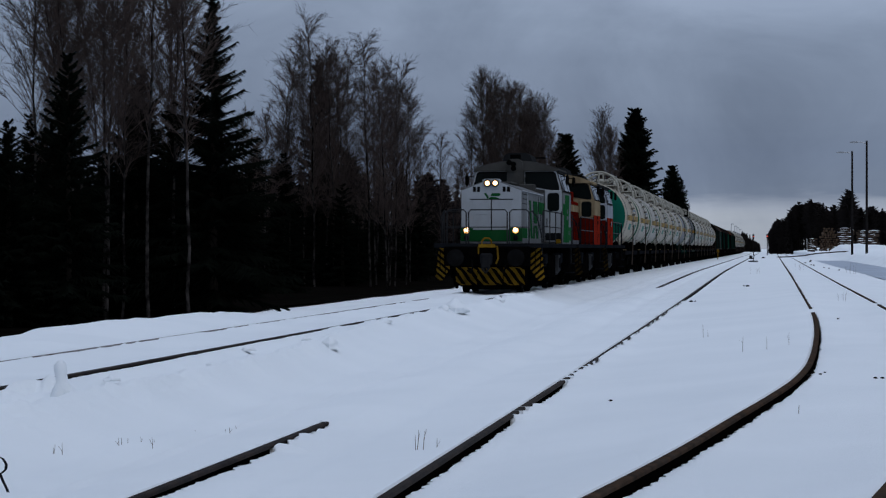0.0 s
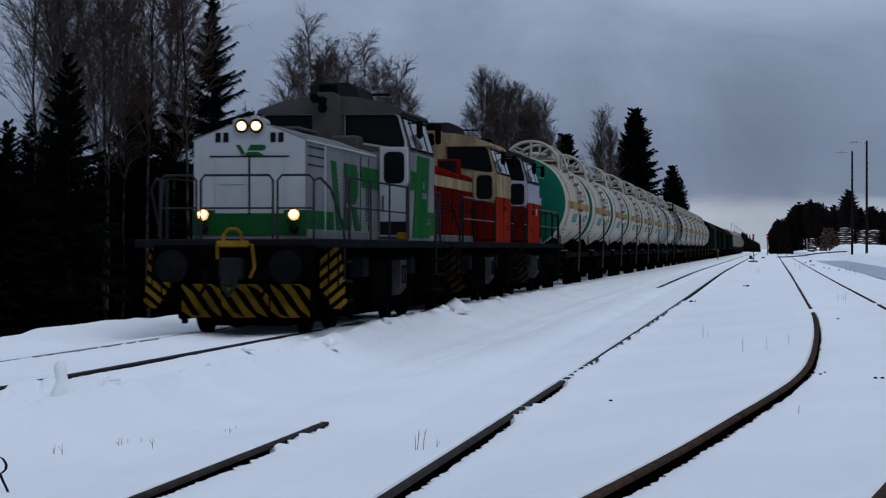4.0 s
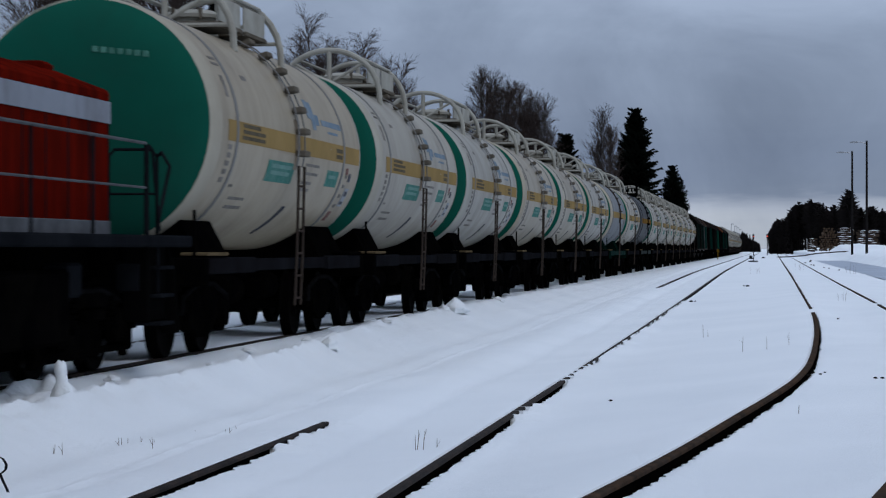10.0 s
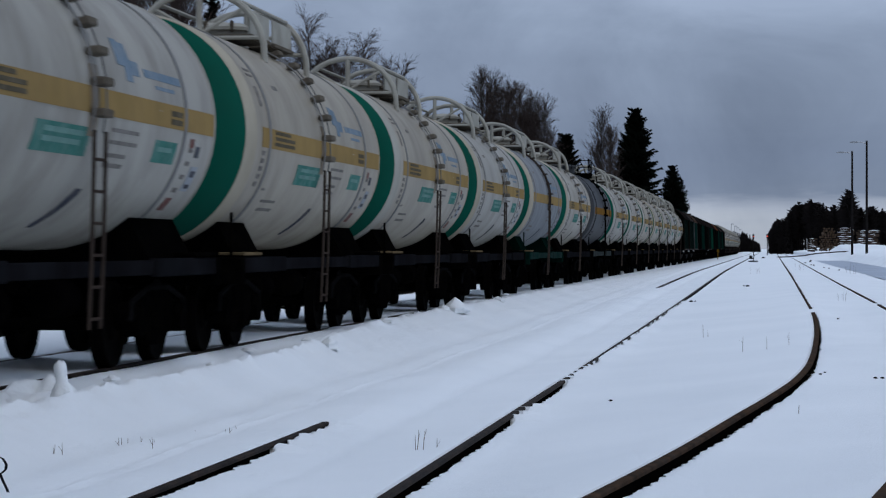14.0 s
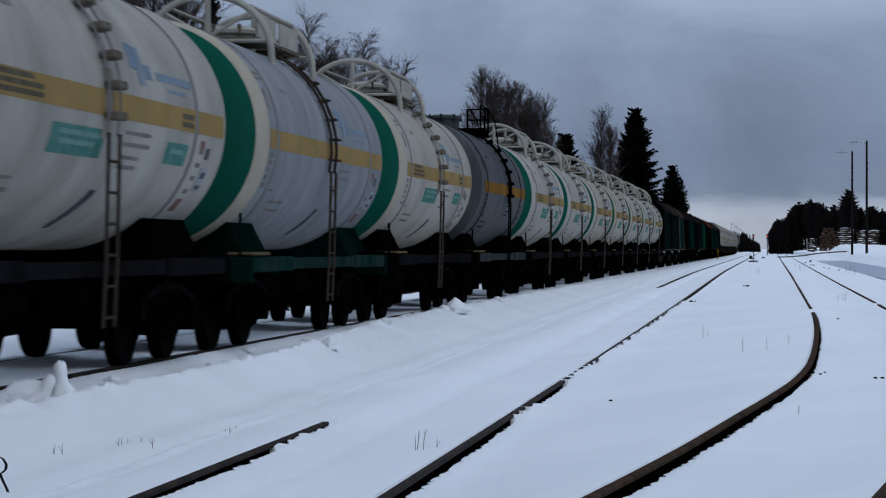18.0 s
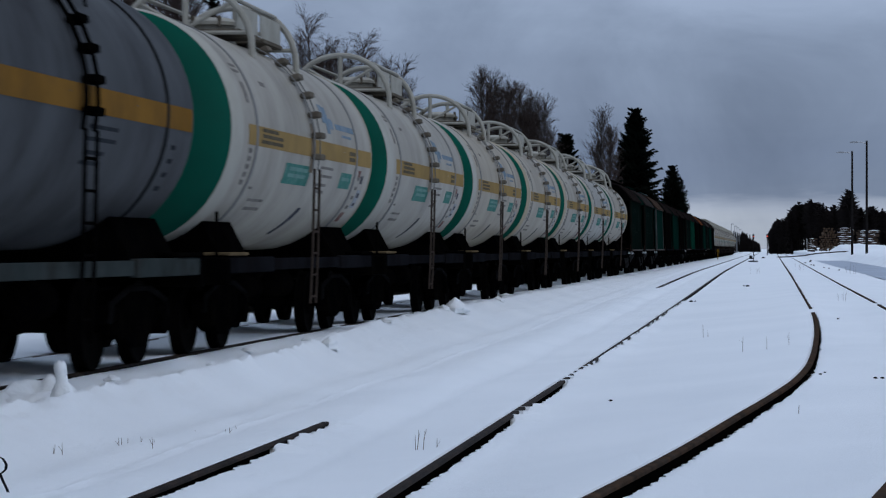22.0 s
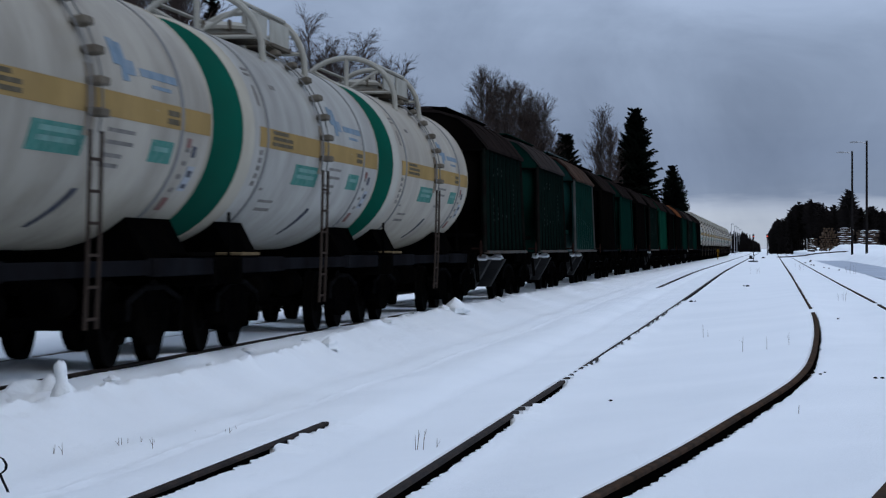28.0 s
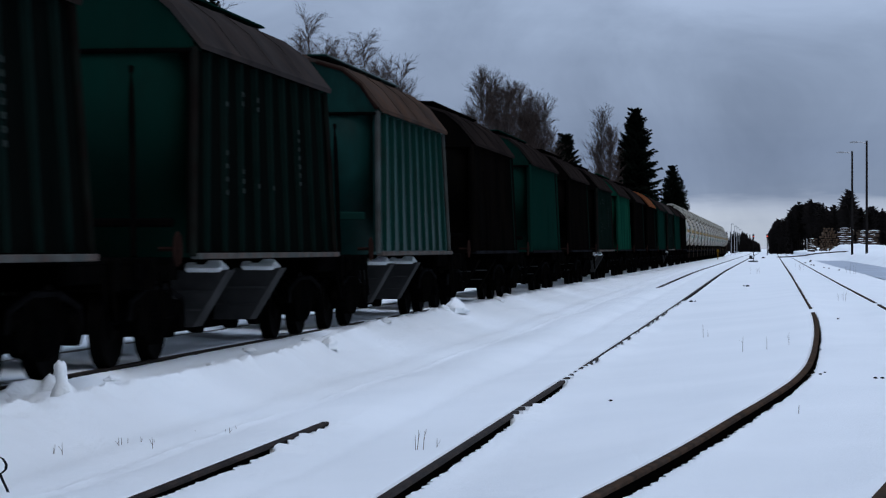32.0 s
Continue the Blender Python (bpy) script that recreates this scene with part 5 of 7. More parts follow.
    for s in (-1, 1):
        part("headstock", MB().box(0, s * 5.75, 1.03, 2.9, 0.16, 0.34, 0.02), UNDER, ob)
        part("end_platform", MB().box(0, s * 5.1, 1.17, 2.7, 1.5, 0.06, 0.01), UNDER, ob)
        for sx in (-1, 1):
            part("side_sill", MB().box(1.3 * sx, s * 5.1, 1.05, 0.1, 1.6, 0.2, 0.02), UNDER, ob)
            part("footstep", MB().tube([(1.45 * sx, s * 5.5, 1.05), (1.5 * sx, s * 5.5, 0.55), (1.5 * sx, s * 5.15, 0.55), (1.45 * sx, s * 5.15, 1.05)], 0.022, 5), UNDER, ob)
        part("coupler", coupler_mesh(s).mesh("coupler", UNDER), None, ob).location = (0, s * 5.78, 0)
        part("brake_hose", hose(0.45, s * 5.85, s), BLACK, ob)
        bogie(ob, s * 4.35)
    part("brake_wheel", MB().lathe([(0.17, -0.02), (0.20, 0), (0.17, 0.02), (0.14, 0)], "x", 18, (1.52, -5.0, 1.3)).cyl((1.3, -5.0, 1.3), (1.54, -5.0, 1.3), 0.03, 6).box(1.52, -5.0, 1.3, 0.02, 0.34, 0.03).box(1.52, -5.0, 1.3, 0.02, 0.03, 0.34), RUST_D, ob, "rust red handbrake wheel")
    return ob


# shade of the side panels put into a near-black, with grime streaks
H_PANEL = mat("hopper_shaded_panel", (0.0016, 0.0026, 0.0023), 0.75, 0, 0.4, 1.5, 0.002, 8, (0.003, 0.003, 0.0026), 0.8, 1.3, 0.4)
POST_R = mat("rusty_corner_post", (0.007, 0.0054, 0.0047), 0.75, 0, 0.4, 2, 0, 8, (0.006, 0.014, 0.011), 0.8, 1.2)
POST_G = mat("worn_corner_post", (0.045, 0.052, 0.05), 0.7, 0, 0.35, 2, 0, 8, (0.03, 0.018, 0.012), 0.8, 1.6)
H_RIB_D = mat("hopper_rib_dark_green", (0.0036, 0.0102, 0.0086), 0.65, 0, 0.4, 2, 0, 8, (0.004, 0.005, 0.004), 0.9, 2)
H_RIB = mat("hopper_rib_green", (0.0048, 0.0255, 0.0205), 0.65, 0, 0.3, 2, 0, 8, (0.006, 0.010, 0.008), 0.9, 2)
INK_P = mat("pale_stencil", (0.022, 0.028, 0.026), 0.7, 0, 0.3, 9, 0, 9, (0.02, 0.03, 0.025), 0.8, 8)
RUST_D = mat("dark_rust", (0.014, 0.0075, 0.006), 0.8, 0, 0.3, 3)
CHUTE = mat("chute_grey", (0.040, 0.040, 0.040), 0.7, 0, 0.3, 2)
SILL_R = mat("flange_weathered", (0.06, 0.066, 0.063), 0.7, 0, 0.35, 2.5, 0, 9, (0.12, 0.05, 0.03), 0.6, 3)
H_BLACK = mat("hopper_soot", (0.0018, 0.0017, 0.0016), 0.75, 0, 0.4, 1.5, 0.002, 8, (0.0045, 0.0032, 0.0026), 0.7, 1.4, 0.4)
H_DGREEN = mat("hopper_dark_green", (0.0022, 0.0180, 0.0132), 0.5, 0, 0.35, 1.2, 0.002, 8, (0.003, 0.003, 0.0027), 0.75, 1.2, 0.4)
H_GREEN = mat("hopper_green", (0.0044, 0.0300, 0.0262), 0.42, 0, 0.3, 1.2, 0.002, 8, (0.004, 0.006, 0.005), 0.85, 1.1, 0.4, spec=0.03)
H_BRIGHT = mat("hopper_bright_green", (0.0025, 0.027, 0.017), 0.6, 0, 0.2, 1.2, 0.002, 8, (0.01, 0.05, 0.03), 0.7, 1.2, 0.4)
ROOF_SOOT = mat("roof_soot_brown", (0.0125, 0.0100, 0.0094), 0.75, 0, 0.3, 1.0, 0.002, 12, (0.02, 0.0135, 0.0105), 0.5, 1.0)
ROOF_RUSTY = mat("roof_rusty_brown", (0.040, 0.030, 0.0255), 0.75, 0, 0.35, 1.0, 0.002, 12, (0.075, 0.040, 0.024), 0.8, 1.3)
ROOF_BROWN = mat("roof_weathered_brown", (0.030, 0.0265, 0.0255), 0.72, 0, 0.3, 1.0, 0.002, 12, (0.045, 0.033, 0.028), 0.7, 1.6)
HOPPER0 = 315.5
hop = {
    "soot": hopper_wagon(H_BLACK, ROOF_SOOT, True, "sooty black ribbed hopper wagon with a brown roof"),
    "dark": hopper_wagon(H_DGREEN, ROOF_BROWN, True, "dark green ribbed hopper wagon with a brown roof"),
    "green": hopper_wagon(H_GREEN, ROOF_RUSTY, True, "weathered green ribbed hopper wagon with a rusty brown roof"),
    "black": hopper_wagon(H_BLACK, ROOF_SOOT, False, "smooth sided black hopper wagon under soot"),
    "plain": hopper_wagon(H_DGREEN, ROOF_SOOT, False, "smooth sided dark green hopper wagon"),
    "bright": hopper_wagon(H_BRIGHT, ROOF_SOOT, False, "bright green hopper wagon among sooty ones"),
    "rusty": hopper_wagon(H_BLACK, RUST, False, "black hopper wagon with a bright rusty roof"),
}
used = set()
for i, k in enumerate(("soot", "dark", "green", "black", "plain", "black", "soot", "bright", "black", "rusty", "plain", "dark", "plain", "black")):
    y = HOPPER0 + 12.92 * i
    if k in used:
        CARS.append((copy_thing(hop[k], pose(XC, y, 0)), y))
    else:
        used.add(k)
        CARS.append((hop[k], y))
TAIL0 = HOPPER0 + 12.92 * 13 + 6.46 + 6.01
far = tank_wagon("far", "white tank wagon far back in the train")
for i in range(17):
    y = TAIL0 + 12.02 * i
    CARS.append((copy_thing(far, pose(XC, y, 0)) if i else far, y))

# ---------------- locomotives ----------------


def striped_panel(ob, cx, cy, z0, z1, w, name, slant, th=0.05, face=-1, paint=None, step=0.17):
    """A black plate with slanting yellow bars across its front."""
    paint = paint or YELLOW
    part(name, MB().box(cx, cy, (z0 + z1) / 2, w, th, z1 - z0, 0.008), BLACK, ob)
    mb = MB()
    n = int((z1 - z0 + w) / step) + 2
    y = cy + face * (th / 2 + 0.005)
    for k in range(-1, n):
        a = z0 + k * step
        poly = []
        for u in (0, 0.25, 0.5, 0.75, 1.0):
            zz = a + slant * (u - 0.5) * w
            poly.append((u, zz))
        lo = [(cx - w / 2 + w * u, min(z1, max(z0, zz))) for u, zz in poly]
        hi = [(cx - w / 2 + w * u, min(z1, max(z0, zz + step * 0.48))) for u, zz in poly]
        for (p, q, r, s2) in zip(lo, lo[1:], hi[1:], hi):
            if abs(p[1] - s2[1]) + abs(q[1] - r[1]) > 0.02:
                mb.v.extend([(p[0], y, p[1]), (q[0], y, q[1]), (r[0], y, r[1]), (s2[0], y, s2[1]), (p[0], y + 0.004, p[1]), (q[0], y + 0.004, q[1]), (r[0], y + 0.004, r[1]), (s2[0], y + 0.004, s2[1])])
                m = len(mb.v) - 8
                mb.f.extend([(m, m + 1, m + 2, m + 3), (m + 7, m + 6, m + 5, m + 4), (m, m + 4, m + 5, m + 1), (m + 2, m + 6, m + 7, m + 3), (m + 1, m + 5, m + 6, m + 2), (m, m + 3, m + 7, m + 4)])
    part("warning_stripes", mb, paint, ob, "yellow slanting stripes")


def rounded(cx, cz, w, h, r):
    """A rectangle with rounded corners, as a polygon across and up."""
    out = []
    for x, z, a0 in ((cx + w / 2 - r, cz + h / 2 - r, 0), (cx - w / 2 + r, cz + h / 2 - r, 90), (cx - w / 2 + r, cz - h / 2 + r, 180), (cx + w / 2 - r, cz - h / 2 + r, 270)):
        for k in range(5):
            a = radians(a0 + 22.5 * k)
            out.append((x + r * math.cos(a), z + r * math.sin(a)))
    return out


def striped_shield(ob, shape, y, face, slant, paint):
    """A cut out shield before the steps; slanting yellow bars, broken by two dark slots, across its front."""
    part("step_shield", MB().prism(shape, "y", y - 0.02, y + 0.02), BLACK, ob)
    if paint is None:
        return
    xs = [q[0] for q in shape]
    x0, x1 = min(xs), max(xs)

    def span(x):
        zs = []
        for (ax, az), (bx, bz) in zip(shape, shape[1:] + shape[:1]):
            if min(ax, bx) <= x <= max(ax, bx) and abs(ax - bx) > 1e-6:
                zs.append(az + (bz - az) * (x - ax) / (bx - ax))
        return min(zs), max(zs)
    mb = MB()
    step, n = 0.185, 14
    f0, f1 = y + face * 0.022, y + face * 0.027
    for c in range(n):
        a, b = x0 + (x1 - x0) * (c + 0.02) / n, x0 + (x1 - x0) * (c + 0.98) / n
        lo, hi = span((a + b) / 2)
        for k in range(-6, 14):
            za, zb = 0.3 + k * step + slant * (a - x0), 0.3 + k * step + slant * (b - x0)
            if c in (4, 9) and 0.6 < za < 1.15:
                continue
            q = [(a, max(lo, min(hi, za))), (b, max(lo, min(hi, zb))), (b, max(lo, min(hi, zb + 0.095))), (a, max(lo, min(hi, za + 0.095)))]
            if q[3][1] - q[0][1] + q[2][1] - q[1][1] > 0.03:
                mb.add([(u, f0, v) for u, v in q] + [(u, f1, v) for u, v in q], [(0, 1, 2, 3), (7, 6, 5, 4), (0, 4, 5, 1), (2, 6, 7, 3), (1, 5, 6, 2), (0, 3, 7, 4)])
    part("warning_stripes", mb, paint, ob, "yellow slanting stripes")


def loco(style, label):
    ob = thing("diesel_locomotive", label, "locomotive", WAGON_GROUP)
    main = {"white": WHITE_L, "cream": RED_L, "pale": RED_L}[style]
    upper = {"white": WHITE_L, "cream": CREAM_L, "pale": PALE_L}[style]
    cabtop = {"white": ROOF_G, "cream": CREAM_L, "pale": ROOF_G}[style]
    roofm = {"white": ROOF_G, "cream": CREAM_L, "pale": ROOF_D}[style]
    band = {"white": None, "cream": CREAM_L, "pale": PALE_L}[style]
    # red locomotives: level rails get their lit tone by colour, posts a darker one
    hr = HANDRAIL if style == "white" else HANDRAIL_L
    sr = HANDRAIL if style == "white" else DGREY
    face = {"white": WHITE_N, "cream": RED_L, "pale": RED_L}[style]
    HW = 0.89
    C0, C1 = 1.62, 4.75
    part("footplate", MB().box(0, 0.05, 1.385, 3.1, 12.8, 0.13, 0.02), DGREY, ob)
    part("underframe", MB().box(0, 0.05, 1.1, 1.5, 12.5, 0.5, 0.03), UNDER, ob)
    # hoods

    def hood(y0, y1, nm):
        prof = [(-HW, 1.45), (HW, 1.45), (HW, 2.99), (HW - 0.03, 3.03), (0.3, 3.24), (0.1, 3.29), (-0.1, 3.29), (-0.3, 3.24), (-HW + 0.03, 3.03), (-HW, 2.99)]
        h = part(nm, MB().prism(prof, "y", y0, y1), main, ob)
        for sx in (-1, 1):
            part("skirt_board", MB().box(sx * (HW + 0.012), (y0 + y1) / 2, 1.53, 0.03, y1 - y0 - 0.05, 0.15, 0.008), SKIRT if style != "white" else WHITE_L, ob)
        n = max(2, int((y1 - y0) / 0.72))
        joints = [y0 + 0.04 + (y1 - y0 - 0.08) * k / n for k in range(n + 1)]
        if style == "white" and n > 5:
            joints = [-3.67, -0.3, 0.55]
            for sx in (-1, 1):
                for z in (2.62, 2.76, 2.90):
                    part("nose_louvre", MB().box(sx * (HW + 0.008), -4.45, z, 0.02, 1.3, 0.016, 0.003), DGREY, ob)
                part("corner_moulding", MB().box(sx * (HW + 0.012), -3.72, 2.25, 0.03, 0.06, 1.5, 0.008), WHITE_N, ob)
                part("hood_gutter", MB().box(sx * (HW + 0.015), -2.0, 2.985, 0.04, 6.4, 0.03, 0.008), WHITE_N, ob)
        for y in joints:
            for sx in (-1, 1):
                part("door_joint", MB().box(sx * (HW + 0.004), y, 2.27, 0.02, 0.014, 1.3, 0.003), DGREY, ob)
        for k in range(n):
            y = y0 + (y1 - y0) * (k + 0.5) / n
            if style == "white":
                if k in (4, 5, 7) and n > 5:
                    for j in range(16):
                        part("louvre_slat", MB().box(HW + 0.012, y - 0.05, 1.80 + 0.055 * j, 0.02, 0.36, 0.014, 0.003), HANDRAIL, ob)
            elif 0 < k < n - 1:
                for j in range(9):
                    part("louvre_slat", MB().box(HW + 0.012, y, 1.95 + 0.085 * j, 0.03, 0.42, 0.035, 0.006, ry=25), main, ob)
            if style != "white":
                part("door_latch", MB().box(HW + 0.02, y + 0.24, 2.2, 0.03, 0.05, 0.14, 0.01), DGREY, ob)
        return h
    hood(-5.25, C0, "long_hood")
    hood(C1, 5.75, "short_hood")
    if band:
        for sx in (-1, 1):
            for a, b in ((-5.26, C0), (C1, 5.76)):
                part("colour_band", MB().box(sx * (HW + 0.006), (a + b) / 2, 2.78, 0.02, b - a, 0.24, 0.004), band, ob)
        for y in (-5.256, 5.756):
            part("colour_band", MB().box(0, y, 2.78, 2 * HW, 0.02, 0.24, 0.004), band, ob)
    else:
        for sx in (-1, 1):
            part("green_band", MB().box(sx * (HW + 0.006), -4.1, 1.71, 0.02, 2.34, 0.39, 0.004), GREEN_L, ob)
        part("green_band", MB().box(0, -5.256, 1.71, 2 * HW + 0.02, 0.02, 0.39, 0.004), GREEN_L, ob)
        # green painted shapes along the hood
        for x in (HW + 0.007, -HW - 0.007):
            mb = MB()
            for poly in ([(-3.15, 2.75), (-2.72, 2.75), (-2.1, 1.5), (-2.55, 1.5)], [(-1.95, 2.75), (-0.75, 2.75), (-0.58, 2.6), (-0.58, 2.25), (-0.8, 2.08), (-1.62, 2.08)],
                         [(-1.75, 2.0), (-1.35, 2.0), (-1.6, 1.5), (-2.0, 1.5)], [(-1.2, 2.0), (-0.72, 2.0), (-0.2, 1.5), (-0.72, 1.5)], [(-0.3, 2.75), (1.6, 2.75), (1.6, 2.38), (-0.1, 2.38)]):
                mb.prism([(p[0], p[1]) for p in poly], "x", x - 0.006, x + 0.009)
            part("painted_shape", mb, GREEN_L, ob, "broad green painted strokes")
        mb = MB()
        for poly in ([(-0.22, 2.92), (-0.15, 2.92), (-0.07, 2.79), (-0.12, 2.75)], [(-0.04, 2.83), (0.02, 2.92), (0.24, 2.92), (0.27, 2.87), (0.22, 2.83)], [(-0.09, 2.75), (-0.03, 2.81), (0.14, 2.81), (0.24, 2.75)]):
            mb.prism(poly, "y", -5.262, -5.25)
        part("painted_shape", mb, GREEN_L, ob)
    # nose details
    for y, s in ((-5.25, -1), (5.75, 1)):
        for x in (-0.28, 0.28):
            part("nose_door", MB().box(x, y + s * 0.012, 2.28, 0.53, 0.03, 0.86, 0.006), face, ob)
        part("nose_joint", MB().box(0, y + s * 0.02, 2.28, 0.018, 0.03, 0.9), RUBBER, ob)
        part("nose_panel", MB().box(-0.28, y + s * 0.03, 2.47, 0.4, 0.02, 0.34, 0.005), face, ob)
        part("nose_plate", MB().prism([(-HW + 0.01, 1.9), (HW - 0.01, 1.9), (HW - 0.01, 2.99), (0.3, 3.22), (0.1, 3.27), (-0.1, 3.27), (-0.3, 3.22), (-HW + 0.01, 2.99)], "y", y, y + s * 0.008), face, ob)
        part("nose_lip", MB().box(0, y + s * 0.01, 2.74, 1.26, 0.03, 0.02), RUBBER, ob)
        lit = style == "white" and s < 0
        for x in (-0.115, 0.115):
            part("headlamp_bezel", MB().lathe([(0.095, y), (0.112, y + s * 0.05), (0.108, y + s * 0.08), (0.096, y + s * 0.07)], "y", 16, (x, 0, 3.21)), DGREY, ob)
            part("headlamp", MB().lathe([(0.098, y + s * 0.05), (0.07, y + s * 0.075), (0, y + s * 0.085)], "y", 16, (x, 0, 3.21)), LAMPGLOW if lit else GLASSD, ob)
            part("bulb", MB().lathe([(0.066, y + s * 0.07), (0.05, y + s * 0.09), (0, y + s * 0.1)], "y", 12, (x, 0, 3.21)), LAMPCORE if lit else GLASSD, ob)
        for x in (-0.72, 0.72):
            part("headlamp_bezel", MB().lathe([(0.09, y), (0.104, y + s * 0.1), (0.10, y + s * 0.12), (0.085, y + s * 0.1)], "y", 16, (x, 0, 1.83)), DGREY, ob)
            part("headlamp", MB().lathe([(0.092, y + s * 0.08), (0.085, y + s * 0.125), (0.055, y + s * 0.14), (0, y + s * 0.145)], "y", 16, (x, 0, 1.83)), LAMPGLOW if lit else GLASSD, ob)
            part("bulb", MB().lathe([(0.06, y + s * 0.14), (0.045, y + s * 0.16), (0, y + s * 0.165)], "y", 12, (x, 0, 1.84)), LAMPCORE if lit else GLASSD, ob)
            part("marker_lamp", MB().lathe([(0.07, y), (0.07, y + s * 0.1), (0.05, y + s * 0.12), (0, y + s * 0.125)], "y", 12, (x, 0, 1.62)), DGREY, ob)
        for x0 in (-0.50, -0.375, 0.375, 0.50):
            part("number_bar", MB().box(x0, y + s * 0.012, 3.035, 0.085, 0.02, 0.15, 0.004), RUBBER, ob)
    part("nose_cowl", MB().prism([(-0.26, 3.12), (0.26, 3.12), (0.26, 3.30), (0.2, 3.34), (-0.2, 3.34), (-0.26, 3.30)], "y", -5.262, -4.95), face, ob)
    part("hood_hatch", MB().box(0, -2.2, 3.29, 0.7, 1.6, 0.06, 0.02), ROOF_G if style == "white" else main, ob)
    if style == "white":
        part("hood_box", MB().box(0.42, 1.05, 3.2, 0.5, 0.55, 0.3, 0.04), ROOF_G, ob)
    else:
        part("hood_box", MB().box(0.58, -0.2, 3.2, 0.5, 0.55, 0.40, 0.03), main, ob)
        part("hood_grille", MB().box(0.58, -0.485, 3.2, 0.40, 0.03, 0.30, 0.01), RUBBER, ob)
    # cab: walls lean in above the sill
    low = [(-1.5, 1.45), (1.5, 1.45), (1.5, 3.08), (-1.5, 3.08)]
    cabm = {"white": WHITE_L, "cream": RED_CAB, "pale": RED_CAB}[style]
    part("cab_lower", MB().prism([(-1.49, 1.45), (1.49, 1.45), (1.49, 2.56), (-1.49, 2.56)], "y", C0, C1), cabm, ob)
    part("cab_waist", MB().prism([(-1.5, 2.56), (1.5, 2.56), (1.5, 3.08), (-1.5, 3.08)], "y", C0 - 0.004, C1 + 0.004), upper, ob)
    wi = 1.29
    up = [(-1.5, 3.08), (1.5, 3.08), (wi, 3.80), (-wi, 3.80)]
    part("cab_upper", MB().prism(up, "y", C0 + 0.0, C1), cabtop, ob)
    rf = [(-wi - 0.07, 3.78), (wi + 0.07, 3.78), (wi + 0.05, 3.86), (0.95, 4.0), (0.5, 4.09), (0, 4.12), (-0.5, 4.09), (-0.95, 4.0), (-wi - 0.05, 3.86)]
    part("cab_roof", MB().prism(rf, "y", C0 - 0.10, C1 + 0.12), roofm, ob)
    for y, s in ((C0, -1), (C1, 1)):
        for sx in (-1, 1):
            # end windows beside the exhaust casing
            gl = [(sx * 0.34, 3.33), (sx * 1.26, 3.185), (sx * 1.33, 3.19), (sx * 1.355, 3.23), (sx * 1.35, 3.3), (sx * 1.25, 3.65), (sx * 1.22, 3.70), (sx * 1.16, 3.73), (sx * 0.36, 3.73), (sx * 0.31, 3.70), (sx * 0.30, 3.64), (sx * 0.30, 3.38)]
            part("window_trim", MB().prism([(sx * 0.27, 3.27), (sx * 1.44, 3.085), (sx * 1.43, 3.28), (sx * 1.30, 3.74), (sx * 1.22, 3.795), (sx * 0.27, 3.795)], "y", y, y + s * 0.012), {"white": WHITE_N, "cream": CREAM_L, "pale": PALE_L}[style], ob)
            part("window_rubber", MB().prism([(sx * 0.29, 3.31), (sx * 1.38, 3.13), (sx * 1.385, 3.28), (sx * 1.27, 3.71), (sx * 1.20, 3.765), (sx * 0.29, 3.765)], "y", y, y + s * 0.018), RUBBER, ob)
            part("window_pane", MB().prism(gl, "y", y + s * 0.01, y + s * 0.028), GLASSD, ob)
            # cab door on the walkway
            dm = {"white": WHITE_N, "cream": CREAM_L, "pale": PALE_L}[style]
            d = part("cab_door", MB().box(sx * 1.19, y + s * 0.02, 2.34 if style == "white" else 2.0, 0.54, 0.05, 1.66 if style == "white" else 0.98, 0.015), dm if style == "white" else RED_L, ob, "narrow walkway door")
            part("door_frame", MB().box(sx * 1.19, y + s * 0.035, 2.80, 0.54, 0.04, 0.70, 0.03), dm, d)
            part("door_rubber", MB().prism(rounded(sx * 1.20, 2.79, 0.38, 0.58, 0.10), "y", y + s * 0.03, y + s * 0.062), RUBBER, d)
            part("door_pane", MB().prism(rounded(sx * 1.20, 2.79, 0.33, 0.53, 0.08), "y", y + s * 0.05, y + s * 0.068), GLASSD, d)
            if style == "white":
                part("door_kick", MB().box(sx * 1.19, y + s * 0.05, 1.68, 0.5, 0.02, 0.24, 0.005), DGREY, d)
            part("door_grip", MB().tube([(sx * 1.0, y + s * 0.04, 2.0), (sx * 1.0, y + s * 0.09, 2.02), (sx * 1.0, y + s * 0.09, 2.25), (sx * 1.0, y + s * 0.04, 2.27)], 0.014, 5), DGREY, d)
            part("side_grab", MB().tube([(sx * 1.47, y + s * 0.06, 1.5), (sx * 1.47, y + s * 0.1, 1.6), (sx * 1.47, y + s * 0.1, 2.45), (sx * 1.47, y + s * 0.06, 2.5)], 0.016, 5), sr, ob)
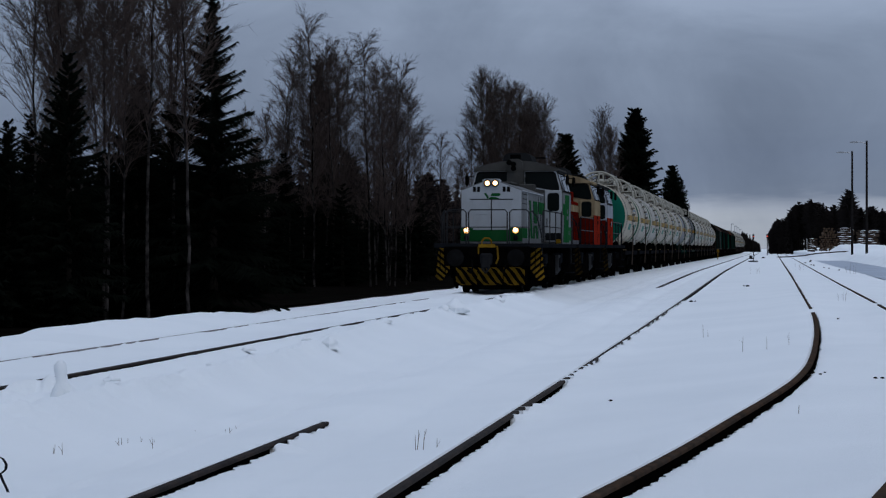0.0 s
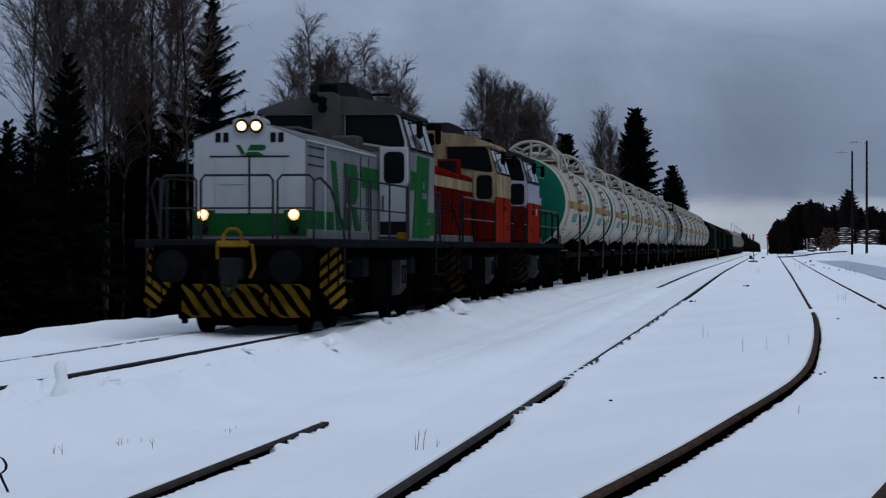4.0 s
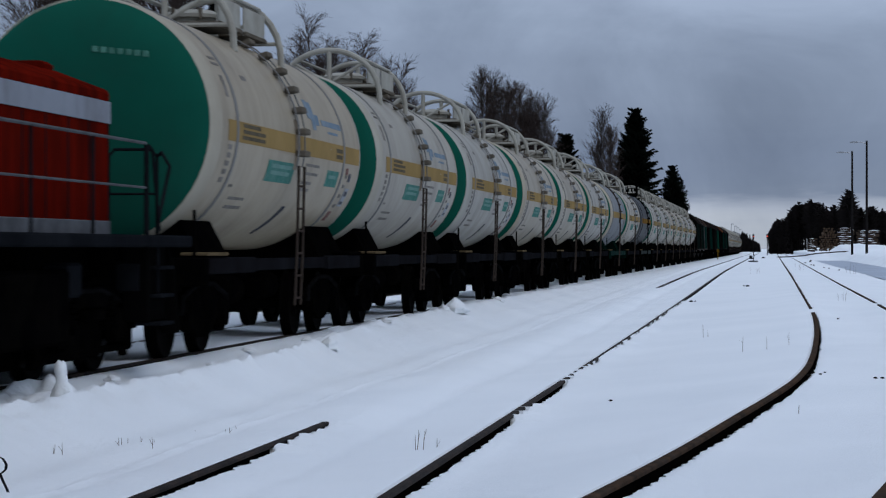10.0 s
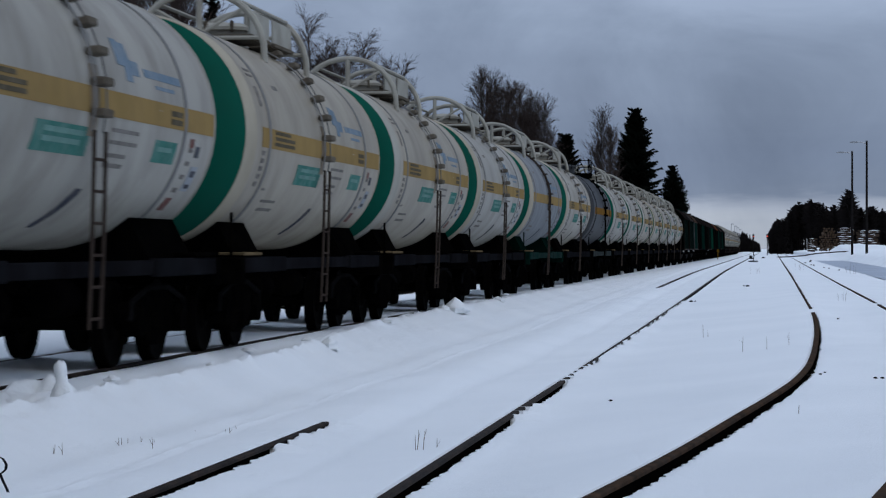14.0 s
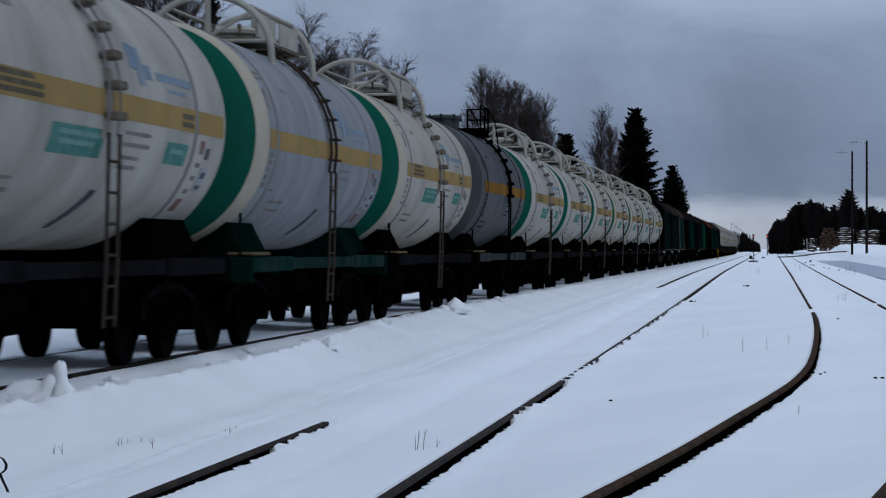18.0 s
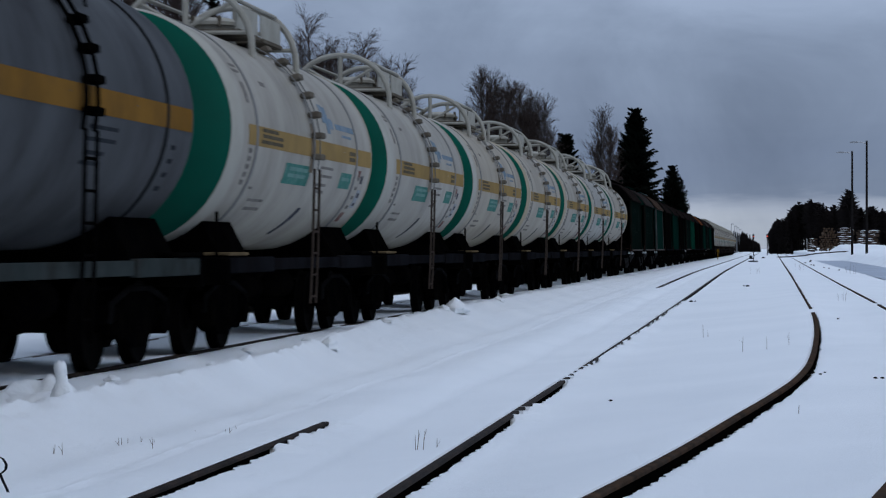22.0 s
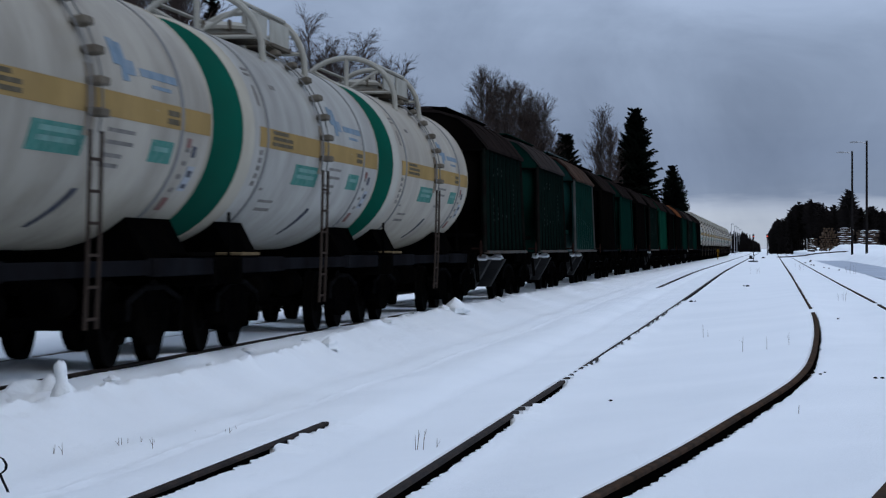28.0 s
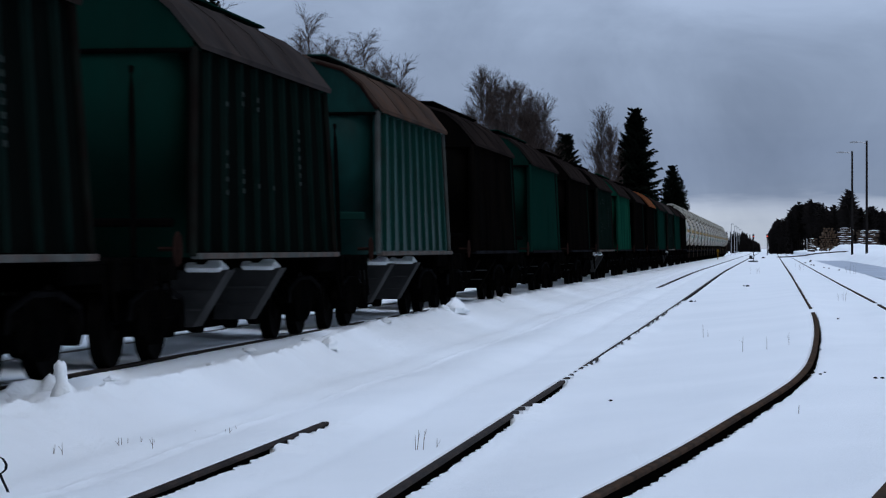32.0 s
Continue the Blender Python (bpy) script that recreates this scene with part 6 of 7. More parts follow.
    for sx in (-1, 1):
        # side windows in the leaning wall
        def on_wall(y, z, off):
            x = 1.5 + (wi - 1.5) * (z - 3.08) / 0.72
            return (sx * (x + off), y, z)
        for a, b in ((C0 + 0.10, C0 + 0.72), (C0 + 0.86, C0 + 2.24), (C0 + 2.38, C1 - 0.10)):
            for nm, m, g, o in (("window_rubber", RUBBER, 0.0, 0.008), ("window_pane", GLASSB, 0.05, 0.016)):
                mb = MB()
                q = [on_wall(a + g, 3.12 + g, o), on_wall(b - g, 3.12 + g, o), on_wall(b - g, 3.74 - g, o), on_wall(a + g, 3.74 - g, o)]
                q2 = [on_wall(a + g, 3.12 + g, o - 0.03), on_wall(b - g, 3.12 + g, o - 0.03), on_wall(b - g, 3.74 - g, o - 0.03), on_wall(a + g, 3.74 - g, o - 0.03)]
                mb.add(q + q2, [(0, 1, 2, 3), (4, 7, 6, 5), (0, 4, 5, 1), (1, 5, 6, 2), (2, 6, 7, 3), (3, 7, 4, 0)])
                part(nm, mb, m, ob)
        for y in (C0 + 0.3, C1 - 0.35):
            part("mirror", MB().box(sx * 1.62, y, 3.5, 0.10, 0.2, 0.34, 0.04).tube([(sx * 1.40, y, 3.62), (sx * 1.6, y, 3.62)], 0.016, 5), BLACK, ob)
        part("gutter", MB().box(sx * (wi + 0.06), (C0 + C1) / 2, 3.79, 0.05, C1 - C0 + 0.1, 0.05, 0.01), ROOF_D if style != "cream" else CREAM_L, ob)
        if style == "white":
            for poly in ([(C0 + 0.8, 3.04), (C1 - 0.7, 3.04), (C1 - 1.0, 2.0), (C0 + 0.42, 2.0), (C0 + 0.72, 2.72)], [(C0 + 0.42, 2.0), (C1 - 1.0, 2.0), (C1 - 0.75, 1.5), (C0 + 0.2, 1.5)], [(C0 + 0.004, 2.74), (C0 + 0.72, 2.72), (C0 + 0.58, 2.38), (C0 + 0.004, 2.38)], [(C1 - 1.0, 2.0), (C1 - 0.01, 2.0), (C1 - 0.01, 1.56), (C1 - 0.80, 1.56)]):
                part("painted_shape", MB().prism(poly, "x", sx * 1.495, sx * 1.508), GREEN_L, ob)
        for yy, zz, ly, lz in ((1.7, 2.3, 0.62, 0.12), (1.6, 2.5, 0.22, 0.14), (2.3, 1.85, 0.5, 0.03), (2.3, 1.78, 0.5, 0.03)):
            part("number_bar", MB().box(sx * 1.506, C0 + yy, zz, 0.012, ly, lz, 0.003), INK_D if style == "white" else INK_R, ob)
        if style == "pale":
            part("painted_shape", MB().prism([(C0 + 0.7, 2.42), (C0 + 0.95, 2.42), (C0 + 1.0, 2.34), (C0 + 1.0, 2.22), (C0 + 0.85, 2.22)], "x", sx * 1.495, sx * 1.506), PALE_L, ob)
        part("panel_joint", MB().box(sx * 1.492, C0 + 1.55, 2.0, 0.012, 0.015, 1.05), RUBBER, ob)
    # exhaust casing and roof gear
    stack = {"white": ROOF_G, "cream": CREAM_L, "pale": ROOF_D}[style]
    part("exhaust_casing", MB().prism([(-0.26, 3.2), (0.26, 3.2), (0.24, 4.05), (0.14, 4.16), (-0.14, 4.16), (-0.24, 4.05)], "y", C0 - 0.45, C0 + 0.02), stack, ob)
    part("exhaust_pipe", MB().lathe([(0.17, 4.05), (0.17, 4.3), (0.14, 4.31), (0.14, 4.2)], "z", 14, (0, C0 - 0.2, 0)), BLACK, ob)
    part("roof_silencer", MB().prism([(-0.5, 4.06), (0.5, 4.06), (0.42, 4.3), (0.28, 4.38), (-0.28, 4.38), (-0.42, 4.3)], "y", C0 + 0.35, C0 + 2.0), ROOF_D, ob)
    mb = MB()
    for k in range(5):
        mb.box(0, C0 + 2.06 + 0.08 * k, 4.22, 0.7, 0.03, 0.26 - 0.03 * k, 0.01)
    part("roof_grille", mb, BLACK, ob)
    part("aerial", MB().tube([(0.3, C0 + 2.6, 4.08), (0.3, C0 + 2.6, 4.34)], 0.02, 5).tube([(-0.1, C0 + 2.6, 4.3), (0.7, C0 + 2.6, 4.3)], 0.02, 5), BLACK, ob)
    mb = MB()
    for x, z in ((0.34, 3.85), (0.34, 3.98), (0.20, 4.03)):
        mb.lathe([(0.03, C0 - 0.3), (0.035, C0 - 0.5), (0.09, C0 - 0.72)], "y", 10, (x - 0.35, 0, z))
    part("horn", mb, BLACK, ob)
    # walkway rails
    for sx in (-1, 1):
        x = 1.47 * sx
        for a, b in ((-4.6, C0 - 0.3), (C1 + 0.2, 5.7)):
            n = max(2, int((b - a) / 1.55) + 1)
            for k in range(n):
                y = a + (b - a) * k / (n - 1)
                part("rail_post", MB().tube([(x, y, 1.44), (x, y, 2.42)], 0.018, 6), sr, ob)
            part("hand_rail", MB().tube([(x, a, 2.42), (x, b, 2.42)], 0.018, 6), hr, ob)
            part("hand_rail", MB().tube([(x, a, 1.95), (x, b, 1.95)], 0.014, 6), hr, ob)
        for s, ye in ((-1, -6.3), (1, 6.4)):
            yp = ye - s * 0.72
            yr = ye - s * 0.15
            part("end_rail", MB().tube([(0.63 * sx, yr, 1.42), (0.63 * sx, yr, 2.34), (0.70 * sx, yr, 2.42), (1.12 * sx, yr, 2.42), (1.19 * sx, yr, 2.34), (1.19 * sx, yr, 1.42)], 0.020, 6), sr, ob)
            part("end_rail", MB().tube([(0.63 * sx, yr, 1.92), (1.19 * sx, yr, 1.92)], 0.016, 6), sr, ob)
            part("step_rail", MB().tube([(1.19 * sx, yr, 2.34), (1.27 * sx, yr - s * 0.10, 2.38), (1.40 * sx, yr - s * 0.25, 2.22), (x, ye - s * 1.15, 1.62), (x, ye - s * 1.2, 1.5), (x, ye - s * 1.2, 0.8)], 0.021, 6), sr, ob)
            part("step_rail", MB().tube([(x, ye - s * 1.62, 1.4), (x, ye - s * 1.62, 2.32), (x, ye - s * 1.55, 2.40), (x, ye - s * 1.42, 2.36), (x, ye - s * 1.12, 1.5)], 0.019, 6), sr, ob)
            part("step_well", MB().box(1.30 * sx, yp - s * 0.42, 0.95, 0.3, 0.72, 0.86, 0.02), BLACK, ob)
            for z in (0.5, 0.8, 1.1):
                part("step_tread", MB().box(1.42 * sx, yp - s * 0.42, z, 0.3, 0.56, 0.04, 0.008), DGREY, ob)
            lead = (s > 0) == (style == "pale")
            shape = [(sx * (1.36 + a), z) for a, z in ((-0.05, 1.43), (0.08, 1.43), (0.17, 1.1), (0.20, 0.78), (0.24, 0.38), (0.03, 0.38), (-0.18, 0.72), (-0.18, 1.12))]
            striped_shield(ob, shape, yp, s, 0.85 * sx, (YELLOW if style == "white" else YELLOW_D) if lead else None)
    for s, ye in ((-1, -6.3), (1, 6.4)):
        yr = ye - s * 0.15
        part("hand_rail", MB().tube([(-0.56, yr, 1.42), (-0.56, yr, 2.34), (-0.50, yr, 2.42), (0.50, yr, 2.42), (0.56, yr, 2.34), (0.56, yr, 1.42)], 0.021, 6), HANDRAIL, ob)
        part("hand_rail", MB().tube([(-0.56, yr, 1.92), (0.56, yr, 1.92)], 0.016, 6), HANDRAIL, ob)
        part("buffer_beam", MB().box(0, ye + s * 0.02, 1.08, 2.5, 0.14, 0.56, 0.03), UNDER, ob)
        for x in (-0.87, 0.87):
            part("buffer", MB().lathe([(0.13, ye), (0.13, ye + s * 0.34), (0.23, ye + s * 0.38), (0.25, ye + s * 0.42), (0.25, ye + s * 0.46), (0.12, ye + s * 0.49), (0, ye + s * 0.5)], "y", 20, (x, 0, 1.04)), EDGE, ob)
        part("coupler", MB().box(0, ye + s * 0.2, 1.0, 0.34, 0.4, 0.34, 0.05).box(0, ye + s * 0.38, 0.94, 0.26, 0.12, 0.42, 0.04).tube([(0.05, ye + s * 0.3, 0.95), (0.1, ye + s * 0.42, 0.75), (0.0, ye + s * 0.42, 0.6), (-0.1, ye + s * 0.4, 0.75)], 0.04, 6), COUPLER_G, ob, "dull grey coupler head")
        part("coupler_bracket", MB().tube([(-0.24, ye + s * 0.1, 1.15), (-0.24, ye + s * 0.14, 1.34), (-0.15, ye + s * 0.14, 1.38), (-0.13, ye + s * 0.14, 1.53), (-0.06, ye + s * 0.14, 1.60), (0.06, ye + s * 0.14, 1.60), (0.13, ye + s * 0.14, 1.53), (0.15, ye + s * 0.14, 1.38), (0.30, ye + s * 0.14, 1.36), (0.33, ye + s * 0.1, 1.02), (0.26, ye + s * 0.12, 0.86)], 0.028, 6).box(0, ye + s * 0.14, 1.375, 0.5, 0.05, 0.10, 0.015), YELLOW, ob)
        for x in (-0.45, 0.5):
            part("brake_hose", hose(x, ye + s * 0.05, s), BLACK, ob)
        yq = ye - s * 0.80
        if style == "white" and s < 0:
            for k, (cx, w) in enumerate(((-0.70, 0.62), (0.0, 0.74), (0.70, 0.62))):
                striped_panel(ob, cx, yq - (0.05 if k == 1 else 0), 0.24, 0.76, w, "snow_plough", -1.5, step=0.36)
        else:
            part("snow_plough", MB().box(0, yq, 0.48, 2.0, 0.06, 0.5, 0.02), BLACK, ob)
    # tanks and bogies
    for sx in (-1, 1):
        ft = part("fuel_tank", MB().prism([(1.42 * sx, 1.1), (1.42 * sx, 0.6), (1.3 * sx, 0.46), (0.7 * sx, 0.46), (0.7 * sx, 1.1)], "y", 0.90, 1.62), LIGHTGREY, ob, "dull grey fuel tank box")
        for y in (1.08, 1.38):
            part("tank_strap", MB().box(1.43 * sx, y, 0.84, 0.03, 0.06, 0.32, 0.01).box(1.43 * sx, y + 0.07, 0.98, 0.03, 0.14, 0.05, 0.01).box(1.43 * sx, y + 0.07, 0.70, 0.03, 0.14, 0.05, 0.01), RUBBER, ft)
        part("battery_box", MB().box(1.2 * sx, -1.0, 0.75, 0.4, 2.2, 0.72, 0.04), UNDER, ob)
        part("air_tank", MB().lathe([(0.05, -0.62), (0.19, -0.54), (0.19, 0.54), (0.05, 0.62)], "y", 14, (1.05 * sx, 0.45, 0.42)), UNDER, ob)
        for y in (-5.0, -2.4, 2.85, 5.3):
            part("sand_box", MB().box(1.22 * sx, y, 1.0, 0.3, 0.42, 0.34, 0.03), DGREY, ob)
            part("sand_pipe", MB().tube([(1.1 * sx, y, 0.85), (1.0 * sx, y, 0.5), (0.86 * sx, y + 0.1, 0.16)], 0.03, 6), LIGHTGREY, ob)
    for sx in (-1, 1):
        part("oil_box", MB().box(1.36 * sx, 1.42, 1.53, 0.16, 0.12, 0.14, 0.015), YELLOW, ob, "small yellow box") if style == "white" else None
    # added black box standing in for the darkness under the frame
    part("belly_tank", MB().box(0, 0.15, 0.55, 1.7, 4.6, 0.82, 0.06), UNDER, ob)
    bogie(ob, -3.75, 2.1, True)
    bogie(ob, 4.1, 2.1, True)
    return ob


LOCO0 = 82.2
CARS.append((loco("white", "white diesel locomotive with green painted shapes and lit headlamps"), LOCO0))
CARS.append((loco("cream", "grimy red diesel locomotive with a cream cab and band"), LOCO0 + 14.0))
third = loco("pale", "grimy red diesel locomotive with a pale grey cab band")
CARS.append((third, LOCO0 + 28.0))
TURNED = {third}

# ---------------- yard things ----------------


def snow_lump(x, y, z, sx, sy, sz, seed, label, tall=False):
    """An uneven lump of old snow."""
    mb = MB()
    n, m = 18, 12
    for i in range(m + 1):
        t = i / m
        for k in range(n):
            a = 2 * math.pi * k / n
            r = (1 - t ** 2.2) if not tall else lerp_table([(0, 1.0), (0.12, 0.97), (0.32, 0.74), (0.48, 0.46), (0.75, 0.43), (0.92, 0.40), (1, 0.2)], t)
            if i == m:
                r = 0.02 if not tall else 0.2
            r *= 1 + (0.42 if not tall else 0.2) * noise.noise((math.cos(a) * 1.3 + seed, math.sin(a) * 1.3, t * 2.5)) + 0.22 * noise.noise((math.cos(a) * 4 + seed, math.sin(a) * 4, t * 6))
            mb.v.append((sx * r * math.cos(a) + (0.10 * sx * math.sin(5 * t) if tall else 0), sy * r * math.sin(a), sz * t + (0.03 * sz * math.sin(3 * a) if i == m else 0)))
    for i in range(m):
        for k in range(n):
            k2 = (k + 1) % n
            mb.f.append((i * n + k, i * n + k2, (i + 1) * n + k2, (i + 1) * n + k))
    mb.f.append(tuple(m * n + k for k in range(n)))
    ob = tagged(new("snow_lump", mb.mesh("snow_lump", SNOW, True, 50)), label, "snow", "lumps of snow beside the main line")
    ob.matrix_basis = pose(x, y, z)
    return ob


def snow_hollow(x, y, z, rx, ry, h, seed, label):
    """A ring of thrown up snow round a hollow, higher at the back."""
    mb = MB()
    n, m = 36, 12
    for i in range(m + 1):
        q = 1.5 * (1 - i / m)
        for k in range(n):
            a = 2 * math.pi * k / n
            ca, sa = math.cos(a), math.sin(a)
            wob = 1 + 0.22 * noise.noise((ca * 1.2 + seed, sa * 1.2, 0.4))
            w = math.exp(-((q - 0.8) / 0.3) ** 2) * (0.62 + 0.38 * sa) * (1 + 0.5 * noise.noise((ca * 2.1 + seed, sa * 2.1, 2.0)))
            zz = h * w + h * 0.22 * noise.noise((ca * q * 3 + seed, sa * q * 3, 5.0)) * min(1.0, (1.5 - q) * 3)
            mb.v.append((rx * q * wob * ca, ry * q * wob * sa, zz - 0.05 * h * smooth((q - 1.2) / 0.3) * 6))
    for i in range(m):
        for k in range(n):
            k2 = (k + 1) % n
            mb.f.append((i * n + k, i * n + k2, (i + 1) * n + k2, (i + 1) * n + k))
    ob = tagged(new("snow_lump", mb.mesh("snow_lump", SNOW, True, 60)), label, "snow", "lumps of snow beside the main line")
    ob.matrix_basis = pose(x, y, z)
    return ob


snow_lump(-6.385, 21.0, -0.10, 0.125, 0.12, 0.38, 1.3, "upright stump of icy snow like a post", True)
snow_hollow(-6.80, 21.5, -0.085, 0.30, 0.50, 0.17, 4.1, "ring of broken snow round a hollow beside the stump")
snow_lump(-6.2, 33.4, -0.13, 0.13, 0.18, 0.19, 2.2, "small block of hard snow")
snow_lump(-6.6, 50.2, -0.07, 0.27, 0.45, 0.33, 3.7, "rounded heap of thrown up snow")
rng = random.Random(77)
base = [snow_lump(-6.75, 24.0, -0.07, 0.09, 0.11, 0.07, 6.1, "small crumb of thrown up snow"), snow_lump(-6.55, 27.6, -0.09, 0.07, 0.12, 0.06, 7.7, "small crumb of thrown up snow"), snow_lump(-6.85, 31.0, -0.06, 0.10, 0.10, 0.08, 8.8, "small crumb of thrown up snow")]
for i in range(6):
    y = 34 + 46 * (i / 6) + rng.uniform(-0.5, 0.5)
    k = rng.uniform(0.5, 1.3) * (1 + y / 90)
    x = rng.choice((-6.8, -6.65, -6.5, -7.0)) + rng.uniform(-0.1, 0.1)
    copy_thing(base[i % 3], pose(x, y, lerp_table(BERM, y) - 0.03, 0, 0, rng.uniform(0, 360)) @ Matrix.Diagonal((0.8 * k, 0.9 * k, 0.9 * k, 1)))
snow_lump(-6.7, 59.2, -0.05, 0.2, 0.4, 0.16, 5.9, "rounded heap of thrown up snow")


def stems(x, y, z, n, h, spread, seed):
    """Dry stalks standing out of the snow."""
    rng = random.Random(seed)
    ob = thing("dry_weed", "dry brown weed stalks standing out of the snow", "weed", "dry weeds in the snow", at=pose(x, y, z))
    for _ in range(n):
        a = Vector((rng.uniform(-spread, spread), rng.uniform(-spread, spread), -0.06))
        lean = Vector((rng.gauss(0, 0.06), rng.gauss(0, 0.06), 1)).normalized()
        L = h * rng.uniform(0.6, 1.15)
        mb = MB()
        mid = a + lean * L * 0.6
        tip = mid + (lean + Vector((rng.gauss(0, 0.09), rng.gauss(0, 0.09), 0))).normalized() * L * 0.4
        mb.tube([a, mid, tip], [0.0034, 0.0026, 0.0014], 5)
        if rng.random() < 0.5:
            d = (lean + Vector((rng.gauss(0, 0.7), rng.gauss(0, 0.7), 0.2))).normalized()
            mb.tube([mid, mid + d * L * 0.35], [0.002, 0.001], 4)
        part("stalk", mb, STEM, ob)
    return ob


stems(-2.80, 19.3, -0.36, 4, 0.27, 0.10, 21)
stems(-5.65, 18.4, -0.36, 3, 0.16, 0.05, 2)
stems(-5.25, 19.4, -0.36, 6, 0.14, 0.25, 3)
stems(-5.0, 21.2, -0.36, 4, 0.13, 0.25, 4)
stems(-5.9, 17.6, -0.36, 4, 0.10, 0.2, 5)
stems(-1.1, 42, -0.22, 2, 0.25, 0.1, 6)
stems(0.2, 34, -0.10, 3, 0.26, 0.6, 7)
stems(0.3, 21.5, -0.13, 1, 0.15, 0.05, 8)
stems(2.0, 150, -0.08, 6, 0.7, 0.3, 9)
stems(1.9, 62, -0.08, 3, 0.3, 0.2, 10)
stems(4.6, 140, -0.15, 6, 0.8, 0.5, 11)
stems(-0.6, 130, -0.08, 5, 0.55, 0.4, 12)

# stones and bits of bark on the snow
BIT = mat("dark_bits", (0.012, 0.011, 0.010), 0.9, 0, 0.3, 9)
rng = random.Random(9)
for x, y, k in ((0.45, 27.2, 0.03), (0.60, 27.6, 0.018), (0.52, 27.9, 0.022), (0.66, 28.0, 0.014), (1.19, 26.9, 0.022), (1.27, 26.9, 0.022), (1.45, 27.0, 0.024), (1.57, 27.05, 0.034), (1.33, 27.0, 0.012), (-0.75, 90, 0.07), (-0.9, 91, 0.04), (-1.6, 24.4, 0.02), (1.36, 47, 0.03), (3.4, 220, 0.1), (3.62, 191, 0.08), (3.5, 196, 0.06), (3.9, 169, 0.06), (4.1, 163, 0.05), (4.6, 260, 0.12), (4.2, 240, 0.09), (-1.9, 300, 0.22), (-0.6, 330, 0.2), (4.4, 150, 0.06), (-2.1, 66, 0.05), (-2.0, 66.6, 0.03)):
    mb = MB()
    mb.lathe([(0.3 * k, 0), (k * 1.1, 0.2 * k), (k, 0.6 * k), (0.45 * k, 0.95 * k), (0, k)], "z", 7)
    mb.v = [(a * rng.uniform(0.75, 1.3), b * rng.uniform(0.75, 1.3), c) for a, b, c in mb.v]
    ob = tagged(new("stone", mb.mesh("stone", BIT)), "small dark stone lying on the snow", "stone", "stones on the snow")
    zz = (z_third(y) if x > -0.4 else 0.5 * (z_second(y) + z_third(y))) - 0.065
    ob.matrix_basis = pose(x, y, zz, 0, 0, rng.uniform(0, 360))
for x, y, L, turn in ((-2.95, 26.2, 0.16, 35), (-2.55, 27.0, 0.14, 80), (0.1, 26.6, 0.12, 60), (0.33, 26.9, 0.10, 95)):
    ob = tagged(new("twig", MB().tube([(-L / 2, 0, 0), (0, 0.012, 0.008), (L / 2, 0, 0.004)], [0.005, 0.005, 0.003], 5).mesh("twig", STEM)), "broken brown twig lying on the snow", "twig", "twigs on the snow")
    ob.matrix_basis = pose(x, y, (z_second(y) if x < -1 else z_third(y)) - 0.045, 0, 0, turn)

# black strap end sticking out of the snow
mb = MB()
pts = [Vector((0, 0, 0)), Vector((-0.02, 0, 0.07)), Vector((-0.055, 0.01, 0.13)), Vector((-0.075, 0.02, 0.17)), Vector((-0.04, 0.03, 0.20)), Vector((-0.035, 0.03, 0.235)), Vector((-0.055, 0.02, 0.275)), Vector((-0.085, 0.01, 0.29))]
for i, p in enumerate(pts):
    w = 0.010
    for dx, dy in ((-w, -0.0015), (w, -0.0015), (w, 0.0015), (-w, 0.0015)):
        mb.v.append((p.x + dx, p.y + dy, p.z))
for i in range(len(pts) - 1):
    for k in range(4):
        k2 = (k + 1) % 4
        mb.f.append((i * 4 + k, i * 4 + k2, (i + 1) * 4 + k2, (i + 1) * 4 + k))
mb.f += [(0, 3, 2, 1), tuple(range(len(mb.v) - 4, len(mb.v)))]
strap = tagged(new("strap", mb.mesh("strap", STRAP, True, 80)), "black webbing strap end sticking out of the snow", "strap")
strap.matrix_basis = pose(-5.105, 15.6, -0.40)


def street_lamp(x, y, z, top):
    ob = thing("street_lamp", "tall dark wooden lamp post with a curved arm", "lamp post", "yard lamp posts", at=pose(x, y, z))
    h = top - z
    part("pole", MB().tube([(0, 0, -0.5), (0, 0, h)], [0.17, 0.12], 10), WOODPOLE, ob)
    part("arm", MB().tube([(0, 0, h - 0.35), (-0.5, 0, h - 0.15), (-1.1, 0, h - 0.1)], 0.05, 6), GREYMETAL, ob)
    part("lamp_head", MB().prism([(-1.0, h - 0.2), (-1.15, h - 0.02), (-1.7, h - 0.04), (-2.0, h - 0.12), (-1.75, h - 0.24)], "y", -0.16, 0.16), GREYMETAL, ob)
    part("pole_cap", MB().lathe([(0.14, h - 0.02), (0.14, h + 0.06), (0, h + 0.12)], "z", 8), GREYMETAL, ob)
    return ob


street_lamp(10.55, 304.0, 0.0, 13.55)
street_lamp(11.55, 284.0, 0.0, 13.95)


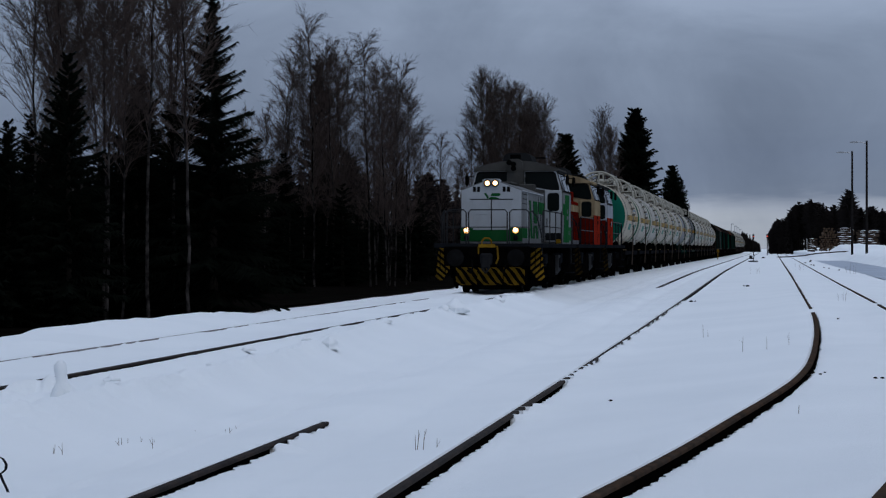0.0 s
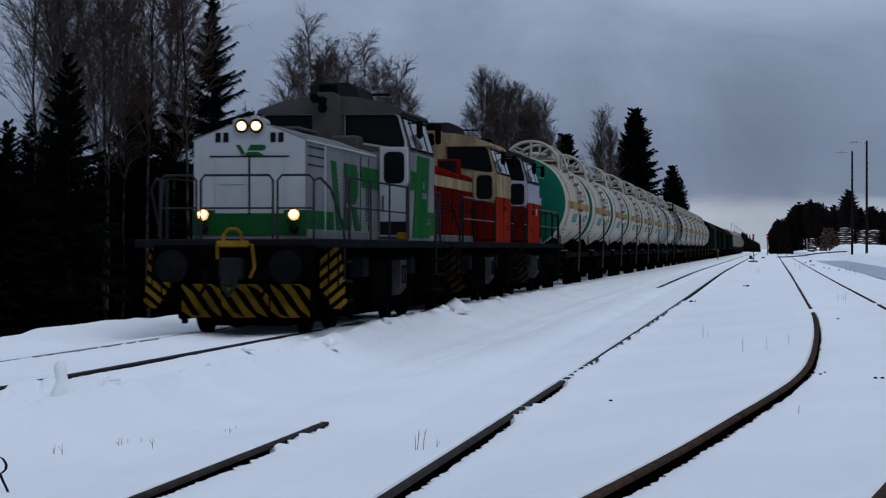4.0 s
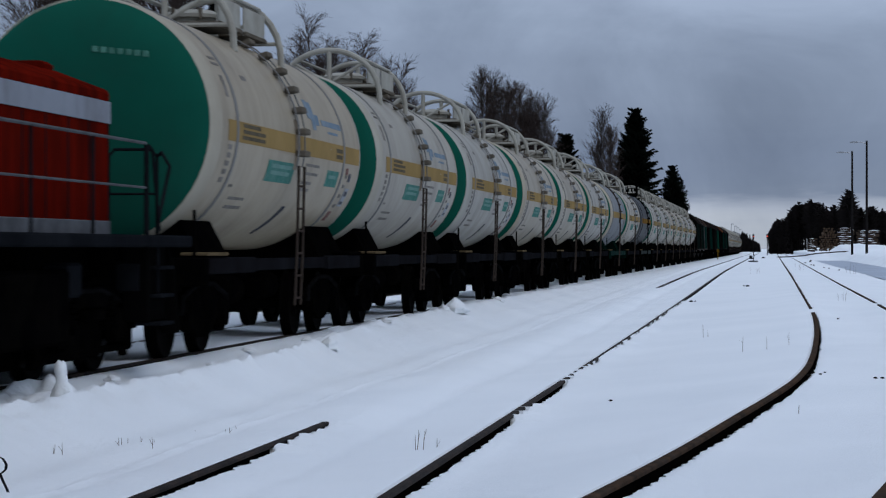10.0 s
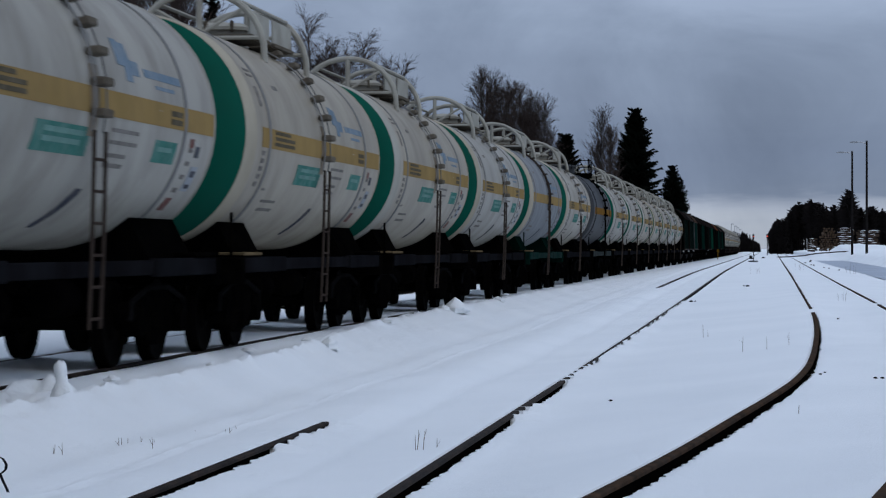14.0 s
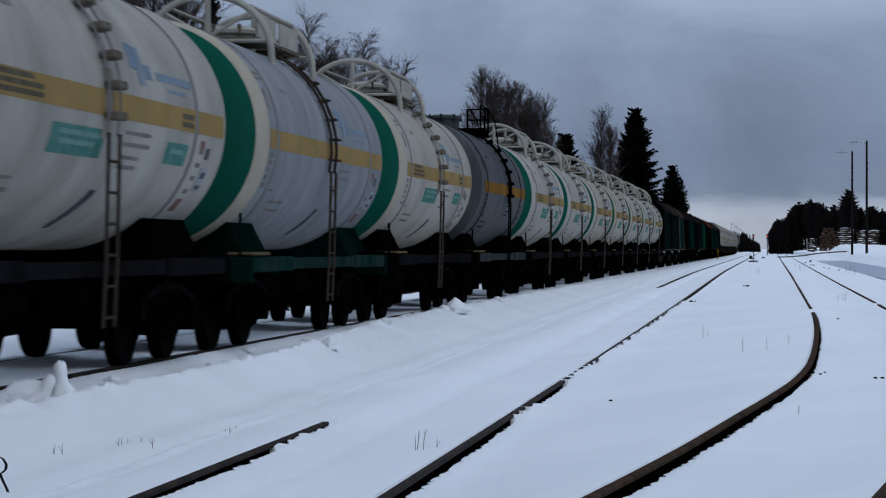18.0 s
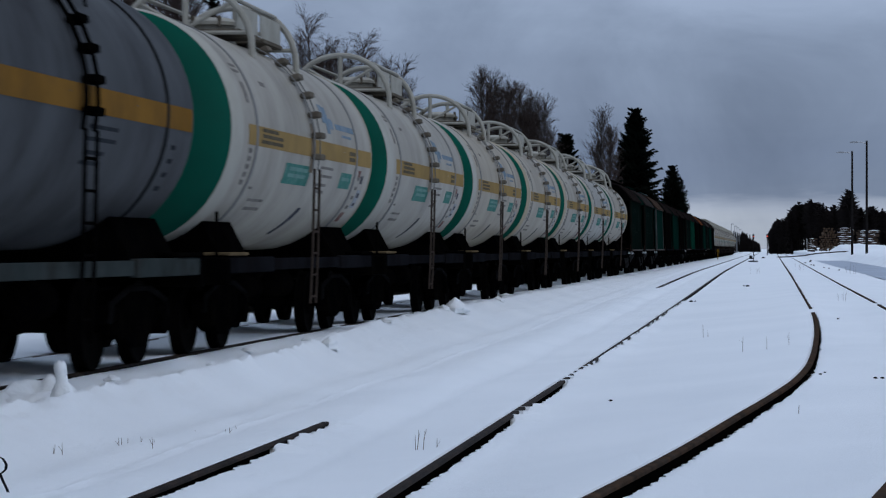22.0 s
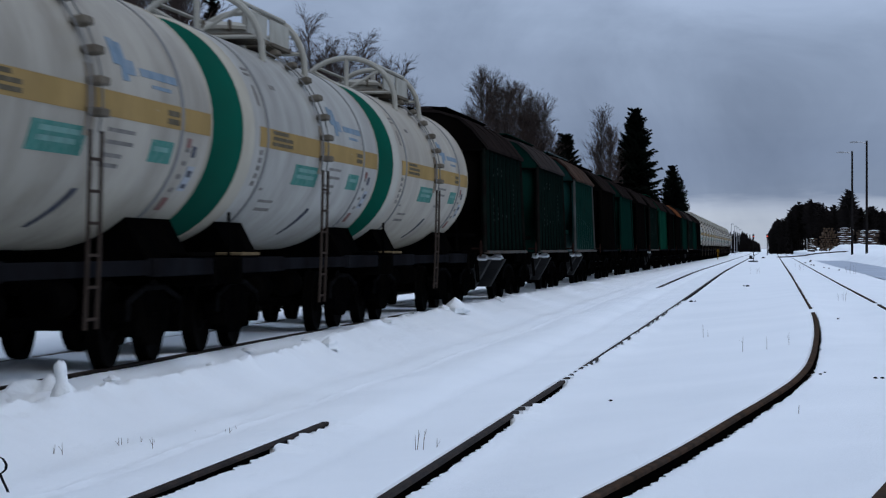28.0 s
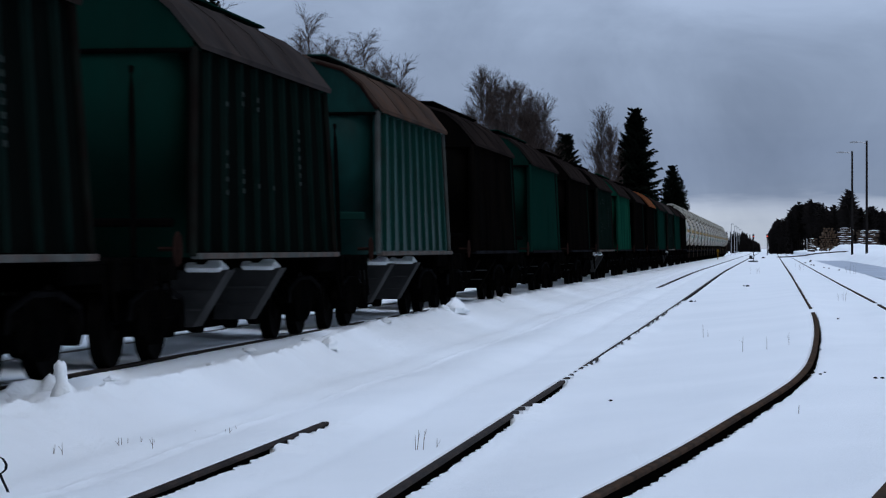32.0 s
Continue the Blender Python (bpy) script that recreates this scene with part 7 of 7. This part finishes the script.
def log_pile(x0, y0, width, nz, length, along, label, seed):
    """A rounded stack of logs; along: their ends face the line."""
    rng = random.Random(seed)
    ob = thing("log_pile", label, "log pile", "stacks of cut logs", at=pose(x0, y0, 0.85))
    for j in range(nz):
        f = j / nz
        z = 0.17 + j * 0.33
        if along:
            w = width * (1 - 0.55 * f ** 2.2)
            a = (width - w) * 0.5
            n = int(w / 0.36)
            for i in range(n):
                r = rng.uniform(0.13, 0.21)
                x = a + (i + 0.5 + 0.5 * (j % 2)) * w / n + rng.uniform(-0.05, 0.05)
                zz = z + rng.uniform(-0.06, 0.06)
                y = rng.uniform(-0.3, 0.3) + 0.25 * f
                lg = part("log", MB().cyl((x, y, zz), (x, y + length, zz), r, 8), LOGBARK, ob)
                part("cut_end", MB().cyl((x, y - 0.012, zz), (x, y + 0.02, zz), r * 0.9, 8), LOGEND, lg)
        else:
            for i in range(max(2, 6 - j // 2)):
                r = rng.uniform(0.12, 0.20)
                x = rng.uniform(-0.35, 0.35) + 0.25 * f
                L = length * rng.uniform(0.86, 1.04) - 0.5 * f
                y = 0.38 * i + 0.12 * j
                zz = z + rng.uniform(-0.05, 0.05)
                lg = part("log", MB().cyl((x, y, zz), (x + L, y, zz + rng.uniform(-0.16, 0.16)), r, 8, r * 0.75), LOGBARK, ob)
                if i == 0:
                    p0 = 0.0
                    while p0 < L - 0.5:
                        q = rng.uniform(0.7, 2.0)
                        part("snow_strip", MB().tube([(x + p0, y - 0.05, zz + r * 0.8), (x + p0 + q * 0.5, y - 0.05, zz + r * 1.05), (x + min(L, p0 + q), y - 0.05, zz + r * 0.8)], [0.02, rng.uniform(0.04, 0.09), 0.015], 6), SNOW, lg, "snow lying along the log")
                        p0 += q + rng.uniform(0.0, 0.5)
    return ob


log_pile(7.75, 371, 2.95, 11, 3.0, True, "rounded stack of cut pine logs with dull brown ends", 1)
log_pile(10.75, 372, 2.0, 11, 2.5, False, "snow streaked stack of logs seen from the side", 2)
log_pile(13.7, 372, 2.0, 10, 3.4, False, "snow streaked stack of logs seen from the side", 3)
log_pile(6.5, 380, 1.2, 6, 1.2, False, "small stack of snowy logs by the wood", 4)


def signal(x, y, top):
    ob = thing("railway_signal", "slim signal post with a lit red lamp", "signal", "signals at the yard's end", at=pose(x, y, -0.1))
    h = top + 0.1
    part("post", MB().tube([(0, 0, -0.4), (0, 0, h + 0.4)], [0.08, 0.06], 8), WOODPOLE, ob)
    part("head", MB().box(0, -0.06, h, 0.36, 0.12, 0.9, 0.06), BLACKBOARD, ob)
    part("lamp", MB().lathe([(0.12, -0.14), (0.10, -0.2), (0, -0.22)], "y", 14, (0, 0, h)), REDLAMP, ob)
    part("hood", MB().tube([(-0.17, -0.2, h + 0.06), (-0.12, -0.3, h + 0.18), (0.12, -0.3, h + 0.18), (0.17, -0.2, h + 0.06)], 0.04, 5), BLACKBOARD, ob)
    part("ladder", MB().tube([(0, 0.2, 0), (0, 0.2, h)], 0.03, 5), WOODPOLE, ob)
    return ob


BLACKBOARD = mat("signal_black", (0.01, 0.01, 0.011), 0.6)
signal(-2.7, 453.8, 3.55)
signal(-0.1, 470, 3.7)

for x, y, top in ((-5.8, 780, 9.75), (-5.3, 820, 9.4), (-5.0, 860, 9.2), (-4.7, 900, 8.9)):
    ob = thing("yard_mast", "thin pale floodlight mast far down the line", "lamp post", "far floodlight masts", at=pose(x - 6, y, -0.2))
    part("mast", MB().tube([(0, 0, -0.3), (0, 0, top - 0.4)], [0.14, 0.09], 6), GREYMETAL, ob)
    part("lamp_head", MB().box(0.35, 0, top - 0.3, 1.0, 0.4, 0.25, 0.06), GREYMETAL, ob)

ob = thing("track_marker", "small orange marker post beside the main line", "marker post", at=pose(-6.2, 300, -0.1))
part("post", MB().tube([(0, 0, -0.2), (0, 0, 1.0)], 0.06, 6), YELLOW, ob)
part("cap", MB().box(0, 0, 1.1, 0.3, 0.1, 0.35, 0.04), YELLOW, ob)

# switch at the far end of the sidings: point lever and crossing rails
ob = thing("point_lever", "low switch stand with a small lantern box", "switch stand", at=pose(-1.4, 232, -0.05))
part("base", MB().box(0, 0, 0.1, 0.9, 0.4, 0.14, 0.03), BLACKBOARD, ob)
part("lever", MB().tube([(0, 0, 0.15), (0.1, 0, 0.75)], 0.035, 6), BLACKBOARD, ob)
part("lantern", MB().box(-0.25, 0, 0.5, 0.26, 0.26, 0.34, 0.04), BLACKBOARD, ob)
ob = thing("crossing_rail", "rusty crossover rail between the sidings", "rail", at=pose(0, 0, 0))
part("rail", MB().tube([(1.4, 350, 0.03), (3.0, 340, 0.12), (4.8, 330, 0.30), (6.6, 326, 0.62), (9.5, 326, 0.84), (13.0, 326, 0.96)], 0.09, 6), RAIL, ob)

# ---------------- movement ----------------
# way run along the line since the start, in metres
GAIN = [(0, -0.7), (1, -0.32), (2.8, 0.12), (5, 0.15), (9, 0.1), (12, -0.15), (14, -0.38), (17, -0.45), (19.5, -0.4), (21, -0.1), (23, 0.5), (25.5, 1.2), (27.5, 2.28), (30.5, 3.38), (32, 3.98)]


def run(t):
    return 8.907 * t + 0.03428 * (t - 16) ** 2 + spline_table(GAIN, t)


def motions():
    times = list(range(0, 33))
    for ob, y0 in CARS:
        turn = 180 if ob in TURNED else 0
        walk(ob, [(float(t), pose(XC, y0 - run(t), 0, 0, 0, turn)) for t in times])
    # wheels roll; all of one size turn alike
    roll = {"wagon": 0.475, "loco": 0.5}
    first = {}
    steps = [k / 15 for k in range(0, 481)]
    for ob, y0 in CARS:
        for w in ob.children_recursive:
            kind = w.get("kind_of_wheel")
            if not kind:
                continue
            if ob in TURNED:
                kind += "_back"
            if kind not in first:
                first[kind] = w
                sign = -1 if kind.endswith("_back") else 1
                r = roll[kind.split("_")[0]]
                walk(w, [(t, Matrix.Rotation(sign * (run(t) - run(0)) / r, 4, "X")) for t in steps])
            else:
                w.rotation_mode = "QUATERNION"
                w.animation_data_create().action = first[kind].animation_data.action
                w.animation_data.action_slot = first[kind].animation_data.action_slot


motions()
